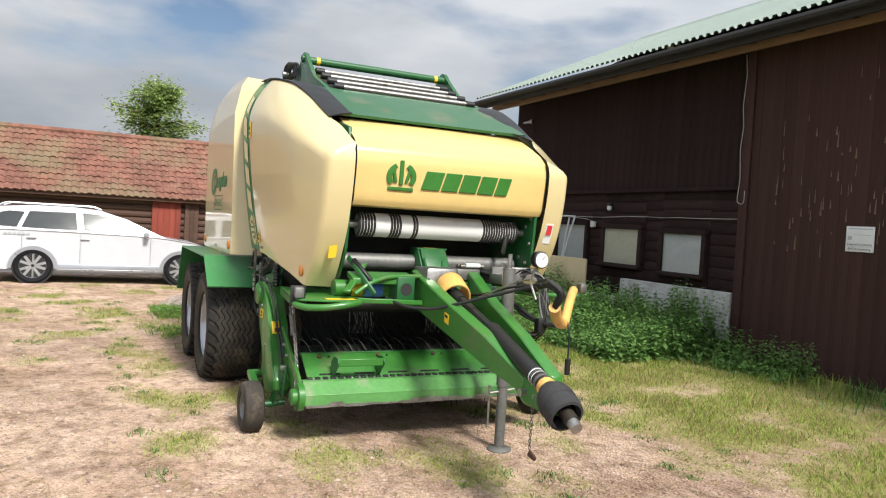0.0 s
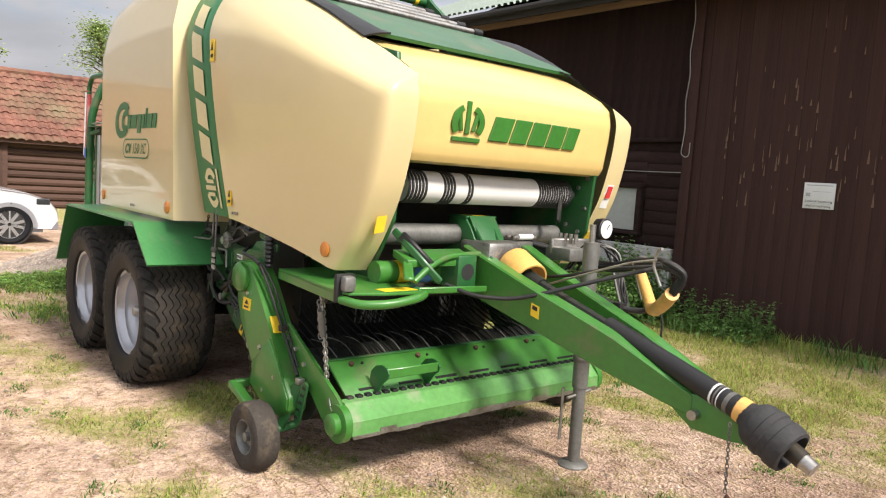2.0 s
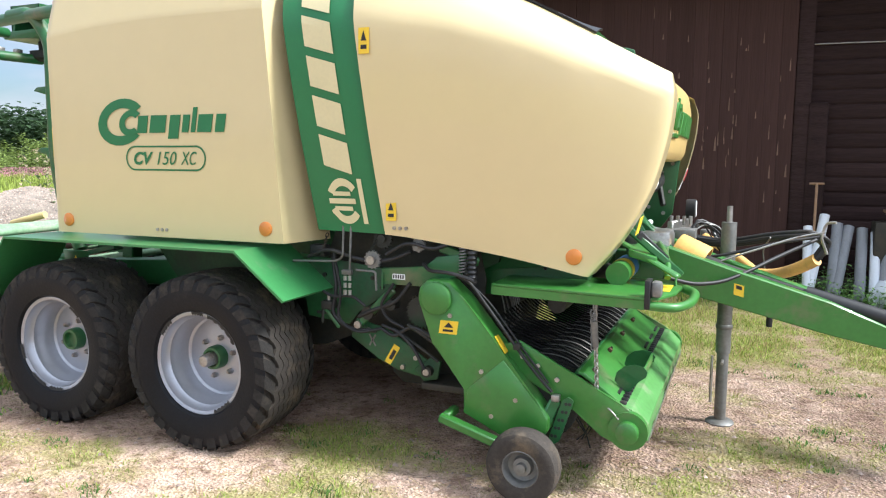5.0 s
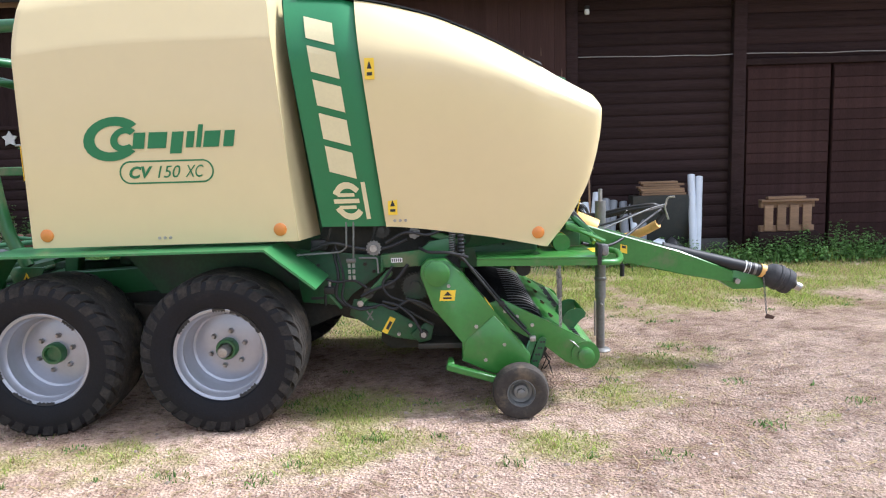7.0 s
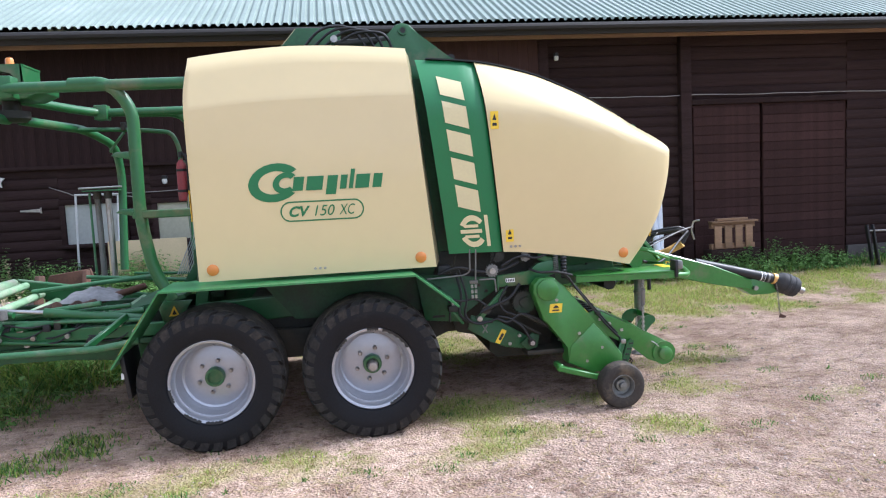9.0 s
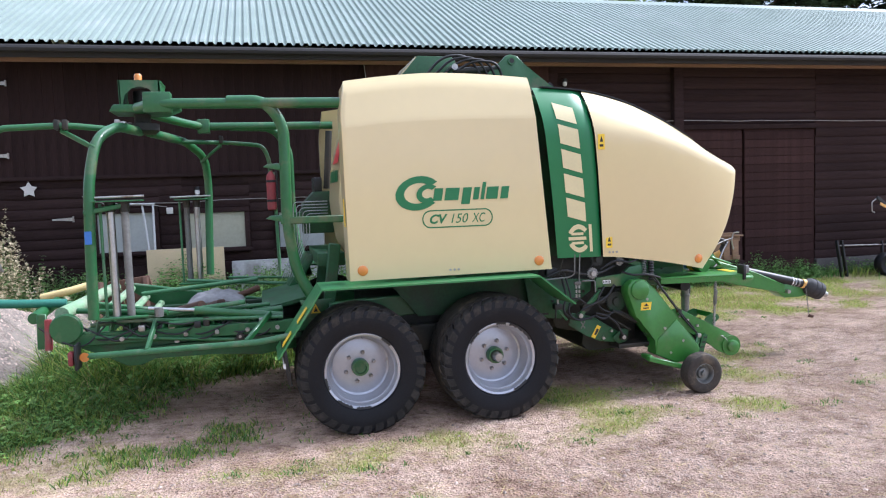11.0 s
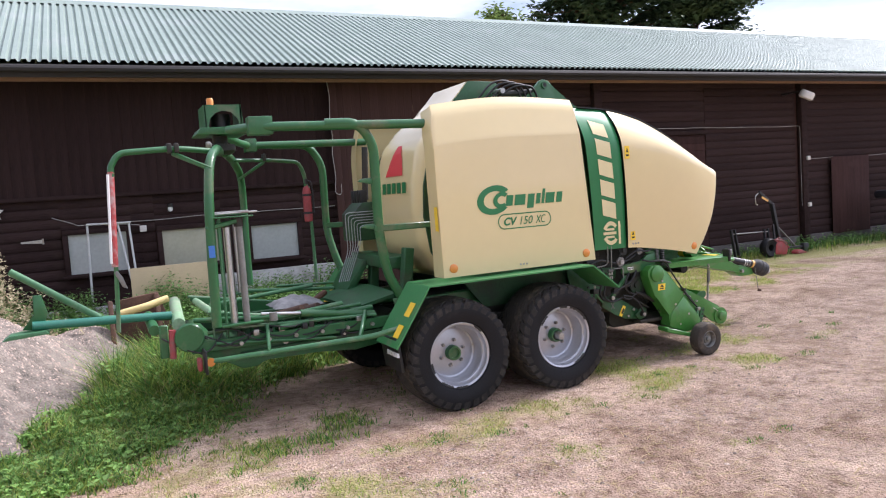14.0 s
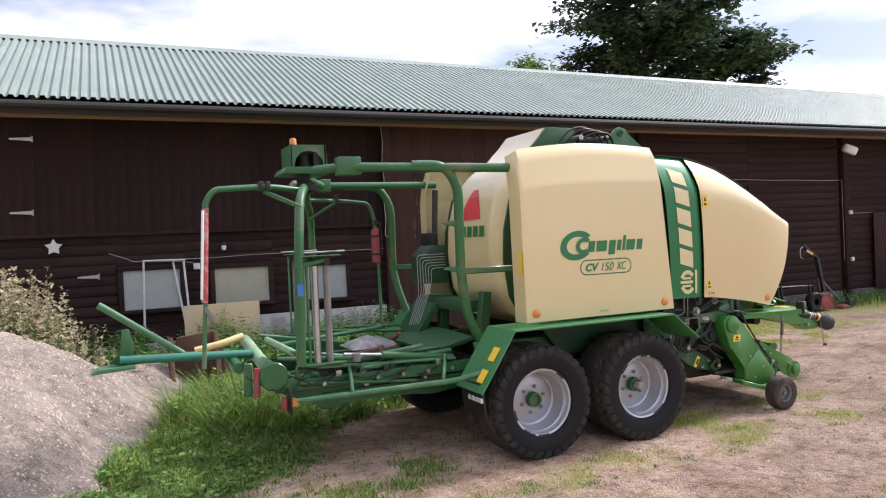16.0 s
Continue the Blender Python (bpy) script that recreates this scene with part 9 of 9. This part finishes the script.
def leafy(heap, c, size, rg_, droop=0.3):
    a, t = rg_.uniform(0, math.tau), rg_.uniform(-0.6, 0.5)
    d = Vector((math.cos(a) * math.cos(t), math.sin(a) * math.cos(t), math.sin(t) - droop))
    d.normalize()
    s = d.cross(Vector((0, 0, 1))).normalized() * size * rg_.uniform(0.28, 0.42)
    n = s.cross(d).normalized() * size * 0.12
    p = Vector(c)
    heap.add([tuple(p), tuple(p + d * size * 0.5 + s + n), tuple(p + d * size), tuple(p + d * size * 0.5 - s + n), tuple(p + d * size * 0.5)], [(0, 1, 4), (1, 2, 4), (2, 3, 4), (3, 0, 4)])


rg = random.Random(42)
short, dry, lush = Heap(), Heap(), Heap()
for _ in range(330000):
    x, y = rg.uniform(-8.5, 8.5), rg.uniform(-3.6, 6.6)
    g = grassy(x, y)
    if rg.random() > g * 0.95:
        continue
    z = ground_z(x, y) - 0.004
    tall = 0.014 + 0.026 * g + (0.035 * g if x < -3.0 else 0.012 * g if y > 3.5 else 0.0)
    k = rg.random() + 0.35 * bumps(x, y, 0.9, 12)
    for _ in range(2):
        blade(short if k > 0.30 else dry, x + rg.uniform(-.018, .018), y + rg.uniform(-.018, .018), z, tall * rg.uniform(0.5, 1.5), rg, 0.0030, 1.5)
# bright young tufts and flat weeds scattered over the bare earth
for _ in range(420):
    x, y = rg.uniform(-6.5, 6.5), rg.uniform(-2.6, 3.4)
    if grassy(x, y) < 0.02 and rg.random() > 0.12:
        continue
    r = rg.uniform(0.02, 0.12)
    for _ in range(int(620 * r)):
        a, q = rg.uniform(0, math.tau), r * rg.random() ** 0.7
        px, py = x + q * math.cos(a) * 1.3, y + q * math.sin(a)
        blade(lush if rg.random() < 0.8 else dry, px, py, ground_z(px, py), rg.uniform(0.012, 0.042) * (1.2 - q / r * 0.6), rg, 0.0035, 1.6)
# the growth behind the machine: thin blades over leafy weeds, tallest by the gravel heap, thinning towards the wheels
herbs = Heap()
for _ in range(10200):
    x, y = rg.uniform(-5.0, -1.0), rg.uniform(-0.2, 5.3)
    edge = -2.85 + 0.28 * bumps(x, y, 1.3, 21) + 0.30 * step(0.9, 2.2, y) + 1.6 * step(1.8, 3.0, y) - 0.9 * step(1.1, 0.1, y)
    inside = step(edge + 0.25, edge - 0.75, x)
    if heap_z(x, y) > 0.07 + 0.10 * bumps(x, y, 2.2, 29) or rg.random() > inside * 0.95 + 0.05:
        continue
    e = inside * (0.16 + 0.84 * step(0.9, 3.0, y)) * (0.80 + 1.15 * bumps(x, y, 2.1, 22) + 0.75 * bumps(x, y, 6.0, 27))
    hh = 0.04 + 0.33 * max(0.0, e) * (0.45 + 0.55 * step(4.6, 3.2, y))
    z0 = max(ground_z(x, y), heap_z(x, y)) - 0.01
    for _ in range(int(7 + 13 * inside)):
        px, py = x + rg.gauss(0, 0.055), y + rg.gauss(0, 0.055)
        k = rg.random()
        blade(lush if k < 0.50 else short if k < 0.94 else dry, px, py, z0, hh * rg.uniform(0.35, 1.25) * (1.5 if k < 0.04 else 1.0), rg, 0.0055, 1.3)
    if rg.random() < 0.9 * inside:
        stem, ln = rg.uniform(0.6, 1.15) * hh, rg.uniform(0.035, 0.085)
        for k in range(rg.randint(5, 11)):
            leafy(herbs, (x + rg.gauss(0, 0.03), y + rg.gauss(0, 0.03), z0 + stem * rg.uniform(0.2, 1.0)), ln * rg.uniform(0.6, 1.2), rg, 0.15)
# a torn strip of grass along the wheel track
for _ in range(95):
    s = rg.random()
    x, y = mix(-3.3, -1.95, s) + rg.gauss(0, 0.06), mix(-0.25, 0.25, s) + rg.gauss(0, 0.17)
    if bumps(x, y, 2.4, 23) < -0.25:
        continue
    for _ in range(16):
        px, py = x + rg.gauss(0, 0.04), y + rg.gauss(0, 0.04)
        blade(lush if rg.random() < 0.5 else short, px, py, ground_z(px, py) - 0.005, rg.uniform(0.02, 0.075), rg, 0.0045, 1.3)
for k in range(5000):
    x, y = rg.uniform(0.5, 19.0), rg.gauss(6.2, 0.28)
    if y < WALL_Y - 0.2:
        blade(lush if bumps(x, y, 1.2, 24) > -0.2 else short, x, y, 0, rg.uniform(0.04, 0.20) * (1.0 + 0.6 * bumps(x, y, 0.8, 25)), rg, 0.006, 0.8)
short.done("grass", GRASS, "short worn yard grass", "grass")
dry.done("dry_grass", DRY, "dry yellowed grass blades", "grass")
herbs.done("low_weeds", HERB, "leafy green weeds in the tall grass", "weeds")
lush.done("tall_grass", LUSH, "tall bright green grass behind the machine", "grass")

# straw and pebbles on the yard
straw, stones = Heap(), Heap()
for k in range(11000):
    x, y = rg.uniform(-6, 7.5), rg.uniform(-4.2, 4.2)
    a, ln = rg.uniform(0, math.tau), rg.uniform(0.03, 0.16)
    z = ground_z(x, y) + 0.004
    c, s, w = math.cos(a) * ln, math.sin(a) * ln, 0.0022
    straw.add([(x - s / ln * w, y + c / ln * w, z), (x + s / ln * w, y - c / ln * w, z), (x + c + s / ln * w, y + s - c / ln * w, z + 0.006), (x + c - s / ln * w, y + s + c / ln * w, z + 0.006)], [(0, 1, 2, 3)])
straw.done("straw", DRY, "loose pale straw on the ground", "straw")
for k in range(60000):
    x, y = rg.uniform(-5.5, 8.0), rg.gauss(-1.6, 1.9)
    if rg.random() > 0.15 + 0.85 * stony(x, y):
        continue
    r = rg.uniform(0.0025, 0.008) * (2.4 if rg.random() < 0.04 else 1)
    z = ground_z(x, y) + r * 0.2
    a = rg.uniform(0, 1.5)
    ring = [(x + r * math.cos(a + q) * rg.uniform(.8, 1.3), y + r * math.sin(a + q) * rg.uniform(.8, 1.3), z) for q in (0, 1.26, 2.51, 3.77, 5.03)]
    stones.add(ring + [(x, y, z + r * rg.uniform(0.5, 0.9))], [(i, (i + 1) % 5, 5) for i in range(5)])
for k in range(14000):
    x, y = rg.uniform(-7.5, -3.6), rg.uniform(-0.6, 4.6)
    z = heap_z(x, y)
    if z < 0.02:
        continue
    r = rg.uniform(0.005, 0.016)
    a = rg.uniform(0, 1.5)
    ring = [(x + r * math.cos(a + q), y + r * math.sin(a + q), heap_z(x + r * math.cos(a + q), y + r * math.sin(a + q)) - 0.002) for q in (0, 1.26, 2.51, 3.77, 5.03)]
    stones.add(ring + [(x, y, z + r * 0.8)], [(i, (i + 1) % 5, 5) for i in range(5)])
stones.done("pebbles", leaf_material("pebble_stone", (0.37, 0.285, 0.235), 0.5, 0.0), "scattered small stones and gravel", "stones")


def nettle_patch(x0, x1, y0, y1, n, lo, hi):
    leaves = Heap()
    for _ in range(n):
        x, y = rg.uniform(x0, x1), rg.uniform(y0, y1)
        depth = (y - y0) / (y1 - y0)
        hh = mix(lo, hi, min(1.0, depth * 1.4)) * rg.uniform(0.65, 1.15) * (0.8 + 0.4 * bumps(x, y, 1.3, 8))
        lx, ly = rg.uniform(-.10, .10), rg.uniform(-.12, .04)
        leaves.add([(x - .004, y, 0), (x + .004, y, 0), (x + lx, y + ly, hh)], [(0, 1, 2)])
        levels = int(hh / 0.055)
        for k in range(levels):
            t = (k + 1) / levels
            for _ in range(3):
                leafy(leaves, (x + lx * t + rg.uniform(-.03, .03), y + ly * t + rg.uniform(-.03, .03), hh * t), mix(0.095, 0.04, t) * rg.uniform(0.7, 1.25), rg)
    return leaves


nettle_patch(-6.2, 0.2, 4.55, 6.5, 2900, 0.30, 0.95).done("nettles", NETTLE, "dense dark green nettles along the barn", "nettles")
nettle_patch(0.2, 1.6, 5.75, 6.5, 130, 0.18, 0.50).done("nettles", NETTLE, "sparse green nettles along the barn", "nettles")
nettle_patch(3.4, 8.4, 5.75, 6.4, 420, 0.22, 0.50).done("nettles", NETTLE, "low green nettles below the barn doors", "nettles")
nettle_patch(8.4, 19.0, 6.0, 6.6, 520, 0.10, 0.32).done("nettles", NETTLE, "low dark weeds along the barn foot", "weeds")

# seeding weeds by the gravel heap
weed, plume = Heap(), Heap()
for _ in range(620):
    x, y = rg.gauss(-5.75, 0.50), rg.gauss(5.0, 0.50)
    hh = rg.uniform(1.0, 2.0) * max(0.35, 1 - 0.55 * max(0, x + 5.6))
    lx, ly = rg.uniform(-.25, .25), rg.uniform(-.25, .25)
    for k in range(14):
        t = (k + 1) / 15
        leafy(weed if t < 0.8 else plume, (x + lx * t, y + ly * t, hh * t), mix(0.17, 0.05, t), rg, -0.5 if t > 0.6 else 0.2)
        if t > 0.6:
            for _ in range(3):
                leafy(plume, (x + lx * t + rg.uniform(-.02, .02), y + ly * t + rg.uniform(-.02, .02), hh * t + rg.uniform(-.03, .03)), 0.035, rg, -0.9)
    weed.add([(x - .006, y, 0), (x + .006, y, 0), (x + lx, y + ly, hh)], [(0, 1, 2)])
weed.done("weeds", leaf_material("weed_leaves", (0.13, 0.19, 0.07)), "tall green weeds by the gravel heap", "weeds")
plume.done("weed_plumes", leaf_material("weed_plumes", (0.44, 0.38, 0.25), 0.3), "pale seed heads of tall weeds", "weeds")


# trees
BARK = material("rough_bark", (0.14, 0.085, 0.055), 0.9, vary=0.4, scale=5, fine=30, stretch=(3, 3, 1), bump=0.6)


def tree(name, at, height, spread, crown_low, leaf, mat, label, limbs, leaves_per, seed, flat=0.6, clump=0.5, top_bias=0.5):
    r_ = random.Random(seed)
    t = thing(name, at, label, "tree")
    base = Vector(at)
    trunk = fresh()
    pts = [base + Vector((r_.uniform(-.12, .12) * k, r_.uniform(-.12, .12) * k, height * 0.92 * k / 6)) for k in range(7)]
    pts[0] = base - Vector((0, 0, 0.2))
    tube(trunk, pts, height * 0.022, 8, end=height * 0.004)
    part("trunk", trunk, BARK, t)
    heap = Heap()
    for k in range(limbs):
        u = (k + r_.random()) / limbs
        z = mix(crown_low, height * 0.97, u)
        prof = math.sin(math.pi * min(1.0, 0.18 + 0.80 * u)) ** 0.8
        reach = spread * prof * r_.uniform(0.55, 1.1)
        a = r_.uniform(0, math.tau)
        i = min(5, int(z / (height * 0.92) * 6))
        root = pts[i].lerp(pts[i + 1], min(1.0, z / (height * 0.92) * 6 - i))
        tip = root + Vector((math.cos(a) * reach, math.sin(a) * reach, reach * r_.uniform(-0.05, 0.45)))
        limb = fresh()
        mid = root.lerp(tip, 0.5) + Vector((0, 0, reach * 0.10))
        tube(limb, [root, mid, tip], height * 0.006, 5, end=height * 0.0015)
        part("limb", limb, BARK, t)
        for _ in range(leaves_per):
            w = r_.uniform(0.25, 1.05)
            c = root.lerp(tip, w) + Vector((r_.gauss(0, clump), r_.gauss(0, clump), r_.gauss(0, clump * flat))) * (0.35 + 0.65 * w)
            leafy(heap, c, leaf * r_.uniform(0.7, 1.3), r_, 0.1)
    heap.done("crown", mat, "", "", t)
    tagged(t.children[-1], kind="stuff")
    return t


tree("birch_tree", (-26.0, 1.30, 0), 6.95, 1.95, 3.6, 0.17, BIRCH, "light green birch behind the outbuilding", 60, 150, 3, 0.8, 0.22)
tree("birch_tree", (-29.0, 7.6, 0), 7.6, 1.7, 3.6, 0.13, BIRCH, "light green birch behind the outbuilding", 36, 150, 5, 0.8, 0.30)
tree("pine_tree", (19.6, 22.0, 0), 16.5, 4.9, 8.4, 0.34, NEEDLE, "tall dark pine behind the barn", 80, 300, 7, 0.50, 0.36)
tree("pine_tree", (25.2, 22.5, 0), 12.2, 3.4, 8.0, 0.34, NEEDLE, "tall dark pine behind the barn", 56, 260, 9, 0.50, 0.34)
tree("birch_tree", (13.9, 22.5, 0), 10.6, 1.5, 6.5, 0.26, BIRCH, "small tree top behind the barn", 26, 60, 11, 0.8, 0.35)

# distant woods as a ragged belt of leaf clumps, and lighter bushes before it
woods, bushes, blossom = Heap(), Heap(), Heap()
rw = random.Random(77)
for k in range(30000):
    a = radians(rw.uniform(125, 170) if k % 3 else rw.uniform(70, 300))
    d = rw.uniform(120, 170)
    hh = (9 + 4 * bumps(a * 10, 0, 1.0, 3) + 2 * bumps(a * 60, 0, 1.0, 4))
    c = (d * math.cos(a), d * math.sin(a), rw.uniform(0, 1) ** 0.8 * hh)
    for _ in range(2):
        leafy(woods, (c[0] + rw.uniform(-1, 1), c[1] + rw.uniform(-1, 1), c[2] + rw.uniform(-.5, .5)), rw.uniform(0.8, 1.5), rw, 0.0)
for k in range(260):
    x, y = rw.uniform(-78, -55), rw.uniform(18, 66)
    hh, w = rw.uniform(1.8, 4.2), rw.uniform(0.9, 1.7)
    for _ in range(110):
        u, v = rw.uniform(0, math.tau), rw.random() ** 0.6
        q = w * rw.random() ** 0.5 * math.sin(math.pi * min(1.0, 0.25 + 0.7 * v))
        leafy(bushes, (x + q * math.cos(u), y + q * math.sin(u), hh * v), rw.uniform(0.22, 0.42), rw, 0.0)
for k in range(9000):
    x, y = rw.uniform(-52, -44), rw.uniform(16, 54)
    leafy(blossom, (x, y, rw.uniform(0.5, 1.15)), rw.uniform(0.08, 0.16), rw, -0.4)
bushes.done("bushes", leaf_material("bush_leaves", (0.20, 0.27, 0.075), 0.5), "light green bushes at the edge of the meadow", "bushes")
blossom.done("pink_flowers", leaf_material("pink_blossom", (0.50, 0.22, 0.30), 0.3), "band of pink wild flowers in the meadow", "flowers")
woods.done("far_woods", leaf_material("far_wood_leaves", (0.05, 0.09, 0.04)), "distant belt of green woods", "woods")
meadow = Heap()
for k in range(26000):
    x, y = rw.uniform(-56, -24), rw.uniform(8, 52)
    blade(meadow, x, y, 0, rw.uniform(0.3, 0.8), rw, 0.03, 0.4)
meadow.done("meadow_grass", GRASS, "tall meadow grass behind the yard", "grass")
